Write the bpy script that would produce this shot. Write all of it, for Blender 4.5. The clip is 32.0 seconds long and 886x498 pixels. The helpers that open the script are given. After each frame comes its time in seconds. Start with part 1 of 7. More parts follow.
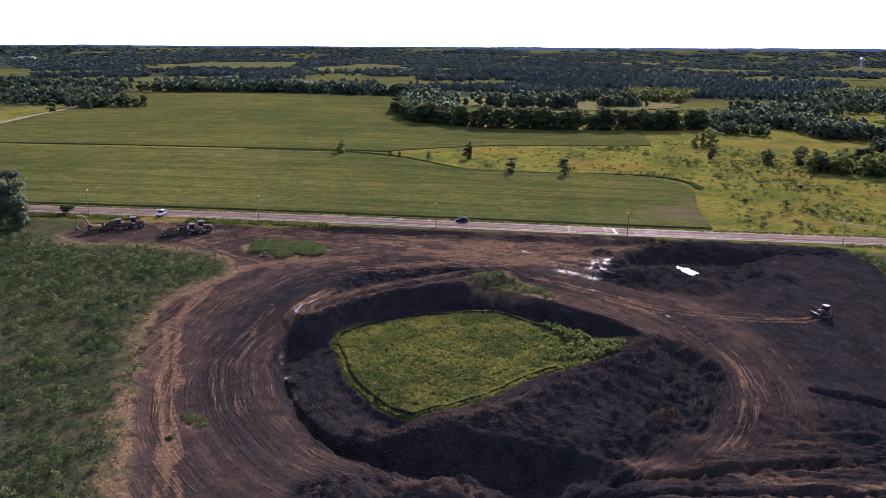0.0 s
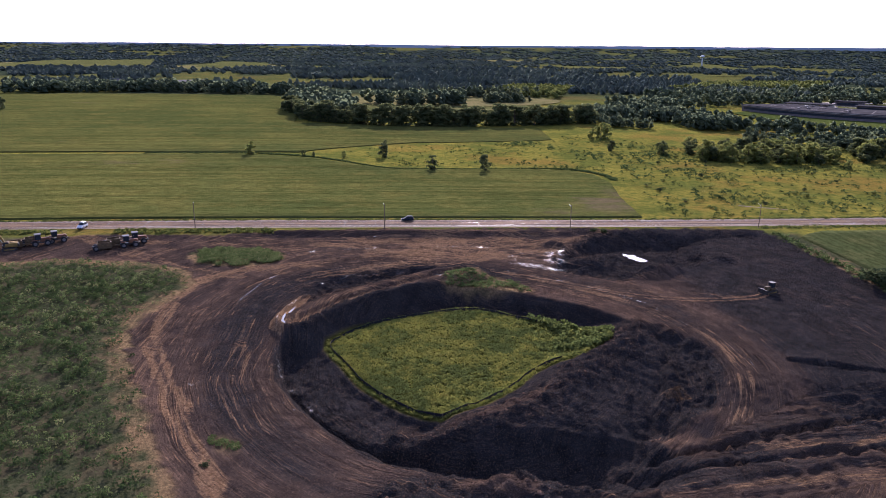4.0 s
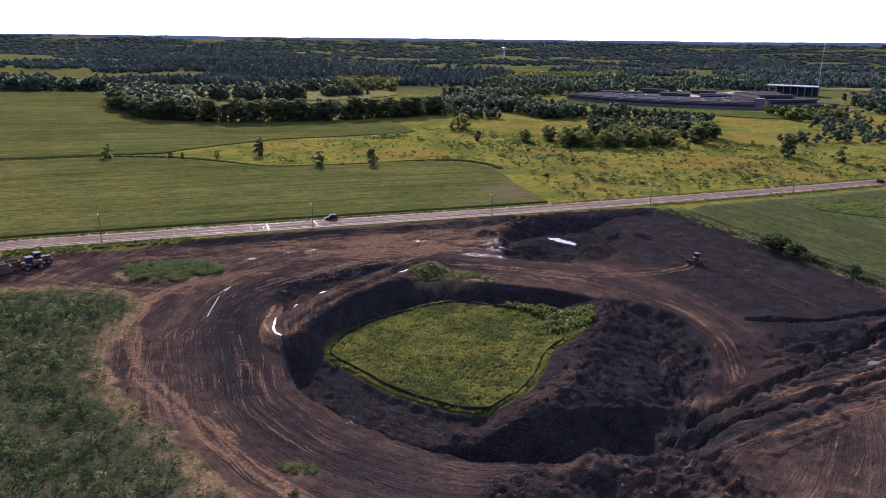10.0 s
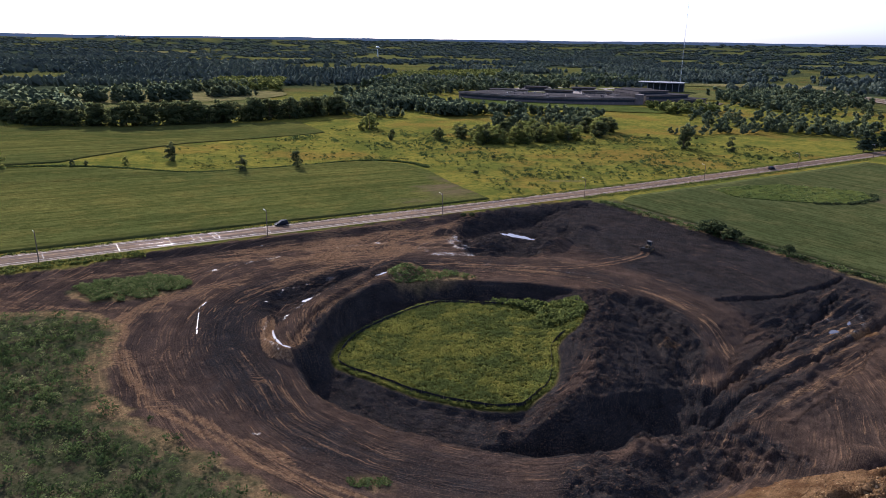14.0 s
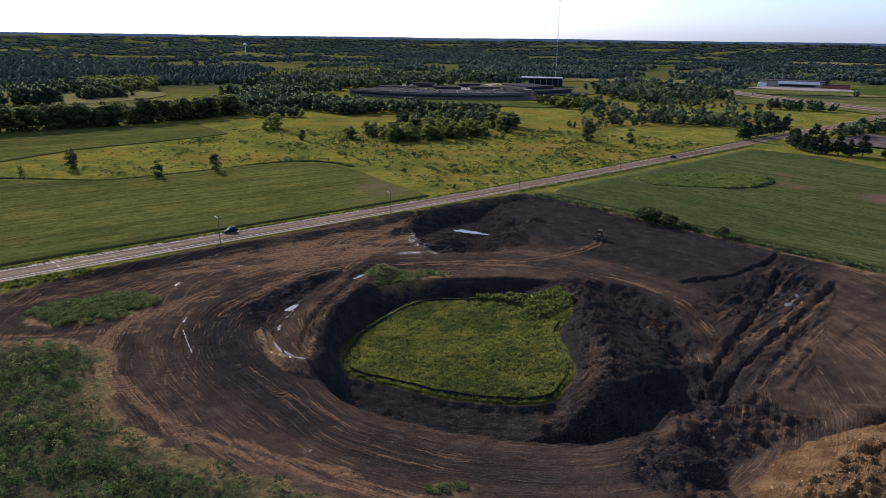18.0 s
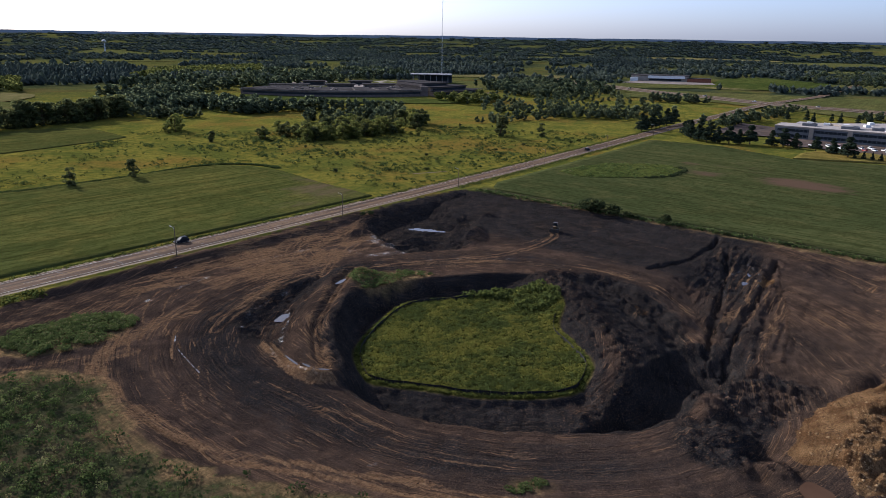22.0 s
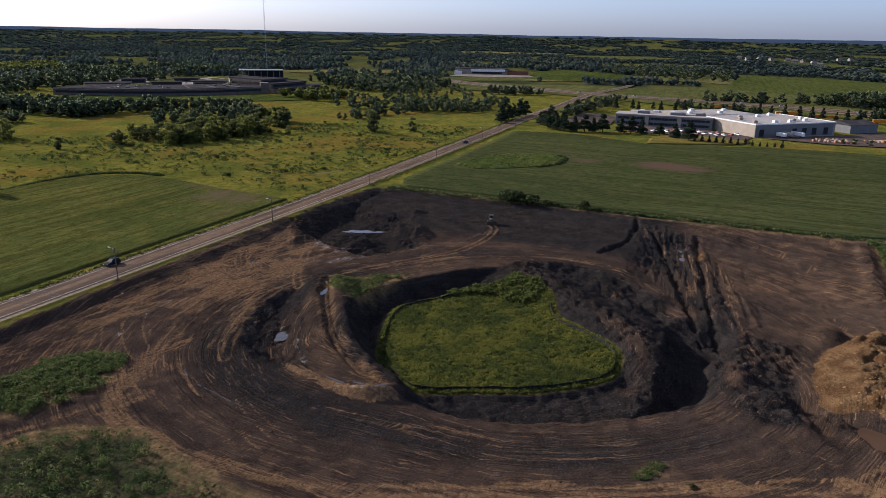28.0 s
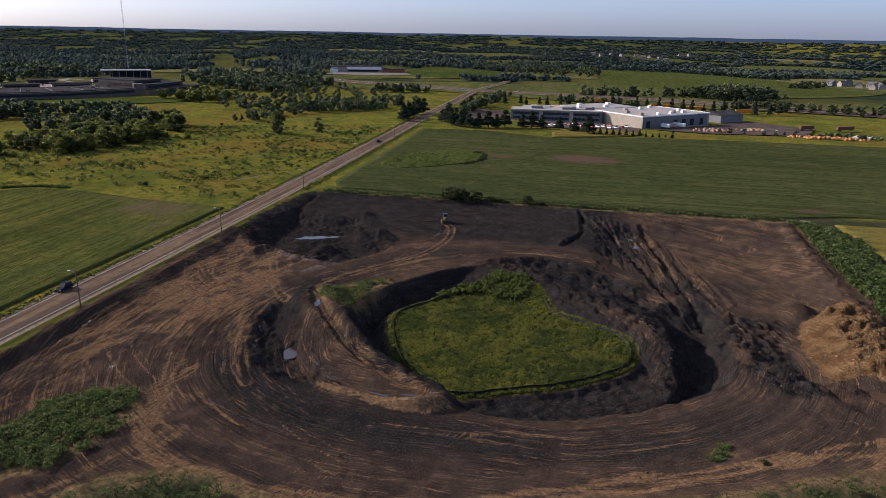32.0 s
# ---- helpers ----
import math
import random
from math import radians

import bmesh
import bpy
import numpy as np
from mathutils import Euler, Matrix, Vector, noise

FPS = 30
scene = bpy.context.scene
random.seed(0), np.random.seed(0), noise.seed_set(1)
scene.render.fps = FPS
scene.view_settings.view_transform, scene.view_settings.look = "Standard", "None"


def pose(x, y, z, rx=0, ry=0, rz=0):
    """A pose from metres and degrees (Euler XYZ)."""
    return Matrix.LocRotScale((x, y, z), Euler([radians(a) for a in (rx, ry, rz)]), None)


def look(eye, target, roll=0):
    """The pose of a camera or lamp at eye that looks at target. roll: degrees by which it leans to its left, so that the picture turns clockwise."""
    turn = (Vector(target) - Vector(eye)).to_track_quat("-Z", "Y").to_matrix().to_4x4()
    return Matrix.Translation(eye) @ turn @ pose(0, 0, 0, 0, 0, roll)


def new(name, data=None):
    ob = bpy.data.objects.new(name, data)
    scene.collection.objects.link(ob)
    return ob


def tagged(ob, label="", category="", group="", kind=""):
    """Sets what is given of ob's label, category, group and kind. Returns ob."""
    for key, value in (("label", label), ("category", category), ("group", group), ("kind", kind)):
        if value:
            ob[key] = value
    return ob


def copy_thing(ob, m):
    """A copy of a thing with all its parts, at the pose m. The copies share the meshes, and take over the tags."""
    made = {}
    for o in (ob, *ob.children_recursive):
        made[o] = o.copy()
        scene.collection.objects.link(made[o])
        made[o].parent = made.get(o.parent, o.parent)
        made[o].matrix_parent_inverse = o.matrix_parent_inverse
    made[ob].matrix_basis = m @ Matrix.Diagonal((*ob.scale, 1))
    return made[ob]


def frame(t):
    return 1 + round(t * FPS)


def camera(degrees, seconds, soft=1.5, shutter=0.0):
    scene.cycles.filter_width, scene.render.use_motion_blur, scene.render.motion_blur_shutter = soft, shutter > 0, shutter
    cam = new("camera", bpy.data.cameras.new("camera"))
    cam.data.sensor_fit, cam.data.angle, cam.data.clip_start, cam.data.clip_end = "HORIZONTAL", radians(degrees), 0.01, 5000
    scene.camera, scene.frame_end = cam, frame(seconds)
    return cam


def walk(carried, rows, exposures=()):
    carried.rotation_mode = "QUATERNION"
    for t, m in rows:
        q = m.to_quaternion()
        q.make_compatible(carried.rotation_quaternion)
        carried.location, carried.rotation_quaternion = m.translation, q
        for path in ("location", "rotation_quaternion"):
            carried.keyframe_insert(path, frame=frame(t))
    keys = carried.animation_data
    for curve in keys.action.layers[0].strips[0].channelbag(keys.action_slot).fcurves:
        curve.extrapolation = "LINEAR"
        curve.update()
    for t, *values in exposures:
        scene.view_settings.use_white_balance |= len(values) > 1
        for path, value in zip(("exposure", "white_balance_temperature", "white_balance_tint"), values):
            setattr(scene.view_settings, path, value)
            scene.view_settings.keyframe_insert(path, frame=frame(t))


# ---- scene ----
cam = camera(64.9, 32.0, soft=0.6)
METRES, EYE, TILT, LEAN, TURN = 237.4, 66.0, 1.1, 1.2, 4.6
ROWS = [
    (0.0, 0.0, 0.0, 0.0, 0.45, -17.23, -1.45),
    (0.5, -0.0154, 0.0004, -0.0001, -0.96, -17.24, -1.5),
    (1.0, -0.0308, 0.0009, -0.0003, -2.3, -17.19, -1.55),
    (1.5, -0.0462, 0.0018, -0.0005, -3.62, -17.24, -1.59),
    (2.0, -0.0613, 0.0031, -0.0008, -4.86, -17.15, -1.64),
    (2.5, -0.0764, 0.0047, -0.0011, -6.27, -17.21, -1.68),
    (3.0, -0.0914, 0.0069, -0.0014, -7.71, -17.26, -1.71),
    (3.5, -0.1064, 0.0095, -0.0018, -9.11, -17.19, -1.75),
    (5.5, -0.1651, 0.0223, -0.0027, -14.43, -17.16, -1.87),
    (6.0, -0.1794, 0.0263, -0.0031, -15.75, -17.2, -1.91),
    (6.5, -0.1937, 0.0308, -0.0034, -17.1, -17.14, -1.94),
    (7.0, -0.208, 0.0356, -0.0038, -18.42, -17.16, -1.98),
    (7.5, -0.2221, 0.0408, -0.0041, -19.72, -17.16, -2.02),
    (8.0, -0.236, 0.0463, -0.0045, -21.0, -17.18, -2.05),
    (8.5, -0.25, 0.0521, -0.0049, -22.31, -17.09, -2.08),
    (9.0, -0.2639, 0.0583, -0.0054, -23.65, -17.12, -2.11),
    (9.5, -0.2777, 0.0648, -0.0058, -24.97, -17.17, -2.14),
    (10.0, -0.2914, 0.0718, -0.0063, -26.27, -17.2, -2.19),
    (10.5, -0.305, 0.079, -0.0069, -27.57, -17.1, -2.21),
    (11.0, -0.3184, 0.0867, -0.0073, -28.84, -17.01, -2.23),
    (11.5, -0.3317, 0.0946, -0.008, -30.18, -16.97, -2.24),
    (12.0, -0.3449, 0.1031, -0.0087, -31.54, -17.0, -2.27),
    (12.5, -0.358, 0.1117, -0.0092, -32.9, -16.94, -2.28),
    (13.0, -0.3708, 0.1207, -0.01, -34.22, -16.91, -2.29),
    (13.5, -0.3835, 0.1302, -0.0105, -35.54, -16.94, -2.32),
    (14.0, -0.396, 0.14, -0.0111, -36.87, -16.86, -2.35),
    (14.5, -0.408, 0.15, -0.0116, -38.21, -16.89, -2.35),
    (16.5, -0.454, 0.1918, -0.0141, -43.52, -16.7, -2.33),
    (17.0, -0.4645, 0.2028, -0.0146, -44.85, -16.73, -2.33),
    (17.5, -0.4748, 0.2141, -0.0149, -46.2, -16.68, -2.35),
    (18.0, -0.4848, 0.2256, -0.0156, -47.57, -16.66, -2.35),
    (18.5, -0.4944, 0.2374, -0.016, -48.84, -16.68, -2.36),
    (19.0, -0.5038, 0.2495, -0.0167, -50.13, -16.61, -2.39),
    (19.5, -0.5129, 0.2617, -0.0172, -51.43, -16.66, -2.39),
    (20.0, -0.5215, 0.2742, -0.0177, -52.72, -16.57, -2.37),
    (20.5, -0.53, 0.287, -0.0183, -54.03, -16.54, -2.38),
    (21.0, -0.5382, 0.2998, -0.0188, -55.33, -16.57, -2.38),
    (21.5, -0.546, 0.3132, -0.0191, -56.61, -16.57, -2.4),
    (22.0, -0.5535, 0.3265, -0.0198, -57.88, -16.49, -2.38),
    (22.5, -0.5603, 0.3391, -0.0204, -59.11, -16.52, -2.39),
    (23.0, -0.5671, 0.353, -0.0208, -60.44, -16.49, -2.4),
    (23.5, -0.5737, 0.3669, -0.0214, -61.77, -16.46, -2.38),
    (24.0, -0.58, 0.3813, -0.022, -63.06, -16.48, -2.39),
    (24.5, -0.5861, 0.3962, -0.0223, -64.36, -16.41, -2.41),
    (25.0, -0.5917, 0.4107, -0.023, -65.61, -16.42, -2.38),
    (25.5, -0.5972, 0.4257, -0.0235, -66.89, -16.4, -2.38),
    (27.5, -0.6152, 0.4889, -0.0258, -72.16, -16.32, -2.39),
    (28.0, -0.6188, 0.5049, -0.0263, -73.51, -16.27, -2.37),
    (28.5, -0.622, 0.5213, -0.0268, -74.83, -16.22, -2.35),
    (29.0, -0.6247, 0.5378, -0.0273, -76.18, -16.24, -2.32),
    (29.5, -0.627, 0.5546, -0.0279, -77.52, -16.13, -2.29),
    (30.0, -0.6289, 0.5715, -0.0284, -78.97, -16.16, -2.29),
    (30.5, -0.6303, 0.5886, -0.029, -80.45, -16.15, -2.26),
    (31.0, -0.6311, 0.6053, -0.0296, -81.88, -16.09, -2.21),
    (31.5, -0.6317, 0.6222, -0.0303, -83.27, -16.11, -2.18),
    (32.0, -0.6317, 0.6391, -0.0308, -84.7, -16.02, -2.16),
]
walk(cam, [(t, pose(0, 0, EYE, TILT, LEAN, TURN) @ pose(METRES * x, METRES * y, METRES * z, 90 + pitch, roll, yaw)) for t, x, y, z, yaw, pitch, roll in ROWS],
     [(0.0, 1.68, 5450, 30), (10.0, 1.67, 5430, 30), (13.5, 1.47, 5500, 20), (19.0, 1.12, 5580, 13), (25.0, 0.87, 5680, 13), (32.0, 0.86, 5900, 15)])

# ---- light ----
SUN_AZ, SUN_EL = radians(80.0), radians(25.0)   # direction to the sun, counted from +x towards +y
scene.view_settings.exposure = 0.0
world = bpy.data.worlds.new("world")
scene.world = world
world.use_nodes = True
wn = world.node_tree.nodes
sky = wn.new("ShaderNodeTexSky")
sky.sky_type = "NISHITA"
sky.sun_disc = False
sky.sun_elevation, sky.sun_rotation = SUN_EL, radians(90) - SUN_AZ
sky.altitude, sky.air_density, sky.dust_density, sky.ozone_density = 200, 0.6, 2.6, 3.0
wn["Background"].inputs["Strength"].default_value = 0.15
veil = wn.new("ShaderNodeMix")          # thin high cloud over the whole sky
veil.data_type = "RGBA"
veil.inputs[0].default_value = 0.48
veil.inputs[7].default_value = (1.55, 1.64, 2.0, 1)
world.node_tree.links.new(sky.outputs[0], veil.inputs[6])
world.node_tree.links.new(veil.outputs[2], wn["Background"].inputs["Color"])
sun = new("sun", bpy.data.lights.new("sun", "SUN"))
sun.data.energy, sun.data.angle, sun.data.color = 3.9, radians(0.6), (1.0, 0.88, 0.72)
sun.matrix_world = look((0, 0, 300), (-300 * math.cos(SUN_AZ), -300 * math.sin(SUN_AZ), 300 - 300 * math.tan(SUN_EL)))

# ---- small tools ----
rng = np.random.default_rng(7)


def lin(v):
    return v / 12.92 if v <= 0.04045 else ((v + 0.055) / 1.055) ** 2.4


class Mat:
    """A node material with short calls for the usual nodes."""

    def __init__(self, name, rough=0.8, spec=0.3, metal=0.0):
        self.m = bpy.data.materials.new(name)
        self.m.use_nodes = True
        self.t = self.m.node_tree
        self.p = self.t.nodes["Principled BSDF"]
        self.p.inputs["Roughness"].default_value = rough
        self.p.inputs["Specular IOR Level"].default_value = spec
        self.p.inputs["Metallic"].default_value = metal
        self.p.inputs["Diffuse Roughness"].default_value = 0.0

    def put(self, socket, v):
        if isinstance(v, (int, float)):
            socket.default_value = v
        elif isinstance(v, tuple):
            socket.default_value = (*v, 1) if len(v) == 3 and socket.type == "RGBA" else v
        else:
            self.t.links.new(v, socket)

    def attr(self, name):
        n = self.t.nodes.new("ShaderNodeAttribute")
        n.attribute_name = name
        return n.outputs["Fac"]

    def place(self, scale=(1, 1, 1), rot=0.0):
        g = self.t.nodes.new("ShaderNodeNewGeometry")
        m = self.t.nodes.new("ShaderNodeMapping")
        m.inputs["Scale"].default_value = scale
        m.inputs["Rotation"].default_value = (0, 0, rot)
        self.t.links.new(g.outputs["Position"], m.inputs["Vector"])
        return m.outputs[0]

    def join(self, a, b, c=0.0):
        n = self.t.nodes.new("ShaderNodeCombineXYZ")
        for s, v in zip(n.inputs, (a, b, c)):
            self.put(s, v)
        return n.outputs[0]

    def noise(self, vec, scale=1.0, detail=4.0, rough=0.6):
        n = self.t.nodes.new("ShaderNodeTexNoise")
        n.inputs["Scale"].default_value = scale
        n.inputs["Detail"].default_value = detail
        n.inputs["Roughness"].default_value = rough
        self.t.links.new(vec, n.inputs["Vector"])
        return n.outputs["Fac"]

    def cells(self, vec, scale=1.0):
        n = self.t.nodes.new("ShaderNodeTexVoronoi")
        n.inputs["Scale"].default_value = scale
        self.t.links.new(vec, n.inputs["Vector"])
        return n.outputs["Distance"]

    def ramp(self, v, a, b, lo=0.0, hi=1.0):
        n = self.t.nodes.new("ShaderNodeMapRange")
        n.interpolation_type = "SMOOTHSTEP"
        for s, x in zip(n.inputs[:5], (v, a, b, lo, hi)):
            self.put(s, x)
        return n.outputs[0]

    def math(self, op, a, b=0.0):
        n = self.t.nodes.new("ShaderNodeMath")
        n.operation = op
        self.put(n.inputs[0], a)
        self.put(n.inputs[1], b)
        return n.outputs[0]

    def mix(self, f, a, b, mode="MIX"):
        n = self.t.nodes.new("ShaderNodeMix")
        n.data_type, n.blend_type = "RGBA", mode
        self.put(n.inputs[0], f)
        self.put(n.inputs[6], a)
        self.put(n.inputs[7], b)
        return n.outputs[2]

    def random(self, island=False):
        if island:
            return self.t.nodes.new("ShaderNodeNewGeometry").outputs["Random Per Island"]
        return self.t.nodes.new("ShaderNodeObjectInfo").outputs["Random"]

    def color(self, c):
        self.put(self.p.inputs["Base Color"], c)
        return self

    def rough(self, v):
        self.put(self.p.inputs["Roughness"], v)
        return self

    def bump(self, h, dist=0.1, strength=1.0):
        n = self.t.nodes.new("ShaderNodeBump")
        n.inputs["Distance"].default_value = dist
        n.inputs["Strength"].default_value = strength
        self.t.links.new(h, n.inputs["Height"])
        self.t.links.new(n.outputs[0], self.p.inputs["Normal"])
        return self

    def leafy(self, c, glow=0.45):
        """Diffuse and translucent mixed, as in a leaf against the light."""
        d = self.t.nodes.new("ShaderNodeBsdfDiffuse")
        tr = self.t.nodes.new("ShaderNodeBsdfTranslucent")
        mx = self.t.nodes.new("ShaderNodeMixShader")
        self.put(d.inputs["Color"], c)
        self.put(tr.inputs["Color"], c)
        mx.inputs[0].default_value = glow
        self.t.links.new(d.outputs[0], mx.inputs[1])
        self.t.links.new(tr.outputs[0], mx.inputs[2])
        out = self.t.nodes["Material Output"]
        self.t.links.new(mx.outputs[0], out.inputs["Surface"])
        return self


def plain(name, c, rough=0.7, metal=0.0, vary=0.25, scale=1.5, spec=0.2):
    """Paint, metal or plaster with faint dirt and wear."""
    k = Mat(name, rough, spec, metal)
    n = k.noise(k.place(), scale, 5)
    f = k.noise(k.place(), scale * 9, 3)
    d = k.mix(k.ramp(n, 0.35, 0.75), tuple(x * (1 - vary) for x in c), tuple(min(1, x * (1 + vary * 0.5)) for x in c))
    k.color(k.mix(k.ramp(f, 0.55, 0.8, 0, vary), d, tuple(x * 0.5 for x in c)))
    k.rough(k.ramp(n, 0.2, 0.8, max(0.05, rough - 0.12), min(1, rough + 0.12)))
    return k.m


def mesh_of(name, verts, faces, mats=(), smooth=False):
    me = bpy.data.meshes.new(name)
    v = np.asarray(verts, dtype=np.float32)
    fa = np.asarray(faces, dtype=np.int32)
    me.vertices.add(len(v))
    me.vertices.foreach_set("co", v.ravel())
    n, k = fa.shape
    me.loops.add(n * k)
    me.loops.foreach_set("vertex_index", fa.ravel())
    me.polygons.add(n)
    me.polygons.foreach_set("loop_start", np.arange(0, n * k, k, dtype=np.int32))
    me.polygons.foreach_set("loop_total", np.full(n, k, dtype=np.int32))
    if smooth:
        me.polygons.foreach_set("use_smooth", np.ones(n, dtype=bool))
    me.update(calc_edges=True)
    for m in mats:
        me.materials.append(m)
    return me


def part(name, bm, material, parent=None, label=""):
    """Links a bmesh (or a mesh) as one object under a thing or a part."""
    if isinstance(bm, bpy.types.Mesh):
        me = bm
        if material and not me.materials:
            me.materials.append(material)
    else:
        me = bpy.data.meshes.new(name)
        bm.to_mesh(me)
        bm.free()
        me.materials.append(material)
    ob = new(name, me)
    if parent:
        ob.parent = parent
    if label:
        ob["label"] = label
    return ob


def box(bm, c, s, rz=0.0, bevel=0.0, taper=1.0):
    """A box of size s about the centre c, turned by rz degrees, its top narrowed by taper."""
    r = bmesh.ops.create_cube(bm, size=1.0)
    vs = r["verts"]
    for v in vs:
        k = taper if v.co.z > 0 else 1.0
        v.co = Vector((v.co.x * s[0] * k, v.co.y * s[1] * k, v.co.z * s[2]))
    if bevel:
        es = list({e for v in vs for e in v.link_edges})
        vs = bmesh.ops.bevel(bm, geom=es, offset=bevel, segments=1, affect="EDGES")["verts"]
    m = Matrix.Translation(c) @ Matrix.Rotation(radians(rz), 4, "Z")
    bmesh.ops.transform(bm, matrix=m, verts=list(set(vs)))
    return bm


def bar(bm, a, b, r0, r1=None, seg=8):
    """A round bar from a to b."""
    a, b = Vector(a), Vector(b)
    d = b - a
    m = Matrix.Translation((a + b) / 2) @ d.to_track_quat("Z", "Y").to_matrix().to_4x4()
    bmesh.ops.create_cone(bm, cap_ends=True, segments=seg, radius1=r0, radius2=r0 if r1 is None else r1, depth=d.length, matrix=m)
    return bm


def boxes(*rows):
    bm = bmesh.new()
    for row in rows:
        box(bm, *row)
    return bm


def bars(*rows):
    bm = bmesh.new()
    for row in rows:
        bar(bm, *row)
    return bm


def empty(name, x, y, z, rz=0.0):
    ob = new(name)
    ob.empty_display_size = 0.5
    ob.matrix_basis = pose(x, y, z, 0, 0, rz)
    return ob


# ---- the lie of the land ----
def smooth(a, b, x):
    t = np.clip((x - a) / (b - a), 0, 1)
    return t * t * (3 - 2 * t)


def vnoise(x, y, seed=0):
    """Smooth lattice noise in 0..1."""
    xi, yi = np.floor(x).astype(np.int64), np.floor(y).astype(np.int64)
    u, v = x - xi, y - yi
    u, v = u * u * (3 - 2 * u), v * v * (3 - 2 * v)

    def h(i, j):
        n = (i * 374761393 + j * 668265263 + seed * 974634777) & 0x7FFFFFFF
        n = ((n ^ (n >> 13)) * 1274126177) & 0x7FFFFFFF
        return ((n ^ (n >> 16)) & 0xFFFF) / 65535.0
    a, b, c, d = h(xi, yi), h(xi + 1, yi), h(xi, yi + 1), h(xi + 1, yi + 1)
    return a + (b - a) * u + (c - a) * v + (a - b - c + d) * u * v


def fbm(x, y, seed=0, octaves=4):
    s, a, t = 0.0, 1.0, 0.0
    for k in range(octaves):
        s, t = s + a * vnoise(x, y, seed + k), t + a
        x, y, a = x * 2.03 + 17.1, y * 2.03 - 9.7, a * 0.55
    return s / t


def base_z(x, y):
    """The smooth fall of the country, with low hills in the distance."""
    x, y = np.asarray(x, float), np.asarray(y, float)
    r = np.hypot(x, y - 150)
    z = -2.79 * np.tanh(x / 150) + 3 * np.tanh((y - 150) / 300)
    k = np.clip((r - 2500) / 2400, 0, 1)
    hills = (fbm(x / 900, y / 900, 5, 3) - 0.5) * (7 * smooth(1100, 2200, r) + 4 * smooth(2500, 4500, r))
    dip = -6.0 * smooth(560, 1100, x) * smooth(1300, 600, y) * smooth(2600, 1500, r)
    dip -= 3.0 * smooth(378, 440, x) * smooth(245, 190, y) * smooth(700, 560, x) * smooth(-400, -200, y)
    return z + 58 * k ** 2.0 + hills + dip


def spline(pts, closed=True, n=6):
    """A smooth curve through the points."""
    p = np.array(pts, float)
    m = len(p)
    out = []
    for i in range(m if closed else m - 1):
        a, b, c, d = (p[(i + k) % m] if closed else p[min(max(i + k, 0), m - 1)] for k in (-1, 0, 1, 2))
        for t in np.arange(n) / n:
            out.append(0.5 * (2 * b + (c - a) * t + (2 * a - 5 * b + 4 * c - d) * t * t + (3 * b - a - 3 * c + d) * t ** 3))
    if not closed:
        out.append(p[-1])
    return np.array(out)


def line_dist(X, Y, pts, closed=False):
    """Distance to a polyline, and the run along it to the nearest place."""
    best, run, acc = np.full(X.shape, 1e9), np.zeros(X.shape), 0.0
    q = np.vstack([pts, pts[:1]]) if closed else pts
    for (x0, y0), (x1, y1) in zip(q[:-1], q[1:]):
        dx, dy = x1 - x0, y1 - y0
        ll = dx * dx + dy * dy + 1e-9
        t = np.clip(((X - x0) * dx + (Y - y0) * dy) / ll, 0, 1)
        d = (X - x0 - t * dx) ** 2 + (Y - y0 - t * dy) ** 2
        w = d < best
        best = np.where(w, d, best)
        run = np.where(w, acc + t * ll ** 0.5, run)
        acc += ll ** 0.5
    return np.sqrt(best), run


def inside(X, Y, pts):
    c = np.zeros(X.shape, bool)
    for (x0, y0), (x1, y1) in zip(pts, np.roll(pts, -1, axis=0)):
        if y0 == y1:
            continue
        c ^= ((y0 > Y) != (y1 > Y)) & (X < (x1 - x0) * (Y - y0) / (y1 - y0) + x0)
    return c


def signed(X, Y, pts):
    """Distance to a closed outline, negative inside."""
    d, _ = line_dist(X, Y, pts, True)
    return np.where(inside(X, Y, pts), -d, d)


SITE = spline([(12, 52), (-20, 52), (-40, 62), (-52, 78), (-60, 95), (-66, 108), (-73, 124), (-81, 141), (-86, 160), (-83, 176), (-79, 190), (-84, 203),
               (-98, 211), (-122, 216), (-142, 214), (-152, 226), (-146, 239), (-120, 244), (-80, 243), (-62, 248), (-38, 249.5), (0, 250.3), (60, 250), (112, 247.5), (120, 240),
               (121, 215), (120, 180), (119, 140), (118, 97), (117, 56), (108, 51), (65, 54), (37, 56)])
RIM = spline([(-41, 171), (-34, 179), (-23, 184), (-9, 188), (3, 187), (14, 181), (25, 174), (34, 165), (39, 153), (38, 141), (34, 130), (27, 120), (22.5, 113), (23, 105),
              (18, 98), (6, 97), (-3, 100), (-12, 100), (-24, 101.5), (-32, 107), (-38.5, 115), (-44, 124), (-50, 137), (-51, 149), (-48, 159)])
ISLE = spline([(-41, 156), (-39, 162), (-30, 171), (-12, 178), (0, 179), (10, 172), (24, 162), (29, 153), (20, 143), (8, 138), (1, 130), (-9, 121), (-20, 121),
               (-31, 133), (-37, 146)])
BENCH = spline([(-48, 155), (-40, 157), (-36, 145), (-28, 132), (-23, 124), (-21, 119), (-28, 114.5), (-36, 120), (-44, 132), (-50, 146)])
BERM = spline([(37, 160), (31, 148.5), (20.5, 139.5), (13, 131.5), (6, 124), (-5, 116.6), (-17, 113.8), (-24, 115.6)], False)
RIDGE = spline([(-1, 200), (-12, 194), (-22, 187.5), (-34, 179), (-43, 169.5), (-48, 162)], False)
FURROWS = spline([(112, 127), (104, 110), (80, 101), (55, 95), (30, 91), (20, 97), (48, 118), (90, 129)])
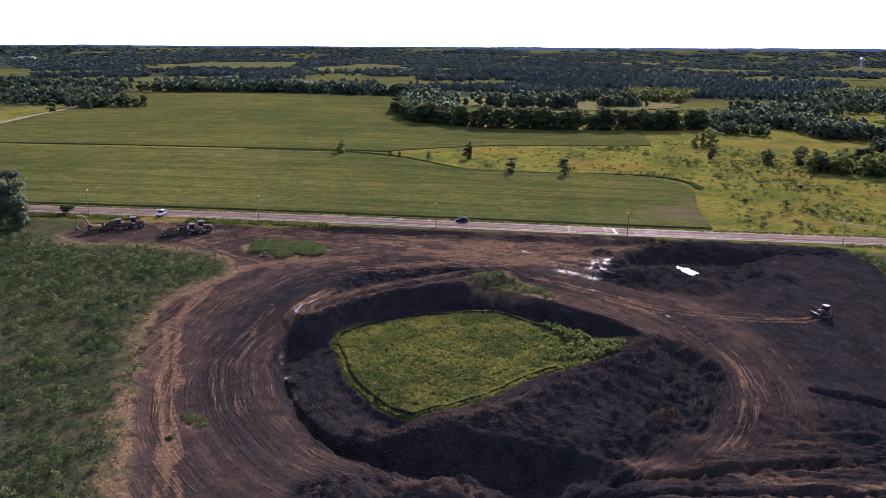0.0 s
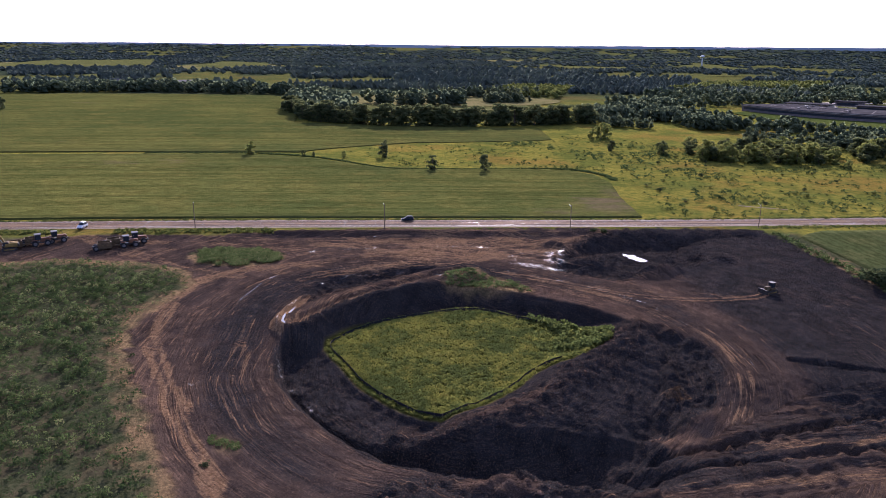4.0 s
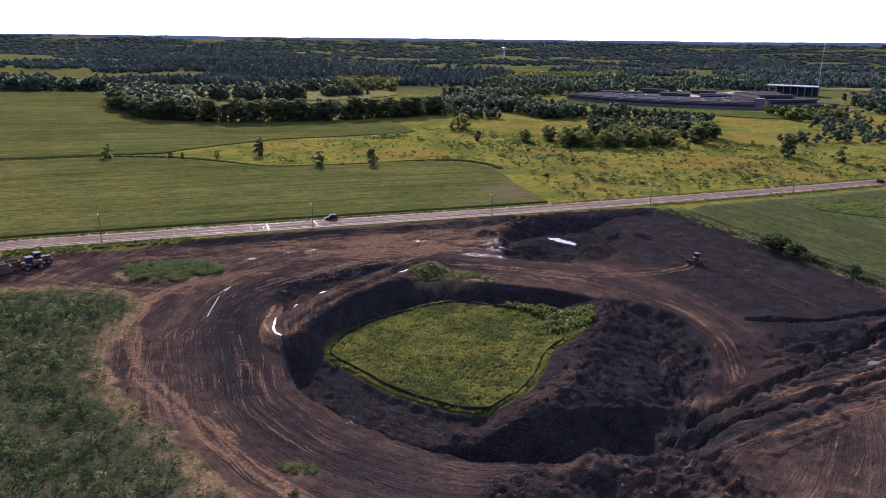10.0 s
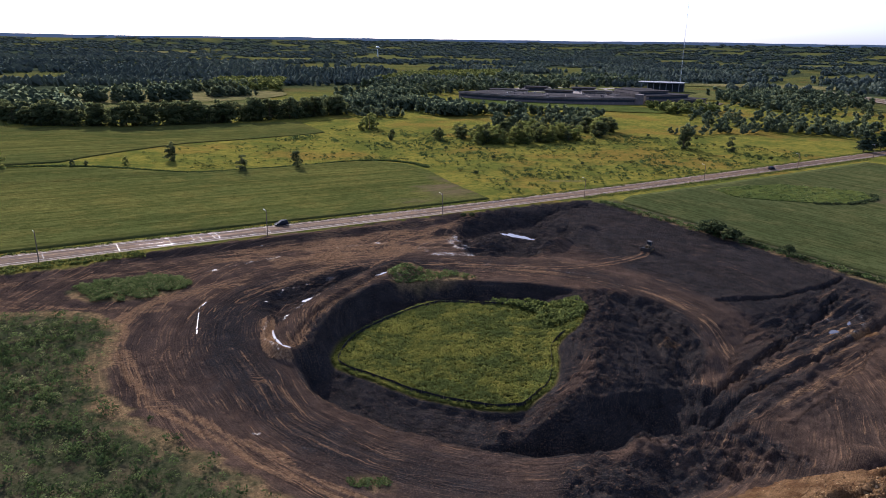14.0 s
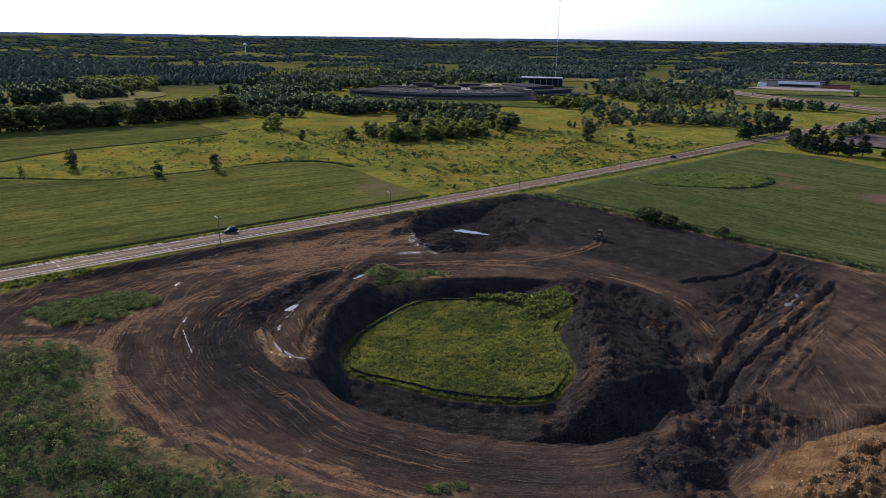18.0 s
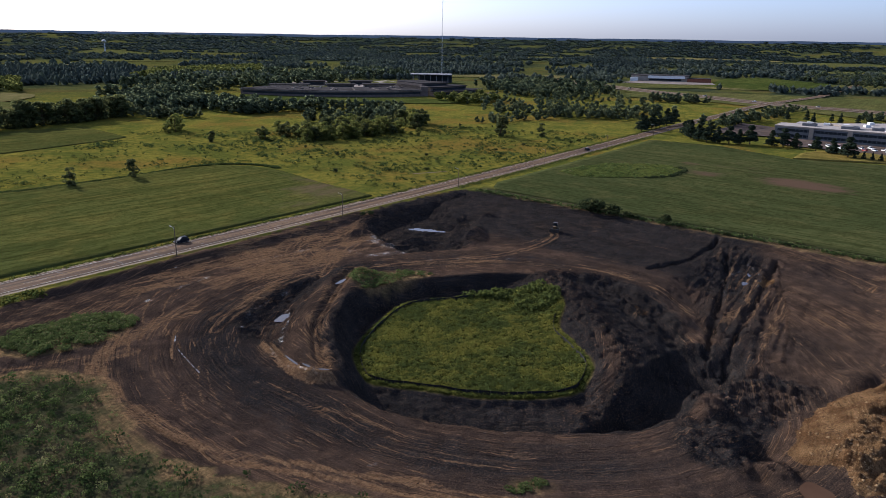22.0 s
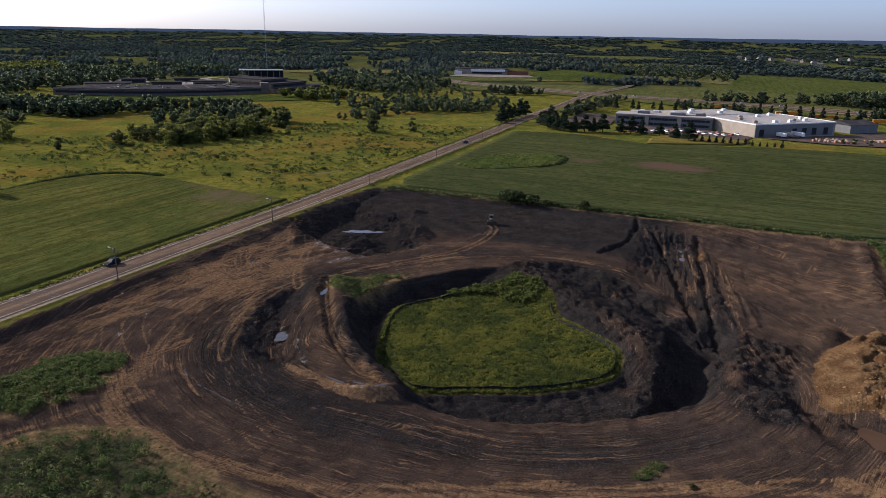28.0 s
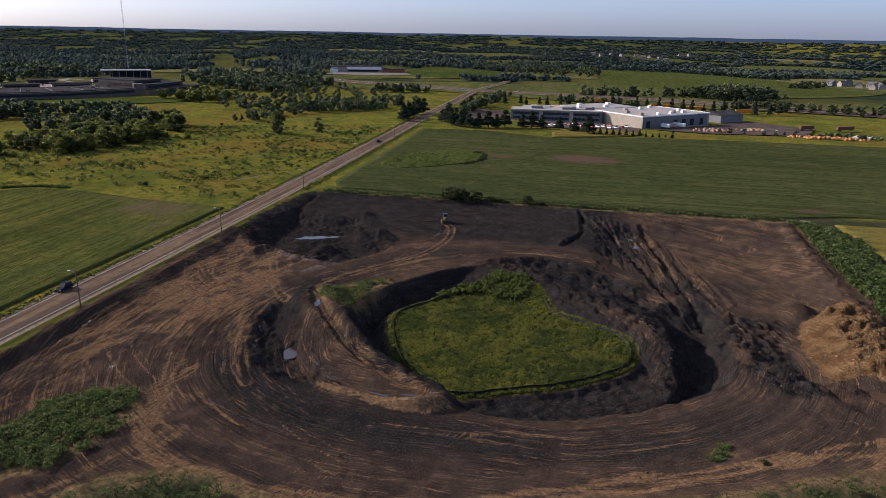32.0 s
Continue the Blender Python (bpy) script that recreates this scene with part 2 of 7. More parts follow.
WINDROW = spline([(114, 54), (90, 56), (65, 58), (37, 60), (14, 59)], False)
HOLLOW_W = spline([(-47, 178), (-48, 190), (-38, 202), (-24, 208), (-12, 208), (-8, 203), (-18, 196), (-32, 186)])
HOLLOW_NE = spline([(27, 203), (36, 197), (47, 192), (60, 198), (74, 206), (84, 212), (84, 226), (97, 237), (114, 239), (117, 243), (80, 245.5), (54, 246), (44, 239), (38, 229), (31, 216)])
LOW_SE = spline([(16, 124), (60, 126), (88, 124), (104, 108), (100, 75), (40, 66), (-12, 68), (-28, 82), (-16, 96), (0, 104)])
RING = spline([(-62, 150), (-60, 130), (-50, 110), (-32, 94), (-8, 88), (20, 98), (42, 118), (50, 140), (48, 165), (36, 184), (12, 200), (-20, 208), (-46, 200), (-60, 178)])
TRENCH_A = spline([(99, 123), (76, 117), (53, 112.5), (28, 107.5), (14, 104)], False)
TRENCH_B = spline([(103, 108.5), (80, 106.5), (57, 104.5), (30, 102.5), (12, 99)], False)
TRENCH_C = spline([(80, 101), (60, 100), (40, 98.5), (25, 96), (12, 92)], False)
TRENCH_D = spline([(78, 93), (58, 92), (37, 90), (15, 87)], False)
DITCH = spline([(116, 131), (108, 130), (94, 130), (82, 131), (66, 137)], False)
ROAD_EDGE = spline([(-66, 249), (-40, 248.6), (-25, 248.4), (-6, 248), (26, 246.8), (46, 246)], False)
BERM_SIDE = np.vstack([BERM, [(-40, 140), (-20, 175), (20, 170)]])   # the bank's flank towards the island
EAST_DIP = spline([(37, 163), (46, 155), (50, 142), (45, 128), (36, 117), (24, 111), (19, 114), (30, 127), (36, 141)])
RUBBLE = spline([(3, 104), (14, 98), (20, 95), (17, 84), (14, 79), (2, 82.5), (-14, 85), (-22, 78), (-29, 80), (-31, 92), (-27, 97), (-17, 101), (-8, 102)])
CLAY = spline([(-18, 73), (-16.5, 79), (-12, 81.5), (1.5, 81), (14, 77.5), (20, 72), (24, 66), (20, 60), (2, 60), (-16, 63), (-25, 69)])
CLAY_RIDGE = 72.0
LIP = spline([(-45, 185), (-49.5, 177), (-52.5, 168), (-51.5, 160), (-47, 155.5)], False)
ROAD_EDGE_Y = 247.4
RING_LONG = float(np.linalg.norm(np.roll(RING, -1, 0) - RING, axis=1).sum())
SHEET_STEP = 0.46


def axis(lo, hi, step, far_lo, far_hi, grow=1.1):
    mid = np.arange(lo, hi + step / 2, step)
    left, right, s = [lo], [hi], step
    while left[-1] > far_lo or right[-1] < far_hi:
        s *= grow
        if left[-1] > far_lo:
            left.append(max(left[-1] - s, far_lo))
        if right[-1] < far_hi:
            right.append(min(right[-1] + s, far_hi))
    return np.concatenate([left[:0:-1], mid, right[1:]])


def d_isle_berm(X, Y):
    """Limit that tells the island side of the loose bank from its outer side."""
    return np.where(inside(X, Y, RIM) & (Y > 112), 60.0, -60.0)


def land(X, Y):
    """Height of the ground and its kinds of soil, painted shade included, at the places X, Y near the digging."""
    Z = base_z(X, Y)
    sd_site, sd_rim, sd_isle = signed(X, Y, SITE), signed(X, Y, RIM), signed(X, Y, ISLE)
    sd_bench, sd_hw, sd_ne, sd_se = signed(X, Y, BENCH), signed(X, Y, HOLLOW_W), signed(X, Y, HOLLOW_NE), signed(X, Y, LOW_SE)
    d_ring, run = line_dist(X, Y, RING, True)
    turn = run * 2 * np.pi / RING_LONG
    run, side = np.cos(turn) * RING_LONG / (2 * np.pi), np.sin(turn) * RING_LONG / (2 * np.pi)
    ring_side = np.where(inside(X, Y, RING), -d_ring, d_ring)
    d_berm, s_berm = line_dist(X, Y, BERM)
    d_ridge, _ = line_dist(X, Y, RIDGE)
    n1, n2, n3 = fbm(X / 9, Y / 9, 11, 4), fbm(X / 2.6, Y / 2.6, 23, 3), vnoise(X / 1.1, Y / 1.1, 31)
    in_site = smooth(1.0, -5.0, sd_site + (n1 - 0.5) * 3)
    Z = Z - 0.9 * in_site
    Z -= 2.4 * smooth(4, -9, sd_se + (n1 - 0.5) * 8)
    Z -= (2.4 + 2.0 * smooth(222, 238, Y)) * smooth(1.0, -5.5 - 5.5 * smooth(225, 240, Y), sd_ne + (n1 - 0.5) * 3 + (n2 - 0.5) * 1.2)
    Z -= 2.0 * smooth(1.0, -5.0, sd_hw + (n1 - 0.5) * 5 + (n2 - 0.5) * 2)
    sd_dip = signed(X, Y, EAST_DIP)
    Z -= 2.4 * smooth(0.5, -5.0, sd_dip + (n1 - 0.5) * 4 + (n2 - 0.5) * 2)
    # the moat round the island
    w = sd_rim + (n1 - 0.5) * 3.0
    floor = -7.2 + (n2 - 0.5) * 0.8
    Z = Z + (floor - Z) * smooth(0.8, -5.0, w)
    Z = np.maximum(Z, -4.3 - np.maximum(0, sd_bench) * 1.1 + (n2 - 0.5) * 0.5 - 0.05 * np.maximum(0, sd_isle))
    crest = 0.1 - 4.0 * smooth(66, 80, s_berm) - 1.2 * smooth(8, 0, s_berm)
    Z = np.maximum(Z, crest - np.maximum(0, d_berm - 1.2 + (n1 - 0.5) * 2) * np.where(signed(X, Y, ISLE) < d_isle_berm(X, Y), 0.36, 0.95) + (n2 - 0.5) * 0.6)
    Z = np.maximum(Z, -3.7 - np.maximum(0, sd_isle - 0.8) * 0.9)
    Z = np.maximum(Z, 1.8 - np.maximum(0, d_ridge - 3.9) * np.where(sd_rim < -0.5, 1.25, 0.5) - 1.1 * np.exp(-((d_ridge - 0.6) / 0.8) ** 2) + (n2 - 0.5) * 0.3)
    # cuts and heaps
    for t, deep, wide in ((TRENCH_A, 0.95, 0.9), (TRENCH_B, 0.9, 1.0), (TRENCH_C, 0.25, 0.8), (TRENCH_D, 0.15, 0.8), (DITCH, 1.0, 1.2)):
        d, s_ = line_dist(X, Y, t)
        d = np.abs(d + (n2 - 0.5) * 1.8 + (n1 - 0.5) * 1.6 + (n3 - 0.5) * 0.9)
        deep = deep * (0.1 + 1.0 * vnoise(s_ / 9, s_ * 0, 47) + 0.9 * vnoise(s_ / 2.5, d / 1.2, 48))
        Z += 0.3 * np.exp(-((d - wide - 0.9) / 0.7) ** 2) * deep / 1.5 - deep * smooth(wide, wide * 0.5, d)
    for x, y, rx, ry, h, a in ((-21, 91, 6, 5, 1.3, 0), (-14, 90, 8, 5, 0.7, 20), (-3, 93, 8, 6, 1.0, 30), (9, 90, 8, 6, 0.5, 10), (-24.5, 81, 5.5, 4, 2.2, 30), (-29, 86, 5, 4, 1.0, 0), (-8, 97, 5, 4, 1.2, 40), (-18, 84, 5, 3, -1.2, 0), (4, 86, 6, 3, -1.0, 10), (57, 202, 15, 9, 5.0, 30), (62, 207, 7, 4, 1.5, 10), (42, 213, 13, 5.5, 2.6, -15), (36, 205, 8, 4, 1.6, 30),
                              (18, 101, 12, 5.5, -1.8, 15), (6, 104, 8, 6, -2.0, 0), (34, 118, 7, 6, 2.0, 0), (6, 84, 7, 4, -0.9, 0), (33, 108, 12, 8, -0.8, 0), (-14, 102, 10, 6, -1.5, 0), (86, 212, 8, 5, 1.5, 0),
                              (-34, 80, 6, 4, -0.6, 40), (24, 75, 10, 5, 2.5, 0), (-32, 194, 6, 3.5, -0.7, 10), (35, 231, 8, 3.2, 2.0, -30)):
        c, s = math.cos(radians(a)), math.sin(radians(a))
        u, v = ((X - x) * c + (Y - y) * s) / rx, (-(X - x) * s + (Y - y) * c) / ry
        q = np.sqrt(u * u + v * v) + (n1 - 0.5) * 0.5
        Z += h * smooth(1.15, 0.0, q)
    # the clay spoil: a cut face towards the north, coarse lumps on its back
    sd_clay = signed(X, Y, CLAY) + (n1 - 0.5) * 3
    back = CLAY_RIDGE - 0.13 * (X - 2) - Y
    height = 2.0 + 1.3 * smooth(-20, 10, X) + (n1 - 0.5) * 1.6
    face = np.where(back > 0, height - back * 0.17, height + back * 0.27)
    top = np.clip(face, 0, None) * smooth(0.4, -2.6, sd_clay)
    Z += top
    Z += smooth(0.5, -2, sd_clay) * smooth(-2.0, 2.0, back + (n1 - 0.5) * 4) * ((n2 - 0.5) * 2.4 + (n3 - 0.5) * 1.5)
    Z -= smooth(0.5, -2, sd_clay) * smooth(1.0, -2.0, back) * 0.5 * np.abs(vnoise((X * 0.97 + Y * 0.25) / 1.9, Y / 16, 37) - 0.5)
    d_lip, _ = line_dist(X, Y, LIP)
    Z += 1.0 * np.exp(-((d_lip + (n2 - 0.5)) / 1.1) ** 2)
    # rough ground, and ruts that run round the ring
    d_wind, _ = line_dist(X, Y, WINDROW)
    lumps = smooth(1.5, -2.5, signed(X, Y, RUBBLE) + (n1 - 0.5) * 6)
    Z += 1.3 * np.exp(-(d_wind / 2.6) ** 2) + lumps * ((n2 - 0.5) * 0.7 + (vnoise(X / 6, Y / 6, 33) - 0.5) * 2.0 + (n3 - 0.5) * 0.4)
    rubble = np.clip(lumps * 0.55 + 0.8 * smooth(0.5, -2, sd_clay) * smooth(0, 3, back) + smooth(1, -3, signed(X, Y, FURROWS)) * (0.2 + 0.5 * smooth(0.5, 0.65, fbm(X / 5, Y / 5, 49, 2))) + smooth(3, 0.5, d_wind) * 0.8 + smooth(6, 1, d_berm) * 0.4 + smooth(3, -3, sd_rim) * smooth(0, 2, sd_isle) * 0.35 + smooth(3, -3, sd_ne) * 0.7
                     + smooth(1, -3, sd_hw) * 0.6 + smooth(1, -3, sd_dip) * 0.6, 0, 1)
    isle_in = smooth(0.5, -0.5, sd_isle)
    rubble *= 1 - isle_in
    Z += rubble * ((n2 - 0.5) * 1.2 + (n3 - 0.5) * 1.05) + in_site * (1 - rubble) * (n3 - 0.5) * 0.26 + in_site * (1 - isle_in) * (vnoise(X / 0.62, Y / 0.62, 39) - 0.5) * (0.16 + 0.3 * rubble)
    lane = ring_side + (n1 - 0.5) * 1.0
    furrow = signed(X, Y, FURROWS) + (n1 - 0.5) * 6 < 0
    lane = np.where(furrow, Y - 97 - 0.09 * X + (n1 - 0.5) * 2.5, lane)
    run, side = np.where(furrow, X, run), np.where(furrow, 300.0, side)
    ruts = vnoise(lane / 1.3, (run + side * 0.7) / 26, 41) - 0.5
    ruts = np.where(furrow, (1 - np.abs(2 * vnoise(lane / 1.1, run / 20, 43) - 1)) * 4.6 - 2.3 + (vnoise(lane / 0.8, run / 14, 45) - 0.5) * 3.4, ruts)
    Z += in_site * (1 - isle_in) * np.maximum(smooth(-9, -7, ring_side), furrow) * ruts * np.where(furrow, 0.085, 0.22) * (1 - smooth(1, -2, sd_clay)) * (1 - 0.8 * lumps)
    d_edge, _ = line_dist(X, Y, ROAD_EDGE)
    Z += 0.55 * np.exp(-((d_edge - 0.3 + (n2 - 0.5)) / 0.9) ** 2) * in_site - 0.9 * in_site * smooth(-70, -60, X) * smooth(60, 44, X) * smooth(0, 2.0, ROAD_EDGE_Y - Y + (n2 - 0.5)) * smooth(30, 10, ROAD_EDGE_Y - Y)
    kinds = {}
    # the bank's outer flank stays black: its shaded side is painted in
    d_out = np.where(signed(X, Y, BERM_SIDE) > 0, 4.0, -4.0)
    flat_e = smooth(56, 72, X) * smooth(105, 128, Y)
    kinds["site"] = smooth(0.6, -1.2, sd_site + (n2 - 0.5) * 3.5) * (1 - isle_in)
    kinds["isle"] = isle_in
    # black is dark topsoil, plus shade painted into the moat and its mouth
    black = np.maximum(smooth(2.5, -2.0, sd_rim) * 1.35, smooth(1.5, -3.0, sd_dip) * 1.0) + smooth(2, -4, sd_ne) * 0.9 + flat_e * 0.95 + lumps * (0.05 + 0.55 * smooth(0.4, 0.6, fbm(X / 8, Y / 8, 35, 3))) + smooth(4, -8, signed(X, Y, FURROWS) + (n1 - 0.5) * 10) * 0.5 + 0.8 * smooth(1.2, 0.5, np.hypot((X - 16) / 16, (Y - 102) / 6.5) + (n1 - 0.5) * 0.6) + 0.12 * smooth(10, 3, np.abs(Y - 110 - 0.16 * (X - 60))) * smooth(25, 40, X) * smooth(100, 85, X) - smooth(7, 1.5, d_berm) * (0.3 + 0.55 * smooth(32, 52, s_berm)) * smooth(1.0, -1.0, d_out) + smooth(9, 4, np.abs(ring_side + 3)) * 0.35 * smooth(30, 0, X) + smooth(11, 3, np.abs(ring_side - 1)) * (0.18 + 0.3 * smooth(110, 170, Y)) \
        + smooth(1, -2, sd_hw) * 0.5
    kinds["black"] = np.clip(black + (n1 - 0.5) * 0.5, 0, 1.7)
    kinds["_pit"] = smooth(1.0, -2.0, sd_rim)
    kinds["lane"], kinds["run"], kinds["side"] = lane, run, side
    kinds["rubble"] = rubble
    kinds["_sd"], kinds["_clay"] = sd_site, smooth(0.6, -0.8, sd_clay + (n2 - 0.5) * 2)
    return Z, kinds


def wheel_lines(run, seed):
    """How far wheel marks have worn through, along the run."""
    return 0.12 + 0.88 * smooth(0.35, 0.75, vnoise(run / 24, run * 0 + seed, 173))


# ---- materials of the ground ----
def ground_material():
    k = Mat("ground_soil_and_grass", 0.9, 0.1)
    site, isle, black, tan, sand, rub, wood, dry = (k.attr(a) for a in ("site", "isle", "black", "tan", "sand", "rubble", "wood", "dry"))
    lane, run, side = k.attr("lane"), k.attr("run"), k.attr("side")
    pos = k.place()
    big, mid, fine, grit = k.noise(pos, 0.035, 4), k.noise(pos, 0.22, 5), k.noise(pos, 1.3, 5, 0.7), k.noise(pos, 5.0, 3, 0.7)
    # wheel marks: along the haul road, and drifting across it one way and the other
    lane_b = k.math("ADD", lane, k.math("MULTIPLY", run, 0.15))
    lane_c = k.math("SUBTRACT", lane, k.math("MULTIPLY", side, 0.12))

    def lines(across, width, length, detail=4.0, rough=0.65):
        return k.noise(k.join(k.math("MULTIPLY", across, width), k.math("MULTIPLY", run, length), k.math("MULTIPLY", side, length)), 1.0, detail, rough)
    streak = lines(lane, 0.5, 0.014, 6, 0.7)
    tread = lines(lane, 1.5, 0.03, 5, 0.75)
    mark, mark_b, mark_c = lines(lane, 2.3, 0.035), lines(lane_b, 1.9, 0.04), lines(lane_c, 2.1, 0.04)
    patch_b, patch_c = k.ramp(k.noise(pos, 0.05, 3), 0.47, 0.6), k.ramp(k.noise(pos, 0.037, 4), 0.54, 0.44)
    g_ = k.t.nodes.new("ShaderNodeSeparateXYZ")
    k.t.links.new(pos, g_.inputs[0])
    warp = k.math("MULTIPLY", k.noise(pos, 0.02, 2), 9.0)
    diag = k.math("ADD", k.math("ADD", k.math("MULTIPLY", g_.outputs[0], 0.7), k.math("MULTIPLY", g_.outputs[1], 2.0)), warp)
    along = k.math("SUBTRACT", k.math("MULTIPLY", g_.outputs[0], 0.03), k.math("MULTIPLY", g_.outputs[1], 0.01))
    mark_d = k.noise(k.join(diag, along), 1.0, 4, 0.65)
    patch_d = k.math("MULTIPLY", k.ramp(k.noise(pos, 0.042, 3), 0.52, 0.62), k.ramp(tan, 0.1, 0.5))
    brown = k.mix(k.ramp(mid, 0.3, 0.7), (0.070, 0.046, 0.033), (0.162, 0.102, 0.067))
    brown = k.mix(k.ramp(big, 0.4, 0.65, 0, 0.6), brown, (0.053, 0.042, 0.036))
    swathe = lines(lane, 0.16, 0.009, 3, 0.5)
    brown = k.mix(k.ramp(swathe, 0.44, 0.60, 0, 0.5), brown, (0.031, 0.0255, 0.0225))
    brown = k.mix(k.ramp(k.noise(pos, 0.09, 6, 0.7), 0.50, 0.66, 0, 0.45), brown, (0.026, 0.0235, 0.0225))
    dark = k.mix(k.ramp(mid, 0.3, 0.75), (0.019, 0.0195, 0.0205), (0.043, 0.040, 0.038))
    bl = k.math("ADD", black, k.math("MULTIPLY", k.math("SUBTRACT", streak, 0.5), 0.7))
    bl = k.math("ADD", bl, k.math("MULTIPLY", k.math("SUBTRACT", mid, 0.5), 1.1))
    soil = k.mix(k.ramp(bl, 0.1, 0.85), brown, dark)
    ochre = k.mix(k.ramp(fine, 0.3, 0.7), (0.165, 0.090, 0.045), (0.340, 0.208, 0.108))
    pairs = k.math("MAXIMUM", k.math("MULTIPLY", k.ramp(mark_b, 0.52, 0.66), patch_b), k.math("MULTIPLY", k.ramp(mark_c, 0.52, 0.66), patch_c))
    pairs = k.math("MAXIMUM", pairs, k.math("MULTIPLY", k.ramp(mark_d, 0.48, 0.58), patch_d))
    tn = k.math("ADD", tan, k.math("MULTIPLY", k.math("SUBTRACT", tread, 0.52), 1.8))
    tn = k.math("ADD", tn, k.math("MULTIPLY", k.math("SUBTRACT", mid, 0.5), 0.9))
    tn = k.math("ADD", tn, k.math("MULTIPLY", k.math("SUBTRACT", fine, 0.5), 0.5))
    tn = k.math("ADD", tn, k.math("MULTIPLY", pairs, k.ramp(black, 0.4, 1.2, 0.85, 0.25)))
    soil = k.mix(k.ramp(tn, 0.3, 1.0), soil, ochre)
    ruts = k.math("MAXIMUM", k.ramp(mark, 0.43, 0.33), k.math("MAXIMUM", k.math("MULTIPLY", k.ramp(mark_b, 0.44, 0.34), patch_b), k.math("MULTIPLY", k.ramp(mark_c, 0.44, 0.34), patch_c)))
    ruts = k.math("MAXIMUM", ruts, k.math("MULTIPLY", k.ramp(mark_d, 0.44, 0.34), patch_d))
    soil = k.mix(k.math("MULTIPLY", ruts, 0.5), soil, k.mix(0.6, soil, (0.006, 0.005, 0.005)))
    wear = k.math("MULTIPLY", k.ramp(mark, 0.58, 0.70), k.ramp(grit, 0.35, 0.6))
    soil = k.mix(k.math("MULTIPLY", wear, k.ramp(black, 0.4, 1.2, 0.62, 0.22)), soil, k.mix(k.ramp(tan, 0.2, 0.6, 0.65, 1.0), soil, ochre))
    clay = k.mix(k.ramp(mid, 0.35, 0.65), (0.118, 0.062, 0.027), (0.235, 0.138, 0.062))
    clay = k.mix(k.math("MULTIPLY", k.ramp(k.noise(pos, 0.9, 6, 0.8), 0.52, 0.66), k.ramp(rub, 0.2, 0.7, 0.15, 0.8)), clay, (0.345, 0.225, 0.120))
    clay = k.mix(k.ramp(k.noise(pos, 0.45, 6, 0.8), 0.46, 0.34, 0, 0.6), clay, (0.050, 0.032, 0.020))
    soil = k.mix(k.ramp(k.math("ADD", sand, k.math("MULTIPLY", k.math("SUBTRACT", fine, 0.5), 0.8)), 0.3, 0.6), soil, clay)
    soil = k.mix(k.ramp(grit, 0.38, 0.62, 0.75, 0.0), soil, k.mix(0.5, soil, (0.004, 0.003, 0.003)))
    soil = k.mix(k.ramp(k.noise(pos, 2.4, 4, 0.8), 0.56, 0.68, 0, 0.65), soil, k.mix(0.5, soil, (0.17, 0.105, 0.065)))
    fineline = lines(lane, 3.6, 0.05, 3, 0.7)
    lined = k.ramp(k.noise(pos, 0.11, 4, 0.7), 0.44, 0.62, 0.0, 1.0)
    soil = k.mix(k.math("MULTIPLY", lined, k.ramp(fineline, 0.47, 0.36, 0, 0.65)), soil, k.mix(0.6, soil, (0.005, 0.004, 0.004)))
    soil = k.mix(k.math("MULTIPLY", k.math("MULTIPLY", lined, k.ramp(fineline, 0.53, 0.64, 0, 0.65)), k.ramp(black, 0.3, 1.1, 1.0, 0.35)), soil, k.mix(0.55, soil, ochre))
    clod = k.noise(pos, 1.9, 5, 0.85)
    soil = k.mix(k.ramp(clod, 0.48, 0.34, 0, 0.6), soil, k.mix(0.5, soil, (0.004, 0.003, 0.003)))
    soil = k.mix(k.ramp(k.noise(pos, 3.1, 4, 0.85), 0.52, 0.66, 0, 0.6), soil, k.mix(0.5, soil, (0.26, 0.165, 0.105)))
    # plants: weeds, meadow, wood floor
    weed = k.mix(k.ramp(fine, 0.3, 0.7), (0.018, 0.023, 0.010), (0.052, 0.053, 0.026))
    weed = k.mix(k.ramp(mid, 0.46, 0.64, 0, 0.5), weed, (0.080, 0.060, 0.034))
    straw = k.mix(k.ramp(fine, 0.3, 0.75), (0.080, 0.053, 0.027), (0.24, 0.155, 0.074))
    straw = k.mix(k.ramp(grit, 0.5, 0.36, 0, 0.7), straw, (0.045, 0.036, 0.020))
    straw = k.mix(k.ramp(lines(lane, 0.9, 0.03, 5, 0.7), 0.50, 0.40, 0, 0.6), straw, (0.075, 0.056, 0.030))
    weed = k.mix(k.ramp(k.math("ADD", dry, k.math("MULTIPLY", k.math("SUBTRACT", mid, 0.5), 1.1)), 0.25, 0.7), weed, straw)
    lawn = k.mix(k.ramp(big, 0.36, 0.62), (0.084, 0.088, 0.017), (0.172, 0.142, 0.024))
    lawn = k.mix(k.ramp(mid, 0.42, 0.66, 0, 0.7), lawn, (0.060, 0.072, 0.015))
    lawn = k.mix(k.ramp(k.noise(pos, 0.05, 5, 0.65), 0.50, 0.64, 0, 0.55), lawn, (0.175, 0.150, 0.026))
    lawn = k.mix(k.ramp(k.noise(pos, 0.014, 5), 0.51, 0.64, 0, 0.6), lawn, (0.170, 0.094, 0.022))
    lawn = k.mix(k.ramp(k.noise(pos, 0.35, 6, 0.8), 0.46, 0.60, 0, 0.6), lawn, (0.044, 0.056, 0.013))
    lawn = k.mix(k.ramp(fine, 0.48, 0.70, 0, 0.6), lawn, (0.036, 0.046, 0.010))
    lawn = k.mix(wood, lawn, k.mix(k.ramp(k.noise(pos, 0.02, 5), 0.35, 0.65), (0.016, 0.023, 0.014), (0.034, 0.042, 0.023)))
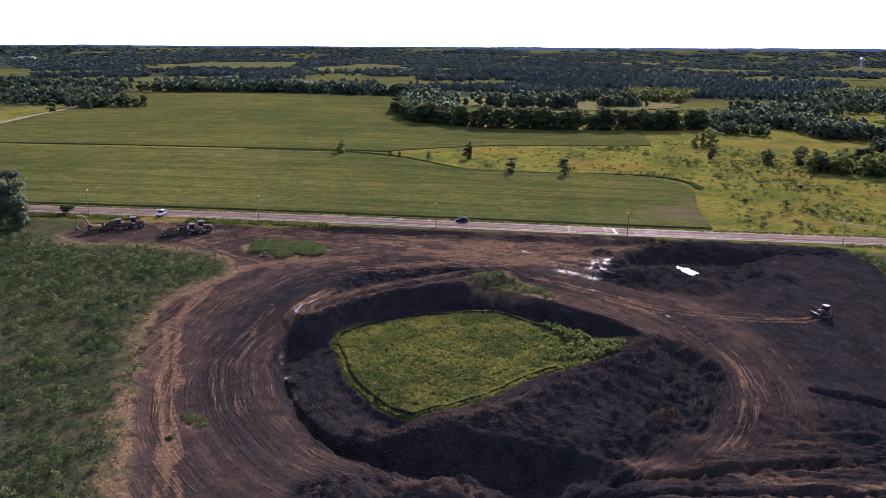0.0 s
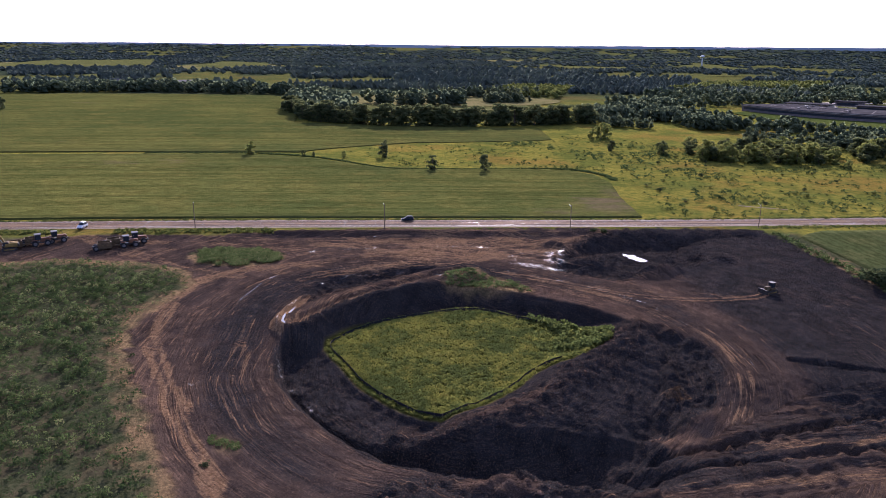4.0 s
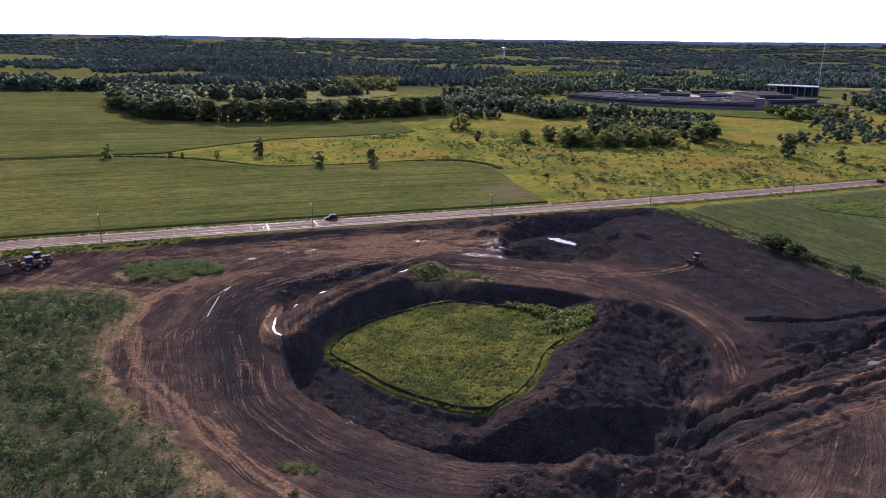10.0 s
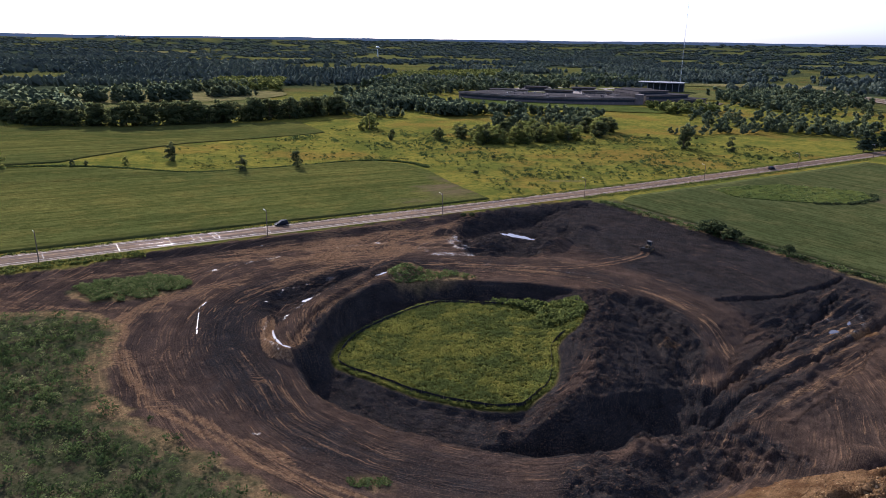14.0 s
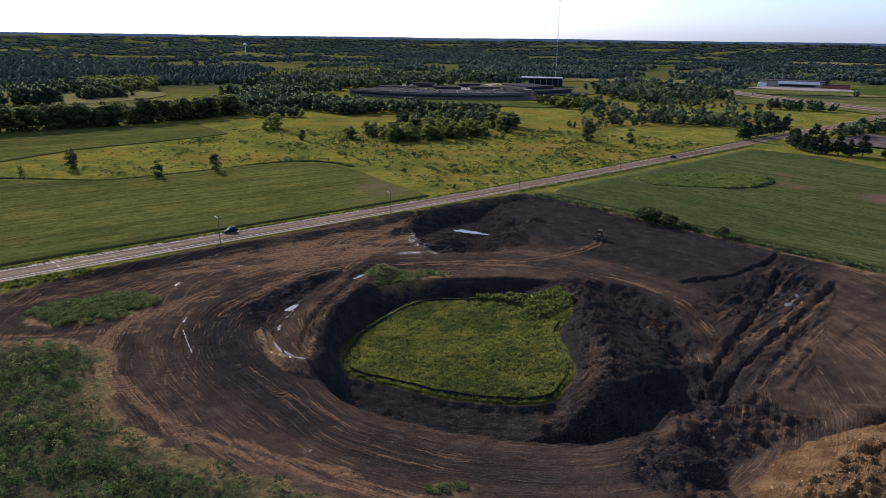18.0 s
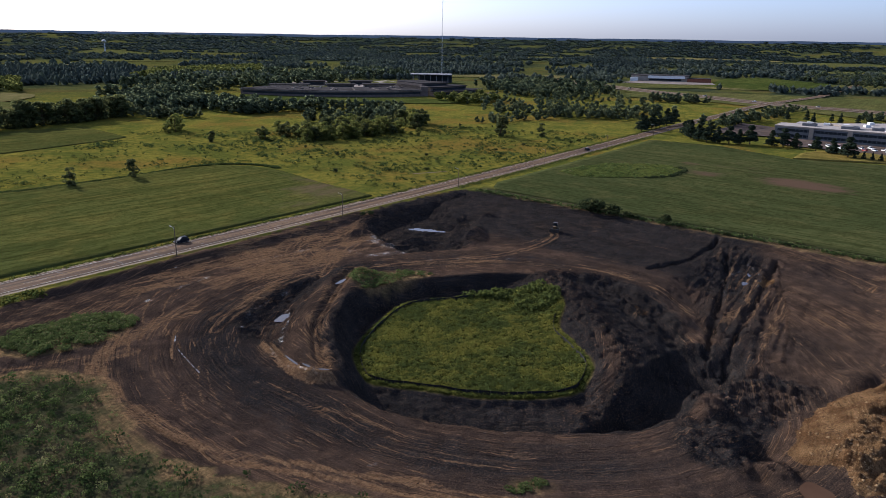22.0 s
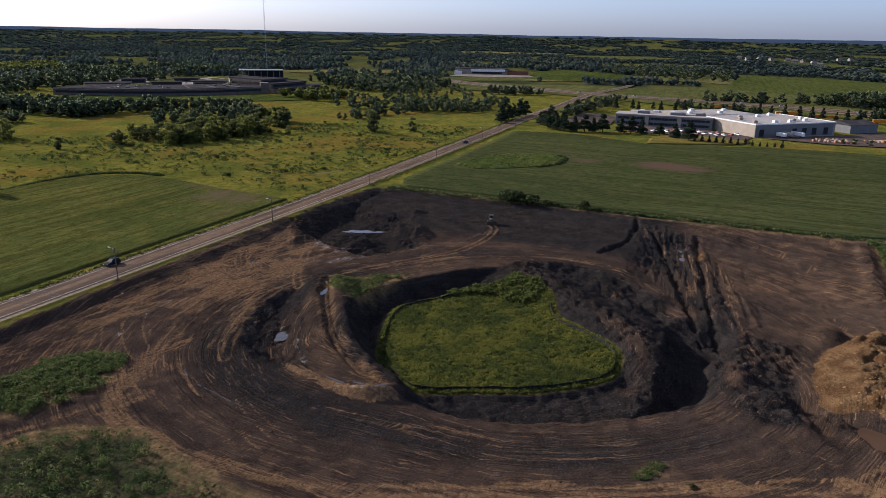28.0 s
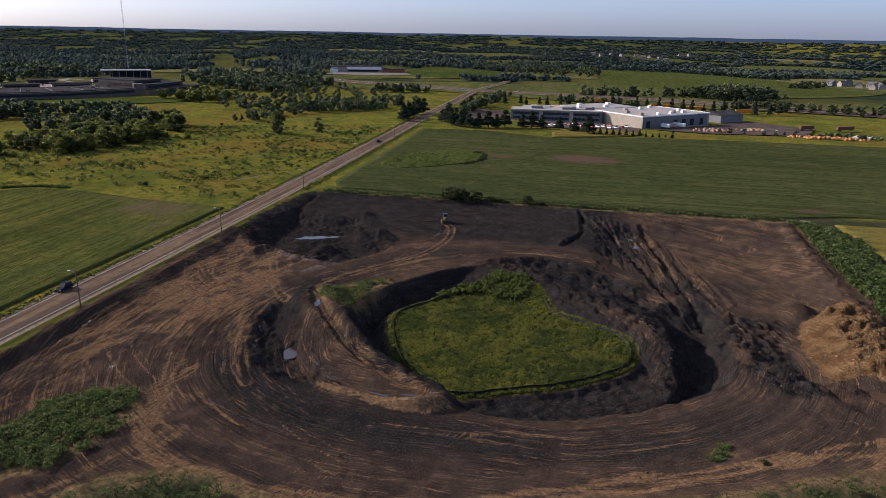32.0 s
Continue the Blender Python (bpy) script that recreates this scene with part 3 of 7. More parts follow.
    near = k.attr("weed")
    green = k.mix(near, lawn, weed)
    islef = k.mix(k.ramp(mid, 0.3, 0.7), (0.034, 0.040, 0.010), (0.074, 0.076, 0.014))
    k.color(k.mix(isle, k.mix(site, green, soil), islef))
    wet = k.math("ADD", k.attr("wet"), k.math("ADD", k.math("MULTIPLY", k.math("SUBTRACT", fine, 0.5), 1.8), k.math("MULTIPLY", k.math("SUBTRACT", mid, 0.5), 1.4)))
    wet = k.math("MULTIPLY", k.ramp(wet, 0.9, 1.15), k.ramp(k.attr("wet"), 0.05, 0.3))
    k.rough(k.ramp(wet, 0.1, 0.8, 0.96, 0.27))
    k.put(k.p.inputs["Specular IOR Level"], k.math("MULTIPLY", wet, 0.45))
    k.put(k.p.inputs["Diffuse Roughness"], k.math("MULTIPLY", site, 0.55))
    h = k.math("ADD", k.math("MULTIPLY", fine, k.math("ADD", k.math("MULTIPLY", rub, 1.3), 0.35)),
               k.math("ADD", k.math("MULTIPLY", grit, 0.36), k.math("MULTIPLY", tread, k.math("MULTIPLY", site, 0.36))))
    h = k.math("SUBTRACT", h, k.math("MULTIPLY", ruts, k.math("MULTIPLY", site, 0.15)))
    h = k.math("ADD", h, k.math("MULTIPLY", mark, k.math("MULTIPLY", site, 0.35)))
    h = k.math("ADD", h, k.math("MULTIPLY", clod, k.math("MULTIPLY", site, 0.5)))
    h = k.math("ADD", h, k.math("MULTIPLY", fineline, k.math("MULTIPLY", site, 0.22)))
    k.bump(h, 0.8, 1.0)
    return k.m


def crop_material(name, a, b, bare, along_y=False, spacing=3.0):
    """A field crop in rows that run along x, or along y."""
    k = Mat(name, 1.0, 0.0)
    pos = k.place()
    turn = (lambda u, v: (v, u, 0.1)) if along_y else (lambda u, v: (u, v, 0.1))
    rows = k.noise(k.place(turn(0.012, 1.0 / spacing)), 1.0, 3, 0.6)
    thin = k.noise(k.place(turn(0.03, 1.3)), 1.0, 2, 0.6)
    big, mid, fine = k.noise(pos, 0.008, 5), k.noise(pos, 0.06, 5), k.noise(pos, 0.9, 4, 0.7)
    tuft = k.noise(k.place(turn(0.22, 0.6)), 1.0, 6, 0.9)
    c = k.mix(k.ramp(big, 0.35, 0.65), a, b)
    c = k.mix(k.ramp(mid, 0.45, 0.66, 0, 0.4), c, tuple(x * f for x, f in zip(b, (1.45, 1.2, 1.2))))
    c = k.mix(k.ramp(rows, 0.42, 0.62, 0, 0.58), c, tuple(x * 0.55 for x in a))
    c = k.mix(k.ramp(thin, 0.5, 0.75, 0, 0.4), c, tuple(x * 0.5 for x in a))
    c = k.mix(k.ramp(fine, 0.45, 0.75, 0, 0.45), c, tuple(x * 0.5 for x in b))
    c = k.mix(k.ramp(tuft, 0.42, 0.54, 0.6, 0.0), c, tuple(x * 0.35 for x in a))
    c = k.mix(k.ramp(k.math("ADD", k.attr("bare"), k.math("MULTIPLY", k.math("SUBTRACT", k.noise(k.place(turn(0.05, 0.14)), 1.0, 6, 0.75), 0.5), 2.2)), 0.35, 1.1), c, bare)
    k.color(c)
    k.bump(k.math("ADD", k.math("MULTIPLY", fine, 0.7), k.math("MULTIPLY", thin, 0.8)), 0.5, 0.8)
    return k.m


def asphalt_material():
    k = Mat("asphalt", 0.92, 0.02)
    pos = k.place()
    a, b = k.noise(pos, 0.5, 5), k.noise(k.place((0.02, 0.7, 1)), 1.0, 4)
    c = k.mix(k.ramp(a, 0.3, 0.7), (0.090, 0.057, 0.036), (0.142, 0.093, 0.058))
    k.color(k.mix(k.ramp(b, 0.42, 0.58, 0, 0.85), c, (0.052, 0.036, 0.027)))
    k.rough(k.ramp(a, 0.3, 0.7, 0.85, 1.0))
    k.bump(k.noise(pos, 9.0, 2), 0.03, 0.4)
    return k.m


M_GROUND = ground_material()
M_CROP = crop_material("bean_crop", (0.054, 0.063, 0.018), (0.093, 0.090, 0.023), (0.088, 0.064, 0.037), False, 3.2)
M_CROP_E = crop_material("bean_crop_east", (0.043, 0.052, 0.019), (0.064, 0.070, 0.025), (0.078, 0.050, 0.033), True, 2.4)
M_WHEAT = crop_material("ripe_grass", (0.13, 0.11, 0.028), (0.17, 0.13, 0.034), (0.07, 0.08, 0.02), True, 5.0)
M_FARFIELD = crop_material("pasture", (0.070, 0.080, 0.026), (0.105, 0.102, 0.034), (0.14, 0.115, 0.05), False, 9.0)
M_ROUGH = crop_material("rough_grass", (0.045, 0.062, 0.016), (0.070, 0.082, 0.020), (0.12, 0.10, 0.04), False, 6.0)
M_ASPHALT = asphalt_material()
M_LINE = plain("road_paint", (0.42, 0.37, 0.28), 0.6, 0, 0.35, 0.6)
M_LINE_Y = plain("yellow_road_paint", (0.34, 0.22, 0.07), 0.8, 0, 0.35, 0.6, 0.05)
M_TAR = plain("tar_seal", (0.03, 0.03, 0.032), 0.3, 0, 0.2, 2.0, 0.4)
M_GRAVEL = plain("gravel", (0.17, 0.125, 0.075), 0.95, 0, 0.4, 0.9)
k = Mat("pool_water", 0.07, 0.3)
k.color(k.mix(k.noise(k.place(), 0.4, 3), (0.035, 0.030, 0.025), (0.06, 0.048, 0.038)))
k.bump(k.noise(k.place(), 1.2, 2), 0.02, 0.25)
M_WATER = k.m
k = Mat("muddy_water", 1.0, 0.0)
k.color(k.mix(k.noise(k.place(), 0.3, 3), (0.05, 0.028, 0.018), (0.085, 0.050, 0.032)))
M_MUD = k.m

# ---- the ground, one sheet to the horizon ----
def openness(x, y):
    """Where the country lies open: strips of farmland that run across the view, between woods."""
    return 0.62 * fbm((x + 0.4 * y) / 420, (y - 0.4 * x) / 190, 131, 3) + 0.38 * fbm(x / 230, y / 230, 137, 3)


gx = axis(-132, 128, SHEET_STEP, -4900, 4900)
gy = axis(48, 264, SHEET_STEP, -4900, 4900)
GX, GY = np.meshgrid(gx, gy)
GZ = base_z(GX, GY)
ix, iy = np.where((gx > -175) & (gx < 150))[0], np.where((gy > 30) & (gy < 290))[0]
win = np.ix_(iy, ix)
WX, WY = GX[win], GY[win]
WZ, kinds = land(WX, WY)

# wheel tracks of dry earth
tan = np.zeros(WX.shape)
HAUL_TRACKS = (
    ([(-62, 212), (-78, 196), (-82, 173), (-79, 153), (-73, 138), (-66, 122), (-58, 105), (-52, 92), (-46, 80)], 3.4, 0.8),
    ([(85, 181), (78, 177), (63, 176), (45, 180), (25, 192), (6, 204), (-10, 210), (-31, 206), (-50, 196)], 1.6, 0.75),
    ([(57, 246), (30, 238), (10, 230), (-17, 225), (-45, 214), (-66, 206)], 3.5, 0.6),
    ([(52, 245), (30, 232), (14, 222), (0, 217), (-25, 209), (-46, 202)], 2.2, 0.75),
    ([(-128, 250), (-122, 236), (-105, 224), (-82, 206), (-68, 200)], 4.0, 0.6),
)
CROSS_TRACKS = (
    ([(-130, 242), (-100, 236), (-60, 233), (-30, 236), (0, 240), (40, 247)], 3.0, 0.55),
    ([(22, 193), (40, 176), (50, 158), (53, 140), (47, 122), (40, 114)], 2.0, 0.5),
    ([(50, 244), (44, 236), (30, 225), (6, 214), (-6, 206)], 1.4, 0.8),
    ([(-60, 168), (-58, 140), (-50, 118), (-36, 102), (-20, 93)], 2.4, 0.35),
    ([(-75, 100), (-60, 88), (-45, 78), (-30, 64)], 4.0, 0.7),
    ([(-47, 182), (-50, 174), (-53, 164), (-51, 157)], 2.4, 1.1),
)
for pts, width, k_ in HAUL_TRACKS + CROSS_TRACKS:
    d, s = line_dist(WX, WY, spline(pts, False))
    pair = np.exp(-((d - 1.0) / 0.7) ** 2) if width < 1.9 else smooth(width, width * 0.35, d + (fbm(WX / 5, WY / 5, 61) - 0.5) * 3) * (0.55 + 0.6 * smooth(0.35, 0.65, vnoise(d / 0.9, s / 14, 62)))
    tan = np.maximum(tan, pair * k_)
PASSES = (
    ([(29, 245), (14, 234.7), (1.6, 225.8), (-12, 219)], 4, 1.7, 1.5), ([(28, 247), (11, 245), (-8, 244), (-26, 242), (-39, 240), (-60, 239), (-90, 238)], 4, 2.0, 1.2),
    ([(0.5, 211), (-4, 220), (-12, 229.6), (-24.5, 235.5), (-38, 237.6), (-60, 240)], 4, 1.8, 1.3), ([(-5, 208.5), (-19, 210), (-31, 206), (-41.5, 201), (-55, 192), (-63, 180)], 4, 1.6, 0.85),
    ([(4, 214), (-13, 218), (-27.5, 218), (-40, 218), (-52, 215.5), (-60, 211), (-68, 203), (-74, 194), (-77, 178)], 5, 1.7, 0.9), ([(-22, 224), (-35, 224.6), (-46, 220.7), (-57, 214), (-70, 209), (-88, 208), (-110, 222)], 3, 1.9, 0.85),
    ([(85, 180), (68, 178.4), (43.5, 182), (31, 186), (17, 199.4), (5, 211), (-6, 222), (-20, 231)], 3, 1.5, 1.0), ([(50, 150), (42, 164), (31, 174), (25.6, 185), (13, 195), (1.4, 206.6), (-8.4, 213), (-23, 215), (-38, 211), (-52, 203)], 4, 1.6, 0.85),
    ([(17, 235.4), (-2, 241), (-19, 239.5), (-37, 234), (-51, 222), (-60, 208), (-66, 190)], 4, 1.8, 1.15), ([(17, 222), (-7, 219), (-24, 213), (-39, 208), (-50, 204), (-62, 190), (-66, 170), (-64, 150)], 4, 1.8, 0.7),
    ([(27, 244.5), (9, 235.7), (1.3, 226.3), (0.7, 217), (6, 208)], 4, 1.6, 1.5), ([(-18, 211), (-36, 203), (-47, 197), (-58, 188), (-68, 174), (-73.6, 158), (-70, 140), (-62, 122)], 4, 1.7, 0.75),
    ([(-120, 226), (-100, 222), (-84, 217), (-74, 211), (-65, 204), (-58, 194)], 5, 1.6, 0.85), ([(-66, 200), (-74, 180), (-76, 160), (-70, 140), (-62, 122), (-53, 106), (-44, 94)], 4, 1.5, 0.75),
    ([(24, 120), (32, 118), (49, 128), (55, 139), (52, 156), (44, 172)], 5, 1.4, 0.55), ([(34, 113), (52, 124), (58, 138)], 3, 1.3, 0.45), ([(-46, 98), (-44, 88), (-47, 78)], 3, 2.0, 0.7),
    ([(-50, 130), (-43, 118), (-34, 107), (-30, 100), (-30, 96)], 4, 1.5, 0.6), ([(20, 240), (50, 236), (80, 233), (108, 228)], 3, 1.8, 0.35), ([(88, 181), (104, 186), (110, 178), (100, 170), (92, 174)], 2, 1.2, 0.6),
    ([(112, 88), (92, 82), (70, 74), (46, 68)], 5, 2.2, 0.45), ([(112, 70), (90, 72), (64, 68), (36, 68)], 4, 2.2, 0.4),
)
for i, (pts, many, gap, k_) in enumerate(PASSES):
    c = spline(pts, False, 5)
    (x0, y0), (x1, y1) = c.min(0) - 12, c.max(0) + 12
    jx, jy = np.where((gx[ix] > x0) & (gx[ix] < x1))[0], np.where((gy[iy] > y0) & (gy[iy] < y1))[0]
    part_ = np.ix_(jy, jx)
    px_, py_ = WX[part_], WY[part_]
    d, s = line_dist(px_, py_, c)
    jog = (fbm(px_ / 26, py_ / 26, 175 + i, 2) - 0.5) * 1.6
    e = 0.0 * d
    for j in range(many):
        off = j * gap + 0.7 * gap * vnoise(s / 40, s * 0 + j * 3.7, 177 + i)
        e = np.maximum(e, np.exp(-((d + jog - off) / 0.36) ** 2) * wheel_lines(s, i * 7.3 + j * 2.1))
    ends = smooth(0, 6, s) * smooth(0, 6, s.max() - s)
    tan[part_] = np.maximum(tan[part_], e * k_ * 0.62 * ends)
    WZ[part_] -= 0.10 * e * ends * kinds["site"][part_]
d_ridge, _ = line_dist(WX, WY, RIDGE)
tan = np.maximum(tan, smooth(4.5, 1.5, d_ridge) * 0.6)
tan = np.maximum(tan, smooth(34, 10, np.hypot((WX - 8) / 1.9, (WY - 231) / 0.9)) * (0.3 + 0.55 * smooth(0.42, 0.62, fbm(WX / 12, WY / 5, 64))))
tan = np.maximum(tan, 0.72 * smooth(46, 12, np.hypot((WX + 30) / 1.5, (WY - 226))) * smooth(0.46, 0.66, fbm(WX / 14, WY / 6, 65)))
pad = smooth(0.5, -3, signed(WX, WY, spline([(104, 104), (117, 98), (116, 57), (60, 60), (30, 65), (27, 76), (56, 77), (84, 92)])))
tan = np.maximum(tan, pad * (0.16 + 0.3 * smooth(0.5, 0.75, fbm(WX / 9, WY / 3.5, 77))))
tan = np.maximum(tan, 0.34 * smooth(5, 1, line_dist(WX, WY, BERM)[0]) * (0.4 + 0.6 * smooth(32, 52, line_dist(WX, WY, BERM)[1])))
tan *= 1 - 0.3 * smooth(2, -4, signed(WX, WY, FURROWS))
tan = np.maximum(tan, 0.62 * smooth(1, -4, signed(WX, WY, FURROWS)) * smooth(0.56, 0.74, vnoise((WY - 0.12 * WX + 4 * fbm(WX / 20, WY / 20, 78, 2)) / 0.8, WX / 16, 79)))
kinds["tan"] = tan * (1 - 0.6 * kinds["rubble"]) - 0.9 * kinds["_pit"] * (d_ridge > 4) * smooth(5, 8, line_dist(WX, WY, BERM)[0])
sand = kinds["_clay"] * 1.0
sand = np.maximum(sand, 0.8 * smooth(1.2, 0.5, np.hypot((WX - 86) / 7, (WY - 107) / 2.5) + (fbm(WX / 3, WY / 3, 72) - 0.5)))
sand = np.maximum(sand, 0.45 * smooth(1.2, 0.5, np.hypot((WX - 34) / 5, (WY - 127) / 3) + (fbm(WX / 3, WY / 3, 73) - 0.5)))
kinds["sand"] = sand
PATCHES = (spline([(-88, 222), (-82, 229), (-74, 229), (-60, 226), (-57, 219), (-60, 212), (-72, 209), (-83, 213)]), spline([(-9, 188), (-3, 200), (8, 196), (16, 188), (15, 183), (4, 185)]),
           spline([(-57.5, 113), (-55, 112.5), (-52.5, 109), (-53.5, 106.5), (-56, 108.5), (-58, 111)]))
for pch in PATCHES:
    s = signed(WX, WY, pch)
    kinds["site"] *= 1 - smooth(1.0, -1.5, s + (fbm(WX / 2, WY / 2, 81) - 0.5) * 3)
weed = smooth(262, 252, WY) * smooth(136, 127, WX)
dry = smooth(10, 0, kinds["_sd"] + (fbm(WX / 9, WY / 9, 63) - 0.5) * 10) * 0.62 * smooth(235, 215, WY)
verge = smooth(238, 243, WY)
weed *= 1 - 0.8 * verge
dry = np.maximum(dry, 0.18 * smooth(0.52, 0.66, fbm(WX / 13, WY / 13, 69)) * smooth(215, 190, WY))
dry = np.maximum(dry, 0.12 * smooth(140, 100, WY) * smooth(0.4, 0.6, fbm(WX / 7, WY / 7, 70)))
kinds["weed"], kinds["dry"] = weed, dry * (1 - verge)

# soaked ground that shines
wet = np.zeros(WX.shape)
SOAKED = (([(25, 204), (29, 213), (33, 226)], 2.4), ([(31, 203), (34, 215), (37, 227)], 1.4), ([(15, 211), (23, 205), (31, 202)], 1.5),
                   ([(-46, 183), (-50, 176), (-52.5, 168), (-52, 158)], 0.8), ([(-2, 200), (-10, 196), (-18, 191)], 0.8), ([(-36, 192), (-28, 197), (-22, 201)], 2.0),
                   )
SOAKED_RUTS = (([(-69, 137), (-62, 127), (-56, 118)], 0.7), ([(-50, 128), (-44, 121), (-38, 113)], 0.5), ([(-52, 150), (-47, 138), (-40, 126)], 1.0), ([(-31, 190), (-38, 186), (-44, 180)], 1.0), ([(-20, 206), (-34, 202), (-44, 194)], 0.8), ([(-60, 222), (-30, 230), (0, 232), (20, 228)], 0.8), ([(8, 206), (30, 190), (44, 176), (51, 158)], 0.9), ([(-26, 98), (-16, 94)], 0.3),
                   ([(54, 150), (56, 140), (54, 128)], 0.4), ([(60, 112), (78, 118), (90, 116)], 1.2), ([(78, 108), (92, 111), (98, 117)], 1.0), ([(48, 166), (40, 180)], 0.4), ([(20, 205), (6, 211)], 0.4))
for pts, width in SOAKED + SOAKED_RUTS:
    d, s = line_dist(WX, WY, spline(pts, False))
    wet = np.maximum(wet, smooth(width, width * 0.4, d + (fbm(WX / 2.5, WY / 2.5, 67) - 0.5) * min(2.0, 1.3 * width)))
wedge = smooth(0.6, -0.8, signed(WX, WY, np.array([(27.5, 229), (37, 227), (31, 202.5), (24, 204), (13, 215)])) + (fbm(WX / 2, WY / 2, 66) - 0.5) * 3)
kinds["wet"] = np.maximum(wet * 0.85, wedge * (0.72 + 0.3 * smooth(4, 0.5, line_dist(WX, WY, np.array([(16, 210), (31, 202.5), (37, 227)]))[0])))
# water lies in shallow basins of the sheet
POOLS = []
for x, y, rx, ry, a, muddy in ((62, 222, 7.5, 1.7, -70, 0), (-30.8, 195, 2.6, 1.4, 15, 0), (-9, 196.4, 2.3, 0.6, 15, 0), (-50.1, 169.2, 3.3, 0.18, -104, 0), (-51.0, 163.4, 2.5, 0.18, -93, 0), (-50.7, 159.7, 1.3, 0.18, -65, 0), (-58.6, 198.3, 2.5, 0.04, -127, 0), (-61.6, 191.3, 4.4, 0.03, -106, 0), (-64.1, 182.4, 3.9, 0.02, -105, 0),
                               (-29.5, 74.5, 3.4, 2.4, 20, 1), (79, 112, 1.8, 0.7, 10, 0),
                               (88, 113, 1.6, 0.3, 20, 0)):
    c, s = math.cos(radians(a)), math.sin(radians(a))
    u, v = ((WX - x) * c + (WY - y) * s) / rx, (-(WX - x) * s + (WY - y) * c) / ry
    q = np.hypot(u, v)
    e = np.maximum(0, 1 - 1 / np.maximum(q, 0.1)) * np.hypot(WX - x, WY - y)
    level = float(np.percentile(WZ[e < 0.5], 35))
    WZ = np.where(e < 1.2, np.minimum(WZ, level - 0.16 + np.clip(e, 0, 3) * 0.5), WZ)
    POOLS.append((x, y, rx, ry, a, level, muddy))
# the road bank
WZ = np.where(np.abs(WY - 256) < 7.5, np.maximum(WZ, base_z(WX, 256 + 0 * WY) + 0.15 - np.maximum(0, np.abs(WY - 256) - 5.6) * 0.45), WZ)
GZ[win] = WZ
rad = np.hypot(GX, GY - 150)
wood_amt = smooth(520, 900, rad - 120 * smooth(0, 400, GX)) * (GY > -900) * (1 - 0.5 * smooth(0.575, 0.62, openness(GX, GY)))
ny, nx = GX.shape
idx = np.arange(ny * nx).reshape(ny, nx)
quads = np.stack([idx[:-1, :-1], idx[:-1, 1:], idx[1:, 1:], idx[1:, :-1]], -1).reshape(-1, 4)
sheet = mesh_of("ground", np.stack([GX, GY, GZ], -1).reshape(-1, 3), quads, [M_GROUND], True)
for name in ("site", "isle", "black", "tan", "sand", "rubble", "weed", "dry", "lane", "run", "side", "wet"):
    full = np.zeros(GX.shape, np.float32)
    if name == "weed":
        full[:] = smooth(262, 252, GY) * smooth(136, 127, GX) * smooth(-1300, -700, GX) * smooth(-1100, -600, GY)
    full[win] = kinds[name]
    sheet.attributes.new(name, "FLOAT", "POINT").data.foreach_set("value", full.ravel())
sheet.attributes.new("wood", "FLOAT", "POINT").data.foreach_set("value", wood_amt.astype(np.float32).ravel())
ground = tagged(new("ground", sheet), "dug brown and black earth amid weeds and green farmland", "ground", kind="structure")


def ground_z(x, y):
    """Height of the sheet at one place."""
    i, j = int(np.clip(np.searchsorted(gx, x) - 1, 0, nx - 2)), int(np.clip(np.searchsorted(gy, y) - 1, 0, ny - 2))
    u, v = (x - gx[i]) / (gx[i + 1] - gx[i]), (y - gy[j]) / (gy[j + 1] - gy[j])
    return float((GZ[j, i] * (1 - u) + GZ[j, i + 1] * u) * (1 - v) + (GZ[j + 1, i] * (1 - u) + GZ[j + 1, i + 1] * u) * v)


def ground_zs(x, y):
    i, j = np.clip(np.searchsorted(gx, x) - 1, 0, nx - 2), np.clip(np.searchsorted(gy, y) - 1, 0, ny - 2)
    u, v = (x - gx[i]) / (gx[i + 1] - gx[i]), (y - gy[j]) / (gy[j + 1] - gy[j])
    return (GZ[j, i] * (1 - u) + GZ[j, i + 1] * u) * (1 - v) + (GZ[j + 1, i] * (1 - u) + GZ[j + 1, i + 1] * u) * v


# ---- standing water ----
for x, y, rx, ry, a, level, muddy in POOLS:
    n = 72
    th = np.arange(n) * 2 * np.pi / n
    wob = 1.05 + 0.16 * np.sin(2 * th + x) + 0.12 * np.sin(3 * th + y) + 0.06 * np.sin(5 * th + x * y)
    c, s = math.cos(radians(a)), math.sin(radians(a))
    u, v = np.cos(th) * rx * wob, np.sin(th) * (ry + 0.09) * wob
    vs = np.stack([x + u * c - v * s, y + u * s + v * c, np.full(n, level)], -1)
    vs = np.vstack([vs, [[x, y, level]]])
    fs = [(i, (i + 1) % n, n) for i in range(n)]
    w = new("pond" if muddy else "puddle", mesh_of("puddle", vs, fs, [M_MUD if muddy else M_WATER]))
    tagged(w, "muddy brown pond beside a heap of clay" if muddy else "shallow rainwater puddle shining on churned mud", "water", "standing water", "structure")


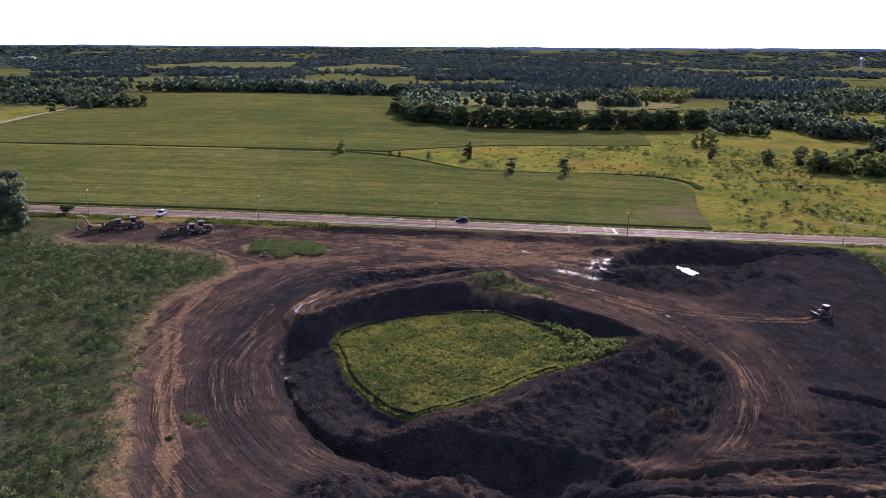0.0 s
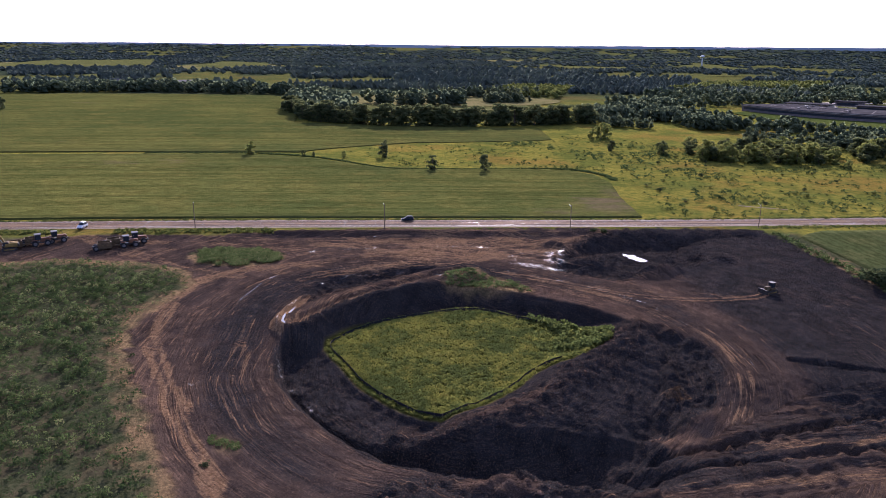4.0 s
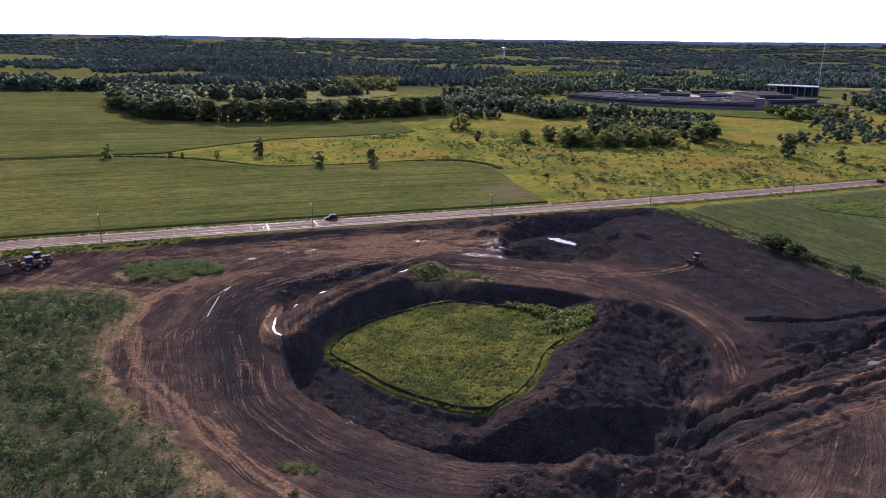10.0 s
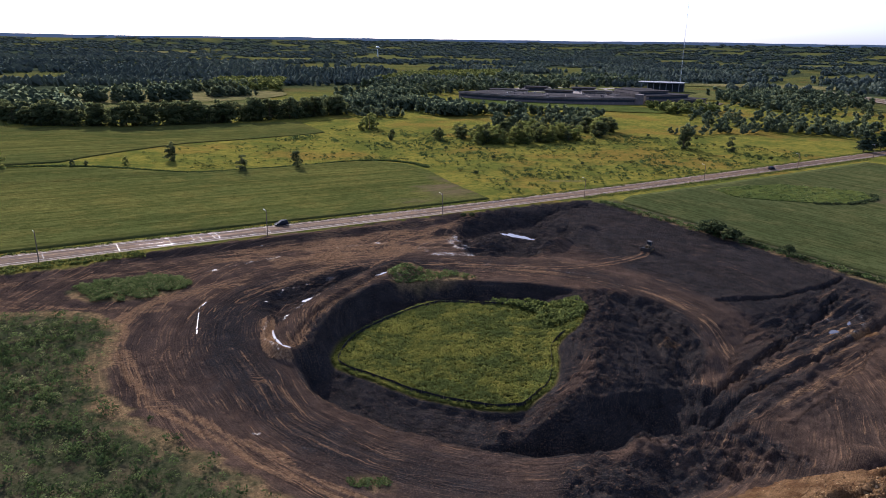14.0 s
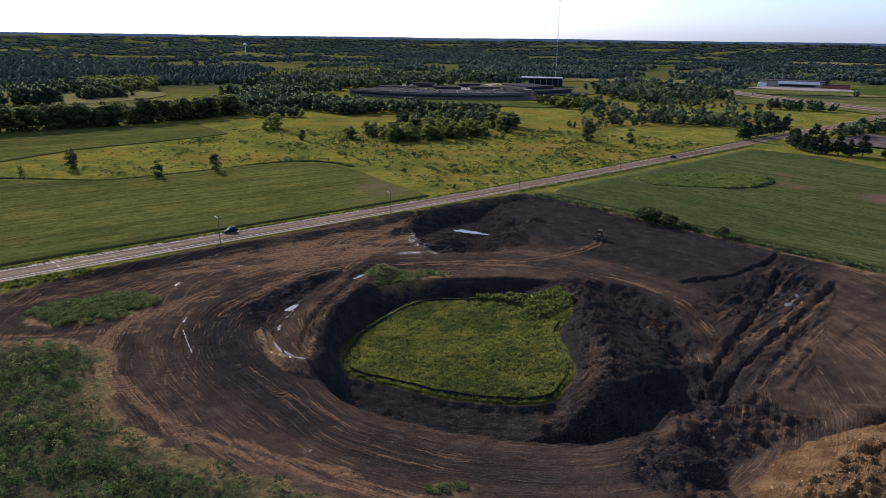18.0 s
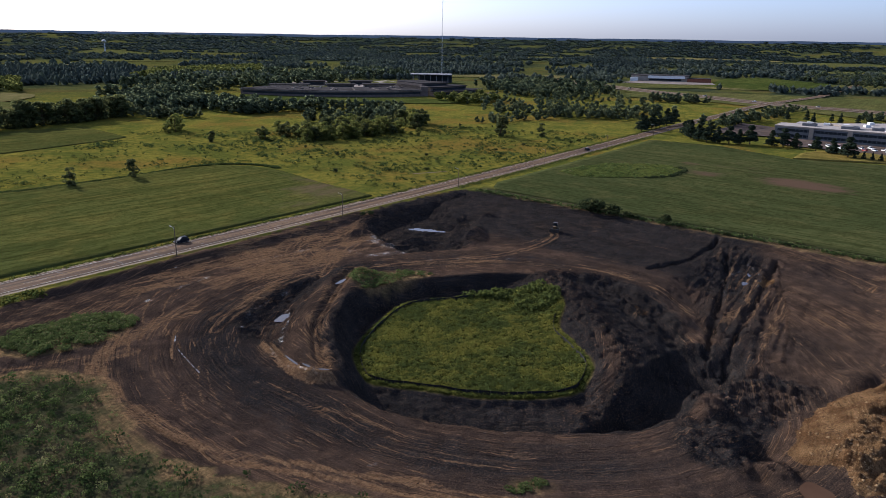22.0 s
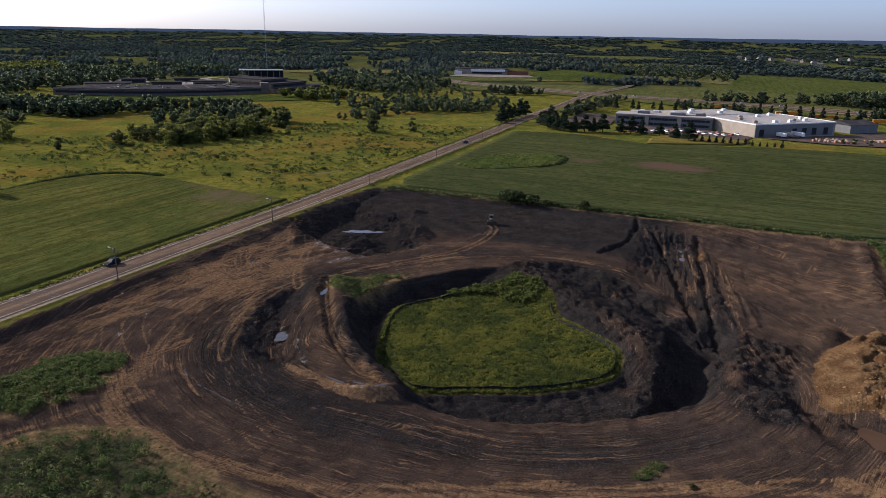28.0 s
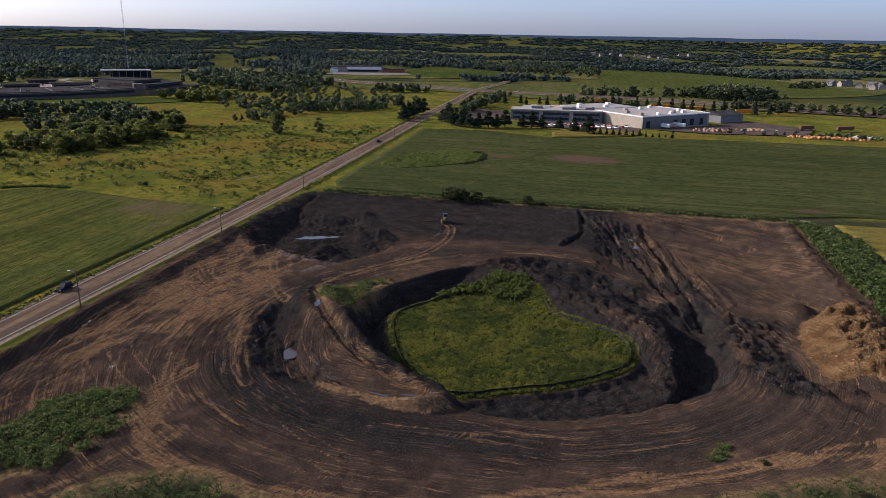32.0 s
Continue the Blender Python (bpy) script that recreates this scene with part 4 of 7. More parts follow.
# ---- fields that stand above the ground ----
def field_between(name, ys, west, east, material, label, lift=0.45, cells=90, bare=()):
    """A stand of crop: rows of constant y between a west and an east border, each given as (y, x) pairs."""
    ys = np.array(ys, float)
    wx = np.interp(ys, *zip(*west))
    ex = np.interp(ys, *zip(*east))
    t = np.linspace(0, 1, cells + 1)
    X = wx[:, None] + (ex - wx)[:, None] * t
    Y = np.repeat(ys[:, None], cells + 1, 1)
    X[:, -1] += (vnoise(ys / 4, ys * 0, 3) - 0.5) * 1.5
    Z = ground_zs(X, Y) + lift + (vnoise(X / 3, Y / 3, 9) - 0.5) * 0.25
    edge = np.zeros(X.shape, bool)
    edge[0], edge[-1], edge[:, 0], edge[:, -1] = True, True, True, True
    Z = np.where(edge, Z - lift - 0.3, Z)
    for k_, (a, b) in enumerate(((0, 1), (-1, -2))):
        X[:, a] = X[:, b] + (-0.2 if a == 0 else 0.2)
        Y[a] = Y[b] + (-0.2 if a == 0 else 0.2)
    n, m = X.shape
    ids = np.arange(n * m).reshape(n, m)
    q = np.stack([ids[:-1, :-1], ids[:-1, 1:], ids[1:, 1:], ids[1:, :-1]], -1).reshape(-1, 4)
    me = mesh_of(name, np.stack([X, Y, Z], -1).reshape(-1, 3), q, [material], True)
    bv = np.zeros(X.shape, np.float32)
    for x, y, rx, ry, k_ in bare:
        bv = np.maximum(bv, k_ * np.exp(-((X - x) / rx) ** 2 - ((Y - y) / ry) ** 2))
    me.attributes.new("bare", "FLOAT", "POINT").data.foreach_set("value", bv.astype(np.float32).ravel())
    return tagged(new(name, me), label, "field", kind="structure")


WEST = ((262, -400), (532, -404), (660, -432), (760, -455), (940, -477))
field_between("crop_field", np.concatenate([np.linspace(264, 374, 60), np.linspace(375.5, 423, 24)]), WEST,
              ((264, 83), (302, 87), (335, 94), (358, 92.5), (370, 83), (374, 70), (376, -22), (407, -60), (421, -98), (423, -160)), M_CROP,
              "low green bean crop sown in straight rows", cells=160, bare=((74, 288, 22, 22, 0.8), (-150, 392, 60, 14, 0.5), (50, 276, 30, 9, 0.55), (84, 306, 9, 34, 0.65)))
field_between("crop_field", np.linspace(425, 928, 130), WEST,
              ((425, -74), (440, -58), (456, -34), (476, 3), (484, 50), (497, 106), (566, 113), (574, 40), (578, -20), (590, -88), (760, -96), (900, -140), (928, -300)), M_CROP,
              "wide green bean crop running up to a wood", cells=140, bare=((-330, 780, 30, 10, 0.6), (60, 520, 60, 10, 0.25), (-200, 470, 80, 10, 0.3)))
field_between("crop_field", np.linspace(-420, 246, 170), ((-420, 140), (20, 133), (50, 124), (236, 127), (246, 150)),
              ((-420, 420), (-200, 375), (-80, 362), (39, 360), (83, 352), (146, 329), (197, 352), (246, 345)), M_CROP_E,
              "dark green bean crop sown in close rows", cells=110, bare=((243, 127, 14, 24, 1.4), (142, 36, 6, 14, 0.9), (240, 175, 10, 16, 0.8), (330, 40, 20, 40, 0.3), (263, 190, 9, 10, 0.7), (270, 165, 40, 26, 0.38), (320, 120, 30, 30, 0.3)))
field_between("grass_field", np.linspace(-160, 38, 60), ((-160, 40), (38, 66)), ((-160, 122), (38, 120)), M_WHEAT, "golden ripe grass field with a mown border", cells=40)
field_between("scrub_patch", np.linspace(183, 235, 40), ((183, 221), (190, 209), (199, 199), (210, 188), (219, 183), (235, 190)), ((183, 240), (190, 247), (197, 252), (212, 243), (226, 232), (235, 196)), M_ROUGH,
              "rough grass patch left unsown amid the crop", 0.7, 40)
field_between("grass_strip", np.linspace(80, 150, 30), ((80, 371), (96, 351), (129, 335), (150, 328)), ((80, 380), (114, 394), (142, 372), (150, 348)), M_WHEAT, "strip of dry yellow grass before the car park", 0.85, 20)


# ---- roads ----
def ribbon(pts, width, lift=0.0, n=8, z_of=None):
    """A strip along a curve, draped on the ground: vertices and faces."""
    c = spline(pts, False, n)
    d = np.gradient(c, axis=0)
    d /= np.linalg.norm(d, axis=1)[:, None] + 1e-9
    nrm = np.stack([-d[:, 1], d[:, 0]], -1)
    cols = np.array([-0.5, -0.25, 0, 0.25, 0.5]) * width
    P = c[:, None, :] + nrm[:, None, :] * cols[None, :, None]
    Z = (z_of or ground_zs)(P[..., 0], P[..., 1]) + lift + 0.05 * (1 - (cols / (width / 2)) ** 2)[None]
    n_, m_ = Z.shape
    ids = np.arange(n_ * m_).reshape(n_, m_)
    q = np.stack([ids[:-1, :-1], ids[1:, :-1], ids[1:, 1:], ids[:-1, 1:]], -1).reshape(-1, 4)
    return np.concatenate([P, Z[..., None]], -1).reshape(-1, 3), q


ROAD_Y = 256.6


def road_y(x):
    x = np.asarray(x, float)
    return ROAD_Y - 5 * smooth(420, 700, x) - 16 * smooth(700, 980, x)


def road_z(x, y):
    return base_z(x, y * 0 + 256) + 0.22 + 1.2 * smooth(560, 650, x)


def road_strip(name, x0, x1, off, width, lift, material, label, step=10.0, cat="road"):
    x = np.arange(x0, x1 + step, step)
    vs, q = ribbon([(a, float(road_y(a)) + off) for a in x], width, lift, 2, road_z)
    return tagged(new(name, mesh_of(name, vs, q, [material], True)), label, cat, kind="structure")


road_strip("verge", -620, 1400, 0, 11.6, -0.06, M_GRAVEL, "gravel shoulders under the road")
road = road_strip("road", -620, 1400, 0, 9.2, 0, M_ASPHALT, "worn two-lane asphalt road between fields")
for off, w in ((-3.7, 0.24), (3.7, 0.24)):
    road_strip("edge_line", -620, 880, off, w, 0.012, M_LINE, "worn white edge line on asphalt", cat="road marking")
for off in (-0.17, 0.17):
    road_strip("centre_line", -620, 880, off, 0.14, 0.006, M_LINE_Y, "worn yellow centre line on asphalt", cat="road marking")
# tar seals over the cracks
tv, tf = [], []
for i in range(85):
    x = -190 + 400 * rng.random()
    across = rng.random() < 0.6
    y = float(road_y(x)) + (0 if across else rng.uniform(-4, 4))
    p = [Vector((x, y - (4.3 if across else 0), 0))]
    for s in range(5):
        p.append(p[-1] + Vector((rng.normal(0, 0.15), 1.72, 0) if across else (rng.uniform(0.8, 2.2), rng.normal(0, 0.12), 0)))
    for a, b in zip(p[:-1], p[1:]):
        d = (b - a).normalized()
        nrm = Vector((-d.y, d.x, 0)) * 0.024
        k0 = len(tv)
        for c in (a - nrm, b - nrm, b + nrm, a + nrm):
            e = 1 - ((c.y - float(road_y(c.x))) / 4.6) ** 2
            tv.append((c.x, c.y, float(road_z(c.x, np.array(c.y))) + 0.05 * max(0, e) + 0.008))
        tf.append((k0, k0 + 1, k0 + 2, k0 + 3))
tagged(new("tar_seal", mesh_of("tar_seal", tv, tf, [M_TAR])), "shiny black tar seals over asphalt cracks", "road marking", kind="stuff")
HIGHWAY = [(1010, 700), (978, 631), (905, 530), (830, 430), (790, 345), (755, 290), (735, 240), (728, 190), (720, 110), (690, 15), (655, -60), (620, -184), (590, -420)]
vs, q = ribbon(HIGHWAY, 46, 1.1)
tagged(new("verge", mesh_of("highway_verge", vs, q, [M_GRAVEL], True)), "bare pale verges of a highway", "verge", kind="structure")
for side in (-11.0, 11.0):
    vs, q = ribbon([(x + side, y) for x, y in HIGHWAY], 11, 1.35)
    tagged(new("road", mesh_of("highway", vs, q, [M_ASPHALT], True)), "asphalt carriageway of a divided highway", "road", kind="structure")
vs, q = ribbon([(-404, 520), (-422, 601), (-432, 659), (-452, 727), (-520, 860)], 5, 0.4)
tagged(new("track", mesh_of("farm_track", vs, q, [M_GRAVEL], True)), "pale gravel farm track along a field", "track", kind="structure")
vs, q = ribbon([(132, 286), (140, 282), (150, 277.5)], 1.0, 0.1)
tagged(new("track", mesh_of("bare_strip", vs, q, [M_GRAVEL], True)), "bare earth strip in a rough meadow", "track", kind="structure")
vs, q = ribbon([(124, 44), (100, 41), (76, 42), (58, 40), (30, 30)], 3.2, 0.12)
tagged(new("track", mesh_of("field_track", vs, q, [M_GRAVEL], True)), "pale mown track round a grass field", "track", kind="structure")

# ---- plants ----
def leaf_material(name, a, b, c, glow=0.35, spread=0.4):
    """Leaves from dark a to light b, some touched with c."""
    k = Mat(name, 0.8)
    t, r = k.attr("tint"), k.random(True)
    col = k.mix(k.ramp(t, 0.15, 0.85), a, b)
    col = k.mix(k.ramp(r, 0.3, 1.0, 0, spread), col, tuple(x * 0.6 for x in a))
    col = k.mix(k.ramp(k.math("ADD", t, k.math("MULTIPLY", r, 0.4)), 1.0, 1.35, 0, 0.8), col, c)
    return k.leafy(col, glow + 0.12).m


M_WEED = leaf_material("weed_leaves", (0.034, 0.052, 0.018), (0.102, 0.130, 0.042), (0.19, 0.17, 0.08), 0.26)
M_ISLE = leaf_material("island_weeds", (0.074, 0.092, 0.028), (0.164, 0.166, 0.037), (0.22, 0.185, 0.045), 0.45)
M_TREE = leaf_material("tree_leaves", (0.078, 0.102, 0.062), (0.165, 0.186, 0.092), (0.21, 0.20, 0.08), 0.5, 0.25)
M_TREE_LIGHT = leaf_material("light_tree_leaves", (0.10, 0.12, 0.035), (0.20, 0.20, 0.055), (0.26, 0.22, 0.06), 0.45)
M_PINE = leaf_material("pine_needles", (0.024, 0.035, 0.024), (0.055, 0.070, 0.038), (0.08, 0.08, 0.04), 0.15)
M_SCRUB = leaf_material("meadow_scrub", (0.045, 0.060, 0.018), (0.115, 0.122, 0.030), (0.17, 0.14, 0.04), 0.4)
# haze of distance painted in: these leaves are bluer than the nearer trees
M_FARTREE_HAZED = leaf_material("hazed_far_tree_leaves", (0.088, 0.112, 0.100), (0.150, 0.176, 0.132), (0.17, 0.18, 0.12), 0.55, 0.12)
M_BUSH = leaf_material("dark_bush_leaves", (0.030, 0.042, 0.020), (0.078, 0.090, 0.036), (0.12, 0.11, 0.04))
M_BARK = plain("bark", (0.075, 0.055, 0.04), 0.95, 0, 0.4, 3.0)


def leaf_cloud(cen, rad, per, size, seed, tint=None, up=0.35, slim=0.65, loose=0.55):
    """Leaf blades strewn over ellipsoids: vertices, faces and a tint for each vertex."""
    g = np.random.default_rng(seed)
    n = len(cen)
    d = g.normal(size=(n, per, 3))
    d /= np.linalg.norm(d, axis=2)[..., None]
    d[..., 2] = np.where(d[..., 2] < -up, -d[..., 2], d[..., 2])
    rr = g.uniform(0.55, 1.0, (n, per, 1))
    p = cen[:, None, :] + d * rr * rad[:, None, :]
    nrm = d * (1.25 - loose) + g.normal(size=(n, per, 3)) * loose
    nrm /= np.linalg.norm(nrm, axis=2)[..., None] + 1e-9
    t1 = np.cross(nrm, g.normal(size=(n, per, 3)))
    t1 /= np.linalg.norm(t1, axis=2)[..., None] + 1e-9
    t2 = np.cross(nrm, t1)
    s = (np.asarray(size).reshape(-1, 1, 1) * g.uniform(0.6, 1.3, (n, per, 1)))
    a, b = t1 * s, t2 * s * slim
    v = np.stack([p - a, p - b * 0.9, p + a, p + b], 2).reshape(-1, 3)
    m = n * per
    f = np.arange(m * 4).reshape(m, 4)
    if tint is None:
        tint = g.random(n)
    # upper outer leaves get a lighter tint: light from above put into colour
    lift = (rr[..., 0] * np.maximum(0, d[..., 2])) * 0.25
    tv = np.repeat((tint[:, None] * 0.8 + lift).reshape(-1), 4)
    return v, f, tv


DODECA = np.array([(x, y, z) for x in (-1, 1) for y in (-1, 1) for z in (-1, 1)] + [(-2, 0, 0), (2, 0, 0), (0, -2, 0), (0, 2, 0), (0, 0, -2), (0, 0, 2)]) / 2.0
DODECA_F = []
for i in range(8):
    for ax in range(3):
        j = i ^ (4 >> ax)
        if i < j:
            u_, v_ = [k_ for k_ in range(3) if k_ != ax]
            DODECA_F.append((i, 8 + 2 * u_ + (DODECA[i][u_] > 0), j, 8 + 2 * v_ + (DODECA[i][v_] > 0)))


def hearts(cen, rad, seed, k=0.78, tint=None):
    """Uneven dense hearts of foliage behind the outer leaves."""
    g = np.random.default_rng(seed)
    n = len(cen)
    v = DODECA[None] * g.uniform(0.8, 1.2, (n, 14, 1)) * rad[:, None, :] * k + cen[:, None, :]
    f = (np.array(DODECA_F)[None] + 14 * np.arange(n)[:, None, None]).reshape(-1, 4)
    # heart tint is lowered: shade within the crown goes into the colour
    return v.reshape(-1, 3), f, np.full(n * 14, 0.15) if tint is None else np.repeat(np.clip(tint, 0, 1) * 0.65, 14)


def joined(a, b):
    return np.vstack([a[0], b[0]]), np.vstack([a[1], b[1] + len(a[0])]), np.concatenate([a[2], b[2]])


def cloud_mesh(name, cloud, material, rounded=False):
    v, f, t = cloud
    me = mesh_of(name, v, f, [material], rounded)
    me.attributes.new("tint", "FLOAT", "POINT").data.foreach_set("value", t.astype(np.float32))
    return me


def scatter(pts, n, seed, lo=0.0):
    """n random places inside an outline."""
    g = np.random.default_rng(seed)
    pts = np.asarray(pts, float)
    a, b = pts.min(0), pts.max(0)
    out = np.zeros((0, 2))
    while len(out) < n:
        q = g.uniform(a, b, (n * 2, 2))
        out = np.vstack([out, q[inside(q[:, 0], q[:, 1], pts)]])
    return out[:n]


def weeds(name, xy, height, width, per, leaf, material, label, seed, tint=None, category="weeds"):
    g = np.random.default_rng(seed)
    n = len(xy)
    k = g.uniform(0.6, 1.35, n)
    h, w = height * k, width * k * g.uniform(0.8, 1.2, n)
    cen = np.column_stack([xy, ground_zs(xy[:, 0], xy[:, 1]) + h * 0.42])
    c = leaf_cloud(cen, np.column_stack([w, w, h * 0.58]), per, leaf * k, seed + 1, tint)
    return tagged(new(name, cloud_mesh(name, c, material)), label, category, kind="stuff")


# rough weeds west of the digging, thinning towards the haul road
WEST = [(-215, 60), (-40, 60), (-45, 90), (-60, 118), (-76, 150), (-76, 205), (-95, 218), (-150, 216), (-215, 238)]
q = scatter(WEST, 34000, 3)
sd = signed(q[:, 0], q[:, 1], SITE)
lush = smooth(0.36, 0.6, fbm(q[:, 0] / 11, q[:, 1] / 11, 91) + 0.16 * smooth(150, 205, q[:, 1]))
dens = np.clip(0.4 + smooth(2, 11, sd) * 0.6, 0, 1) * (0.12 + 0.6 * lush + 0.4 * smooth(0.5, 0.66, fbm(q[:, 0] / 2.4, q[:, 1] / 2.4, 93, 2)))
keep = (sd > 1.0) & (rng.random(len(q)) < dens)
q = q[keep]
weeds("weeds", q, 0.5, 0.5, 9, 0.14, M_WEED, "rough olive green weeds with dry stalks", 5, np.clip(fbm(q[:, 0] / 6, q[:, 1] / 6, 95) * 2.0 - 0.55 + rng.normal(0, 0.3, len(q)), 0, 1.25))
# taller tufts, each with a dark foot shaded by the leaf tint
q = scatter(WEST, 7500, 7)
sd = signed(q[:, 0], q[:, 1], SITE)
lush = smooth(0.36, 0.58, fbm(q[:, 0] / 11, q[:, 1] / 11, 91) + 0.16 * smooth(150, 205, q[:, 1]))
q = q[(sd > 2) & (rng.random(len(q)) < (0.2 + 0.8 * lush) * smooth(1, 10, sd))]
weeds("weeds", q, 1.5, 0.72, 34, 0.17, M_WEED, "upright dark green tufts of tall weeds", 9, np.clip(rng.normal(0.4, 0.42, len(q)), 0, 1.1))
for pch, n, h in ((PATCHES[0], 1900, 1.0), (PATCHES[1], 500, 0.7), (PATCHES[2], 110, 0.4)):
    q = scatter(pch, n, int(n))
    q = q[signed(q[:, 0], q[:, 1], pch) < (fbm(q[:, 0] / 5, q[:, 1] / 5, 99) - 0.6) * 14]
    weeds("weeds", q, h, 0.72, 26, 0.16, M_WEED, "patch of tall green weeds left amid bare earth", n, np.clip(rng.normal(0.7, 0.22, len(q)), 0, 1))
q = scatter(ISLE, 12500, 17)
si = signed(q[:, 0], q[:, 1], ISLE)
t_ = fbm(q[:, 0] / 7, q[:, 1] / 7, 97, 3) * 1.4 - 0.25 + (fbm(q[:, 0] / 2.2, q[:, 1] / 2.2, 98, 2) - 0.5) * 1.1 + rng.normal(0, 0.15, len(q))
bushy = smooth(12, 22, q[:, 0]) * smooth(140, 150, q[:, 1])
weeds("island_weeds", q[si < -0.4], 0.6, 0.55, 13, 0.17, M_ISLE, "yellow-green weeds covering a level island of earth", 19, np.clip((t_ - 0.35 * bushy)[si < -0.4], 0, 1))
q = scatter(spline([(12, 170), (24, 162), (29, 153), (20, 144), (14, 150), (17, 160)]), 260, 23)
weeds("island_bushes", q, 1.6, 0.95, 26, 0.32, M_ISLE, "tall green brush at the island's edge", 29, np.clip(rng.normal(0.15, 0.15, len(q)), 0, 1), "brush")
q = scatter([(118, 52), (112, 38), (90, 34), (48, 42), (10, 50), (12, 57), (40, 56), (66, 54), (108, 50)], 1900, 31)
weeds("weeds", q, 1.5, 0.9, 12, 0.4, M_WEED, "dense dark green weeds along the edge of bare earth", 37, np.clip(rng.normal(0.55, 0.2, len(q)), 0, 1))
q = np.column_stack([122 + rng.normal(0, 1.3, 900), rng.uniform(52, 240, 900)])
weeds("weeds", q, 0.8, 0.7, 8, 0.32, M_WEED, "low weeds along a field border", 41)
q = np.column_stack([rng.uniform(-190, -64, 1300), rng.uniform(244.5, 250, 1300)])
q = q[(np.abs(q[:, 0] + 128) > 9)]
weeds("verge_grass", q, 0.5, 0.6, 8, 0.3, M_SCRUB, "yellow-green grass on the road verge", 43, category="grass")
q = np.vstack([np.column_stack([rng.uniform(-420, 84, 1400), 262.6 + rng.normal(0, 0.5, 1400)]), np.column_stack([rng.uniform(84, 420, 900), 263 + rng.normal(0, 0.8, 900)]),
               np.column_stack([rng.uniform(122, 360, 800), 249 + rng.normal(0, 0.9, 800)])])
weeds("verge_grass", q, 0.32, 0.7, 7, 0.3, M_SCRUB, "uncut grass along the road shoulder", 47, category="grass")
q = scatter([(221, 183), (209, 190), (199, 199), (188, 210), (183, 219), (190, 234), (196, 234), (232, 226), (243, 212), (252, 197), (247, 190), (240, 184)], 700, 49)
weeds("weeds", q, 0.9, 0.9, 10, 0.35, M_WEED, "tall weeds on an unsown patch amid the crop", 50, np.clip(rng.normal(0.6, 0.2, len(q)), 0, 1))
q = np.column_stack([rng.uniform(205, 250, 220), rng.normal(0, 0.8, 220)])
q[:, 1] += np.interp(q[:, 0], (205, 221, 240, 250), (192, 183.5, 184, 190))
weeds("weeds", q, 1.1, 0.9, 12, 0.35, M_BUSH, "dark taller weeds along the edge of an unsown patch", 52, np.clip(rng.normal(0.3, 0.2, len(q)), 0, 1))
# the grassy ditch with its fringe between crop and meadow
dl = spline([(96, 345), (94.5, 359), (84, 372.5), (68, 377.5), (30, 374), (-6, 373), (-24, 378), (-58, 409), (-97, 423.5), (-160, 424)], False, 60)
q = dl[rng.integers(0, len(dl), 2600)] + rng.normal(0, 0.7, (2600, 2))
weeds("ditch_grass", q, 0.55, 0.6, 8, 0.3, M_WEED, "dark rank grass along a field ditch", 53, np.clip(rng.normal(0.3, 0.2, 2600), 0, 1), "grass")

# meadow scrub between the road and the woods
q = scatter([(92, 266), (340, 266), (345, 300), (300, 400), (170, 470), (120, 560), (112, 500), (60, 482), (-30, 450), (-50, 412), (-20, 382), (70, 382), (100, 360)], 5200, 59)
m = fbm(q[:, 0] / 22, q[:, 1] / 22, 101)
keep = rng.random(len(q)) < 0.15 + 1.5 * smooth(0.5, 0.72, m)
q = q[keep]
weeds("meadow_scrub", q, 0.9, 0.95, 16, 0.32, M_SCRUB, "low shrubs and tall herbs of a rough meadow", 61, np.clip(rng.normal(0.35, 0.3, len(q)), 0, 1.2), "scrub")


q = scatter([(98, 268), (335, 268), (340, 300), (300, 390), (170, 440), (120, 520), (60, 470), (-20, 384), (70, 384), (102, 360)], 2600, 63)
q = q[rng.random(len(q)) < smooth(0.46, 0.66, fbm(q[:, 0] / 30, q[:, 1] / 30, 103))]
weeds("shrubs", q, 1.5, 1.3, 22, 0.36, M_WEED, "low rounded shrubs dotted over a meadow", 65, np.clip(rng.normal(0.25, 0.2, len(q)), 0, 1), "shrubs")
q = scatter([(-215, 66), (-56, 66), (-64, 100), (-80, 140), (-88, 190), (-215, 215)], 1300, 67)
weeds("weeds", q, 1.2, 1.1, 22, 0.24, M_WEED, "taller dark weed clumps in rough ground", 69, np.clip(rng.normal(0.15, 0.15, len(q)), 0, 1))


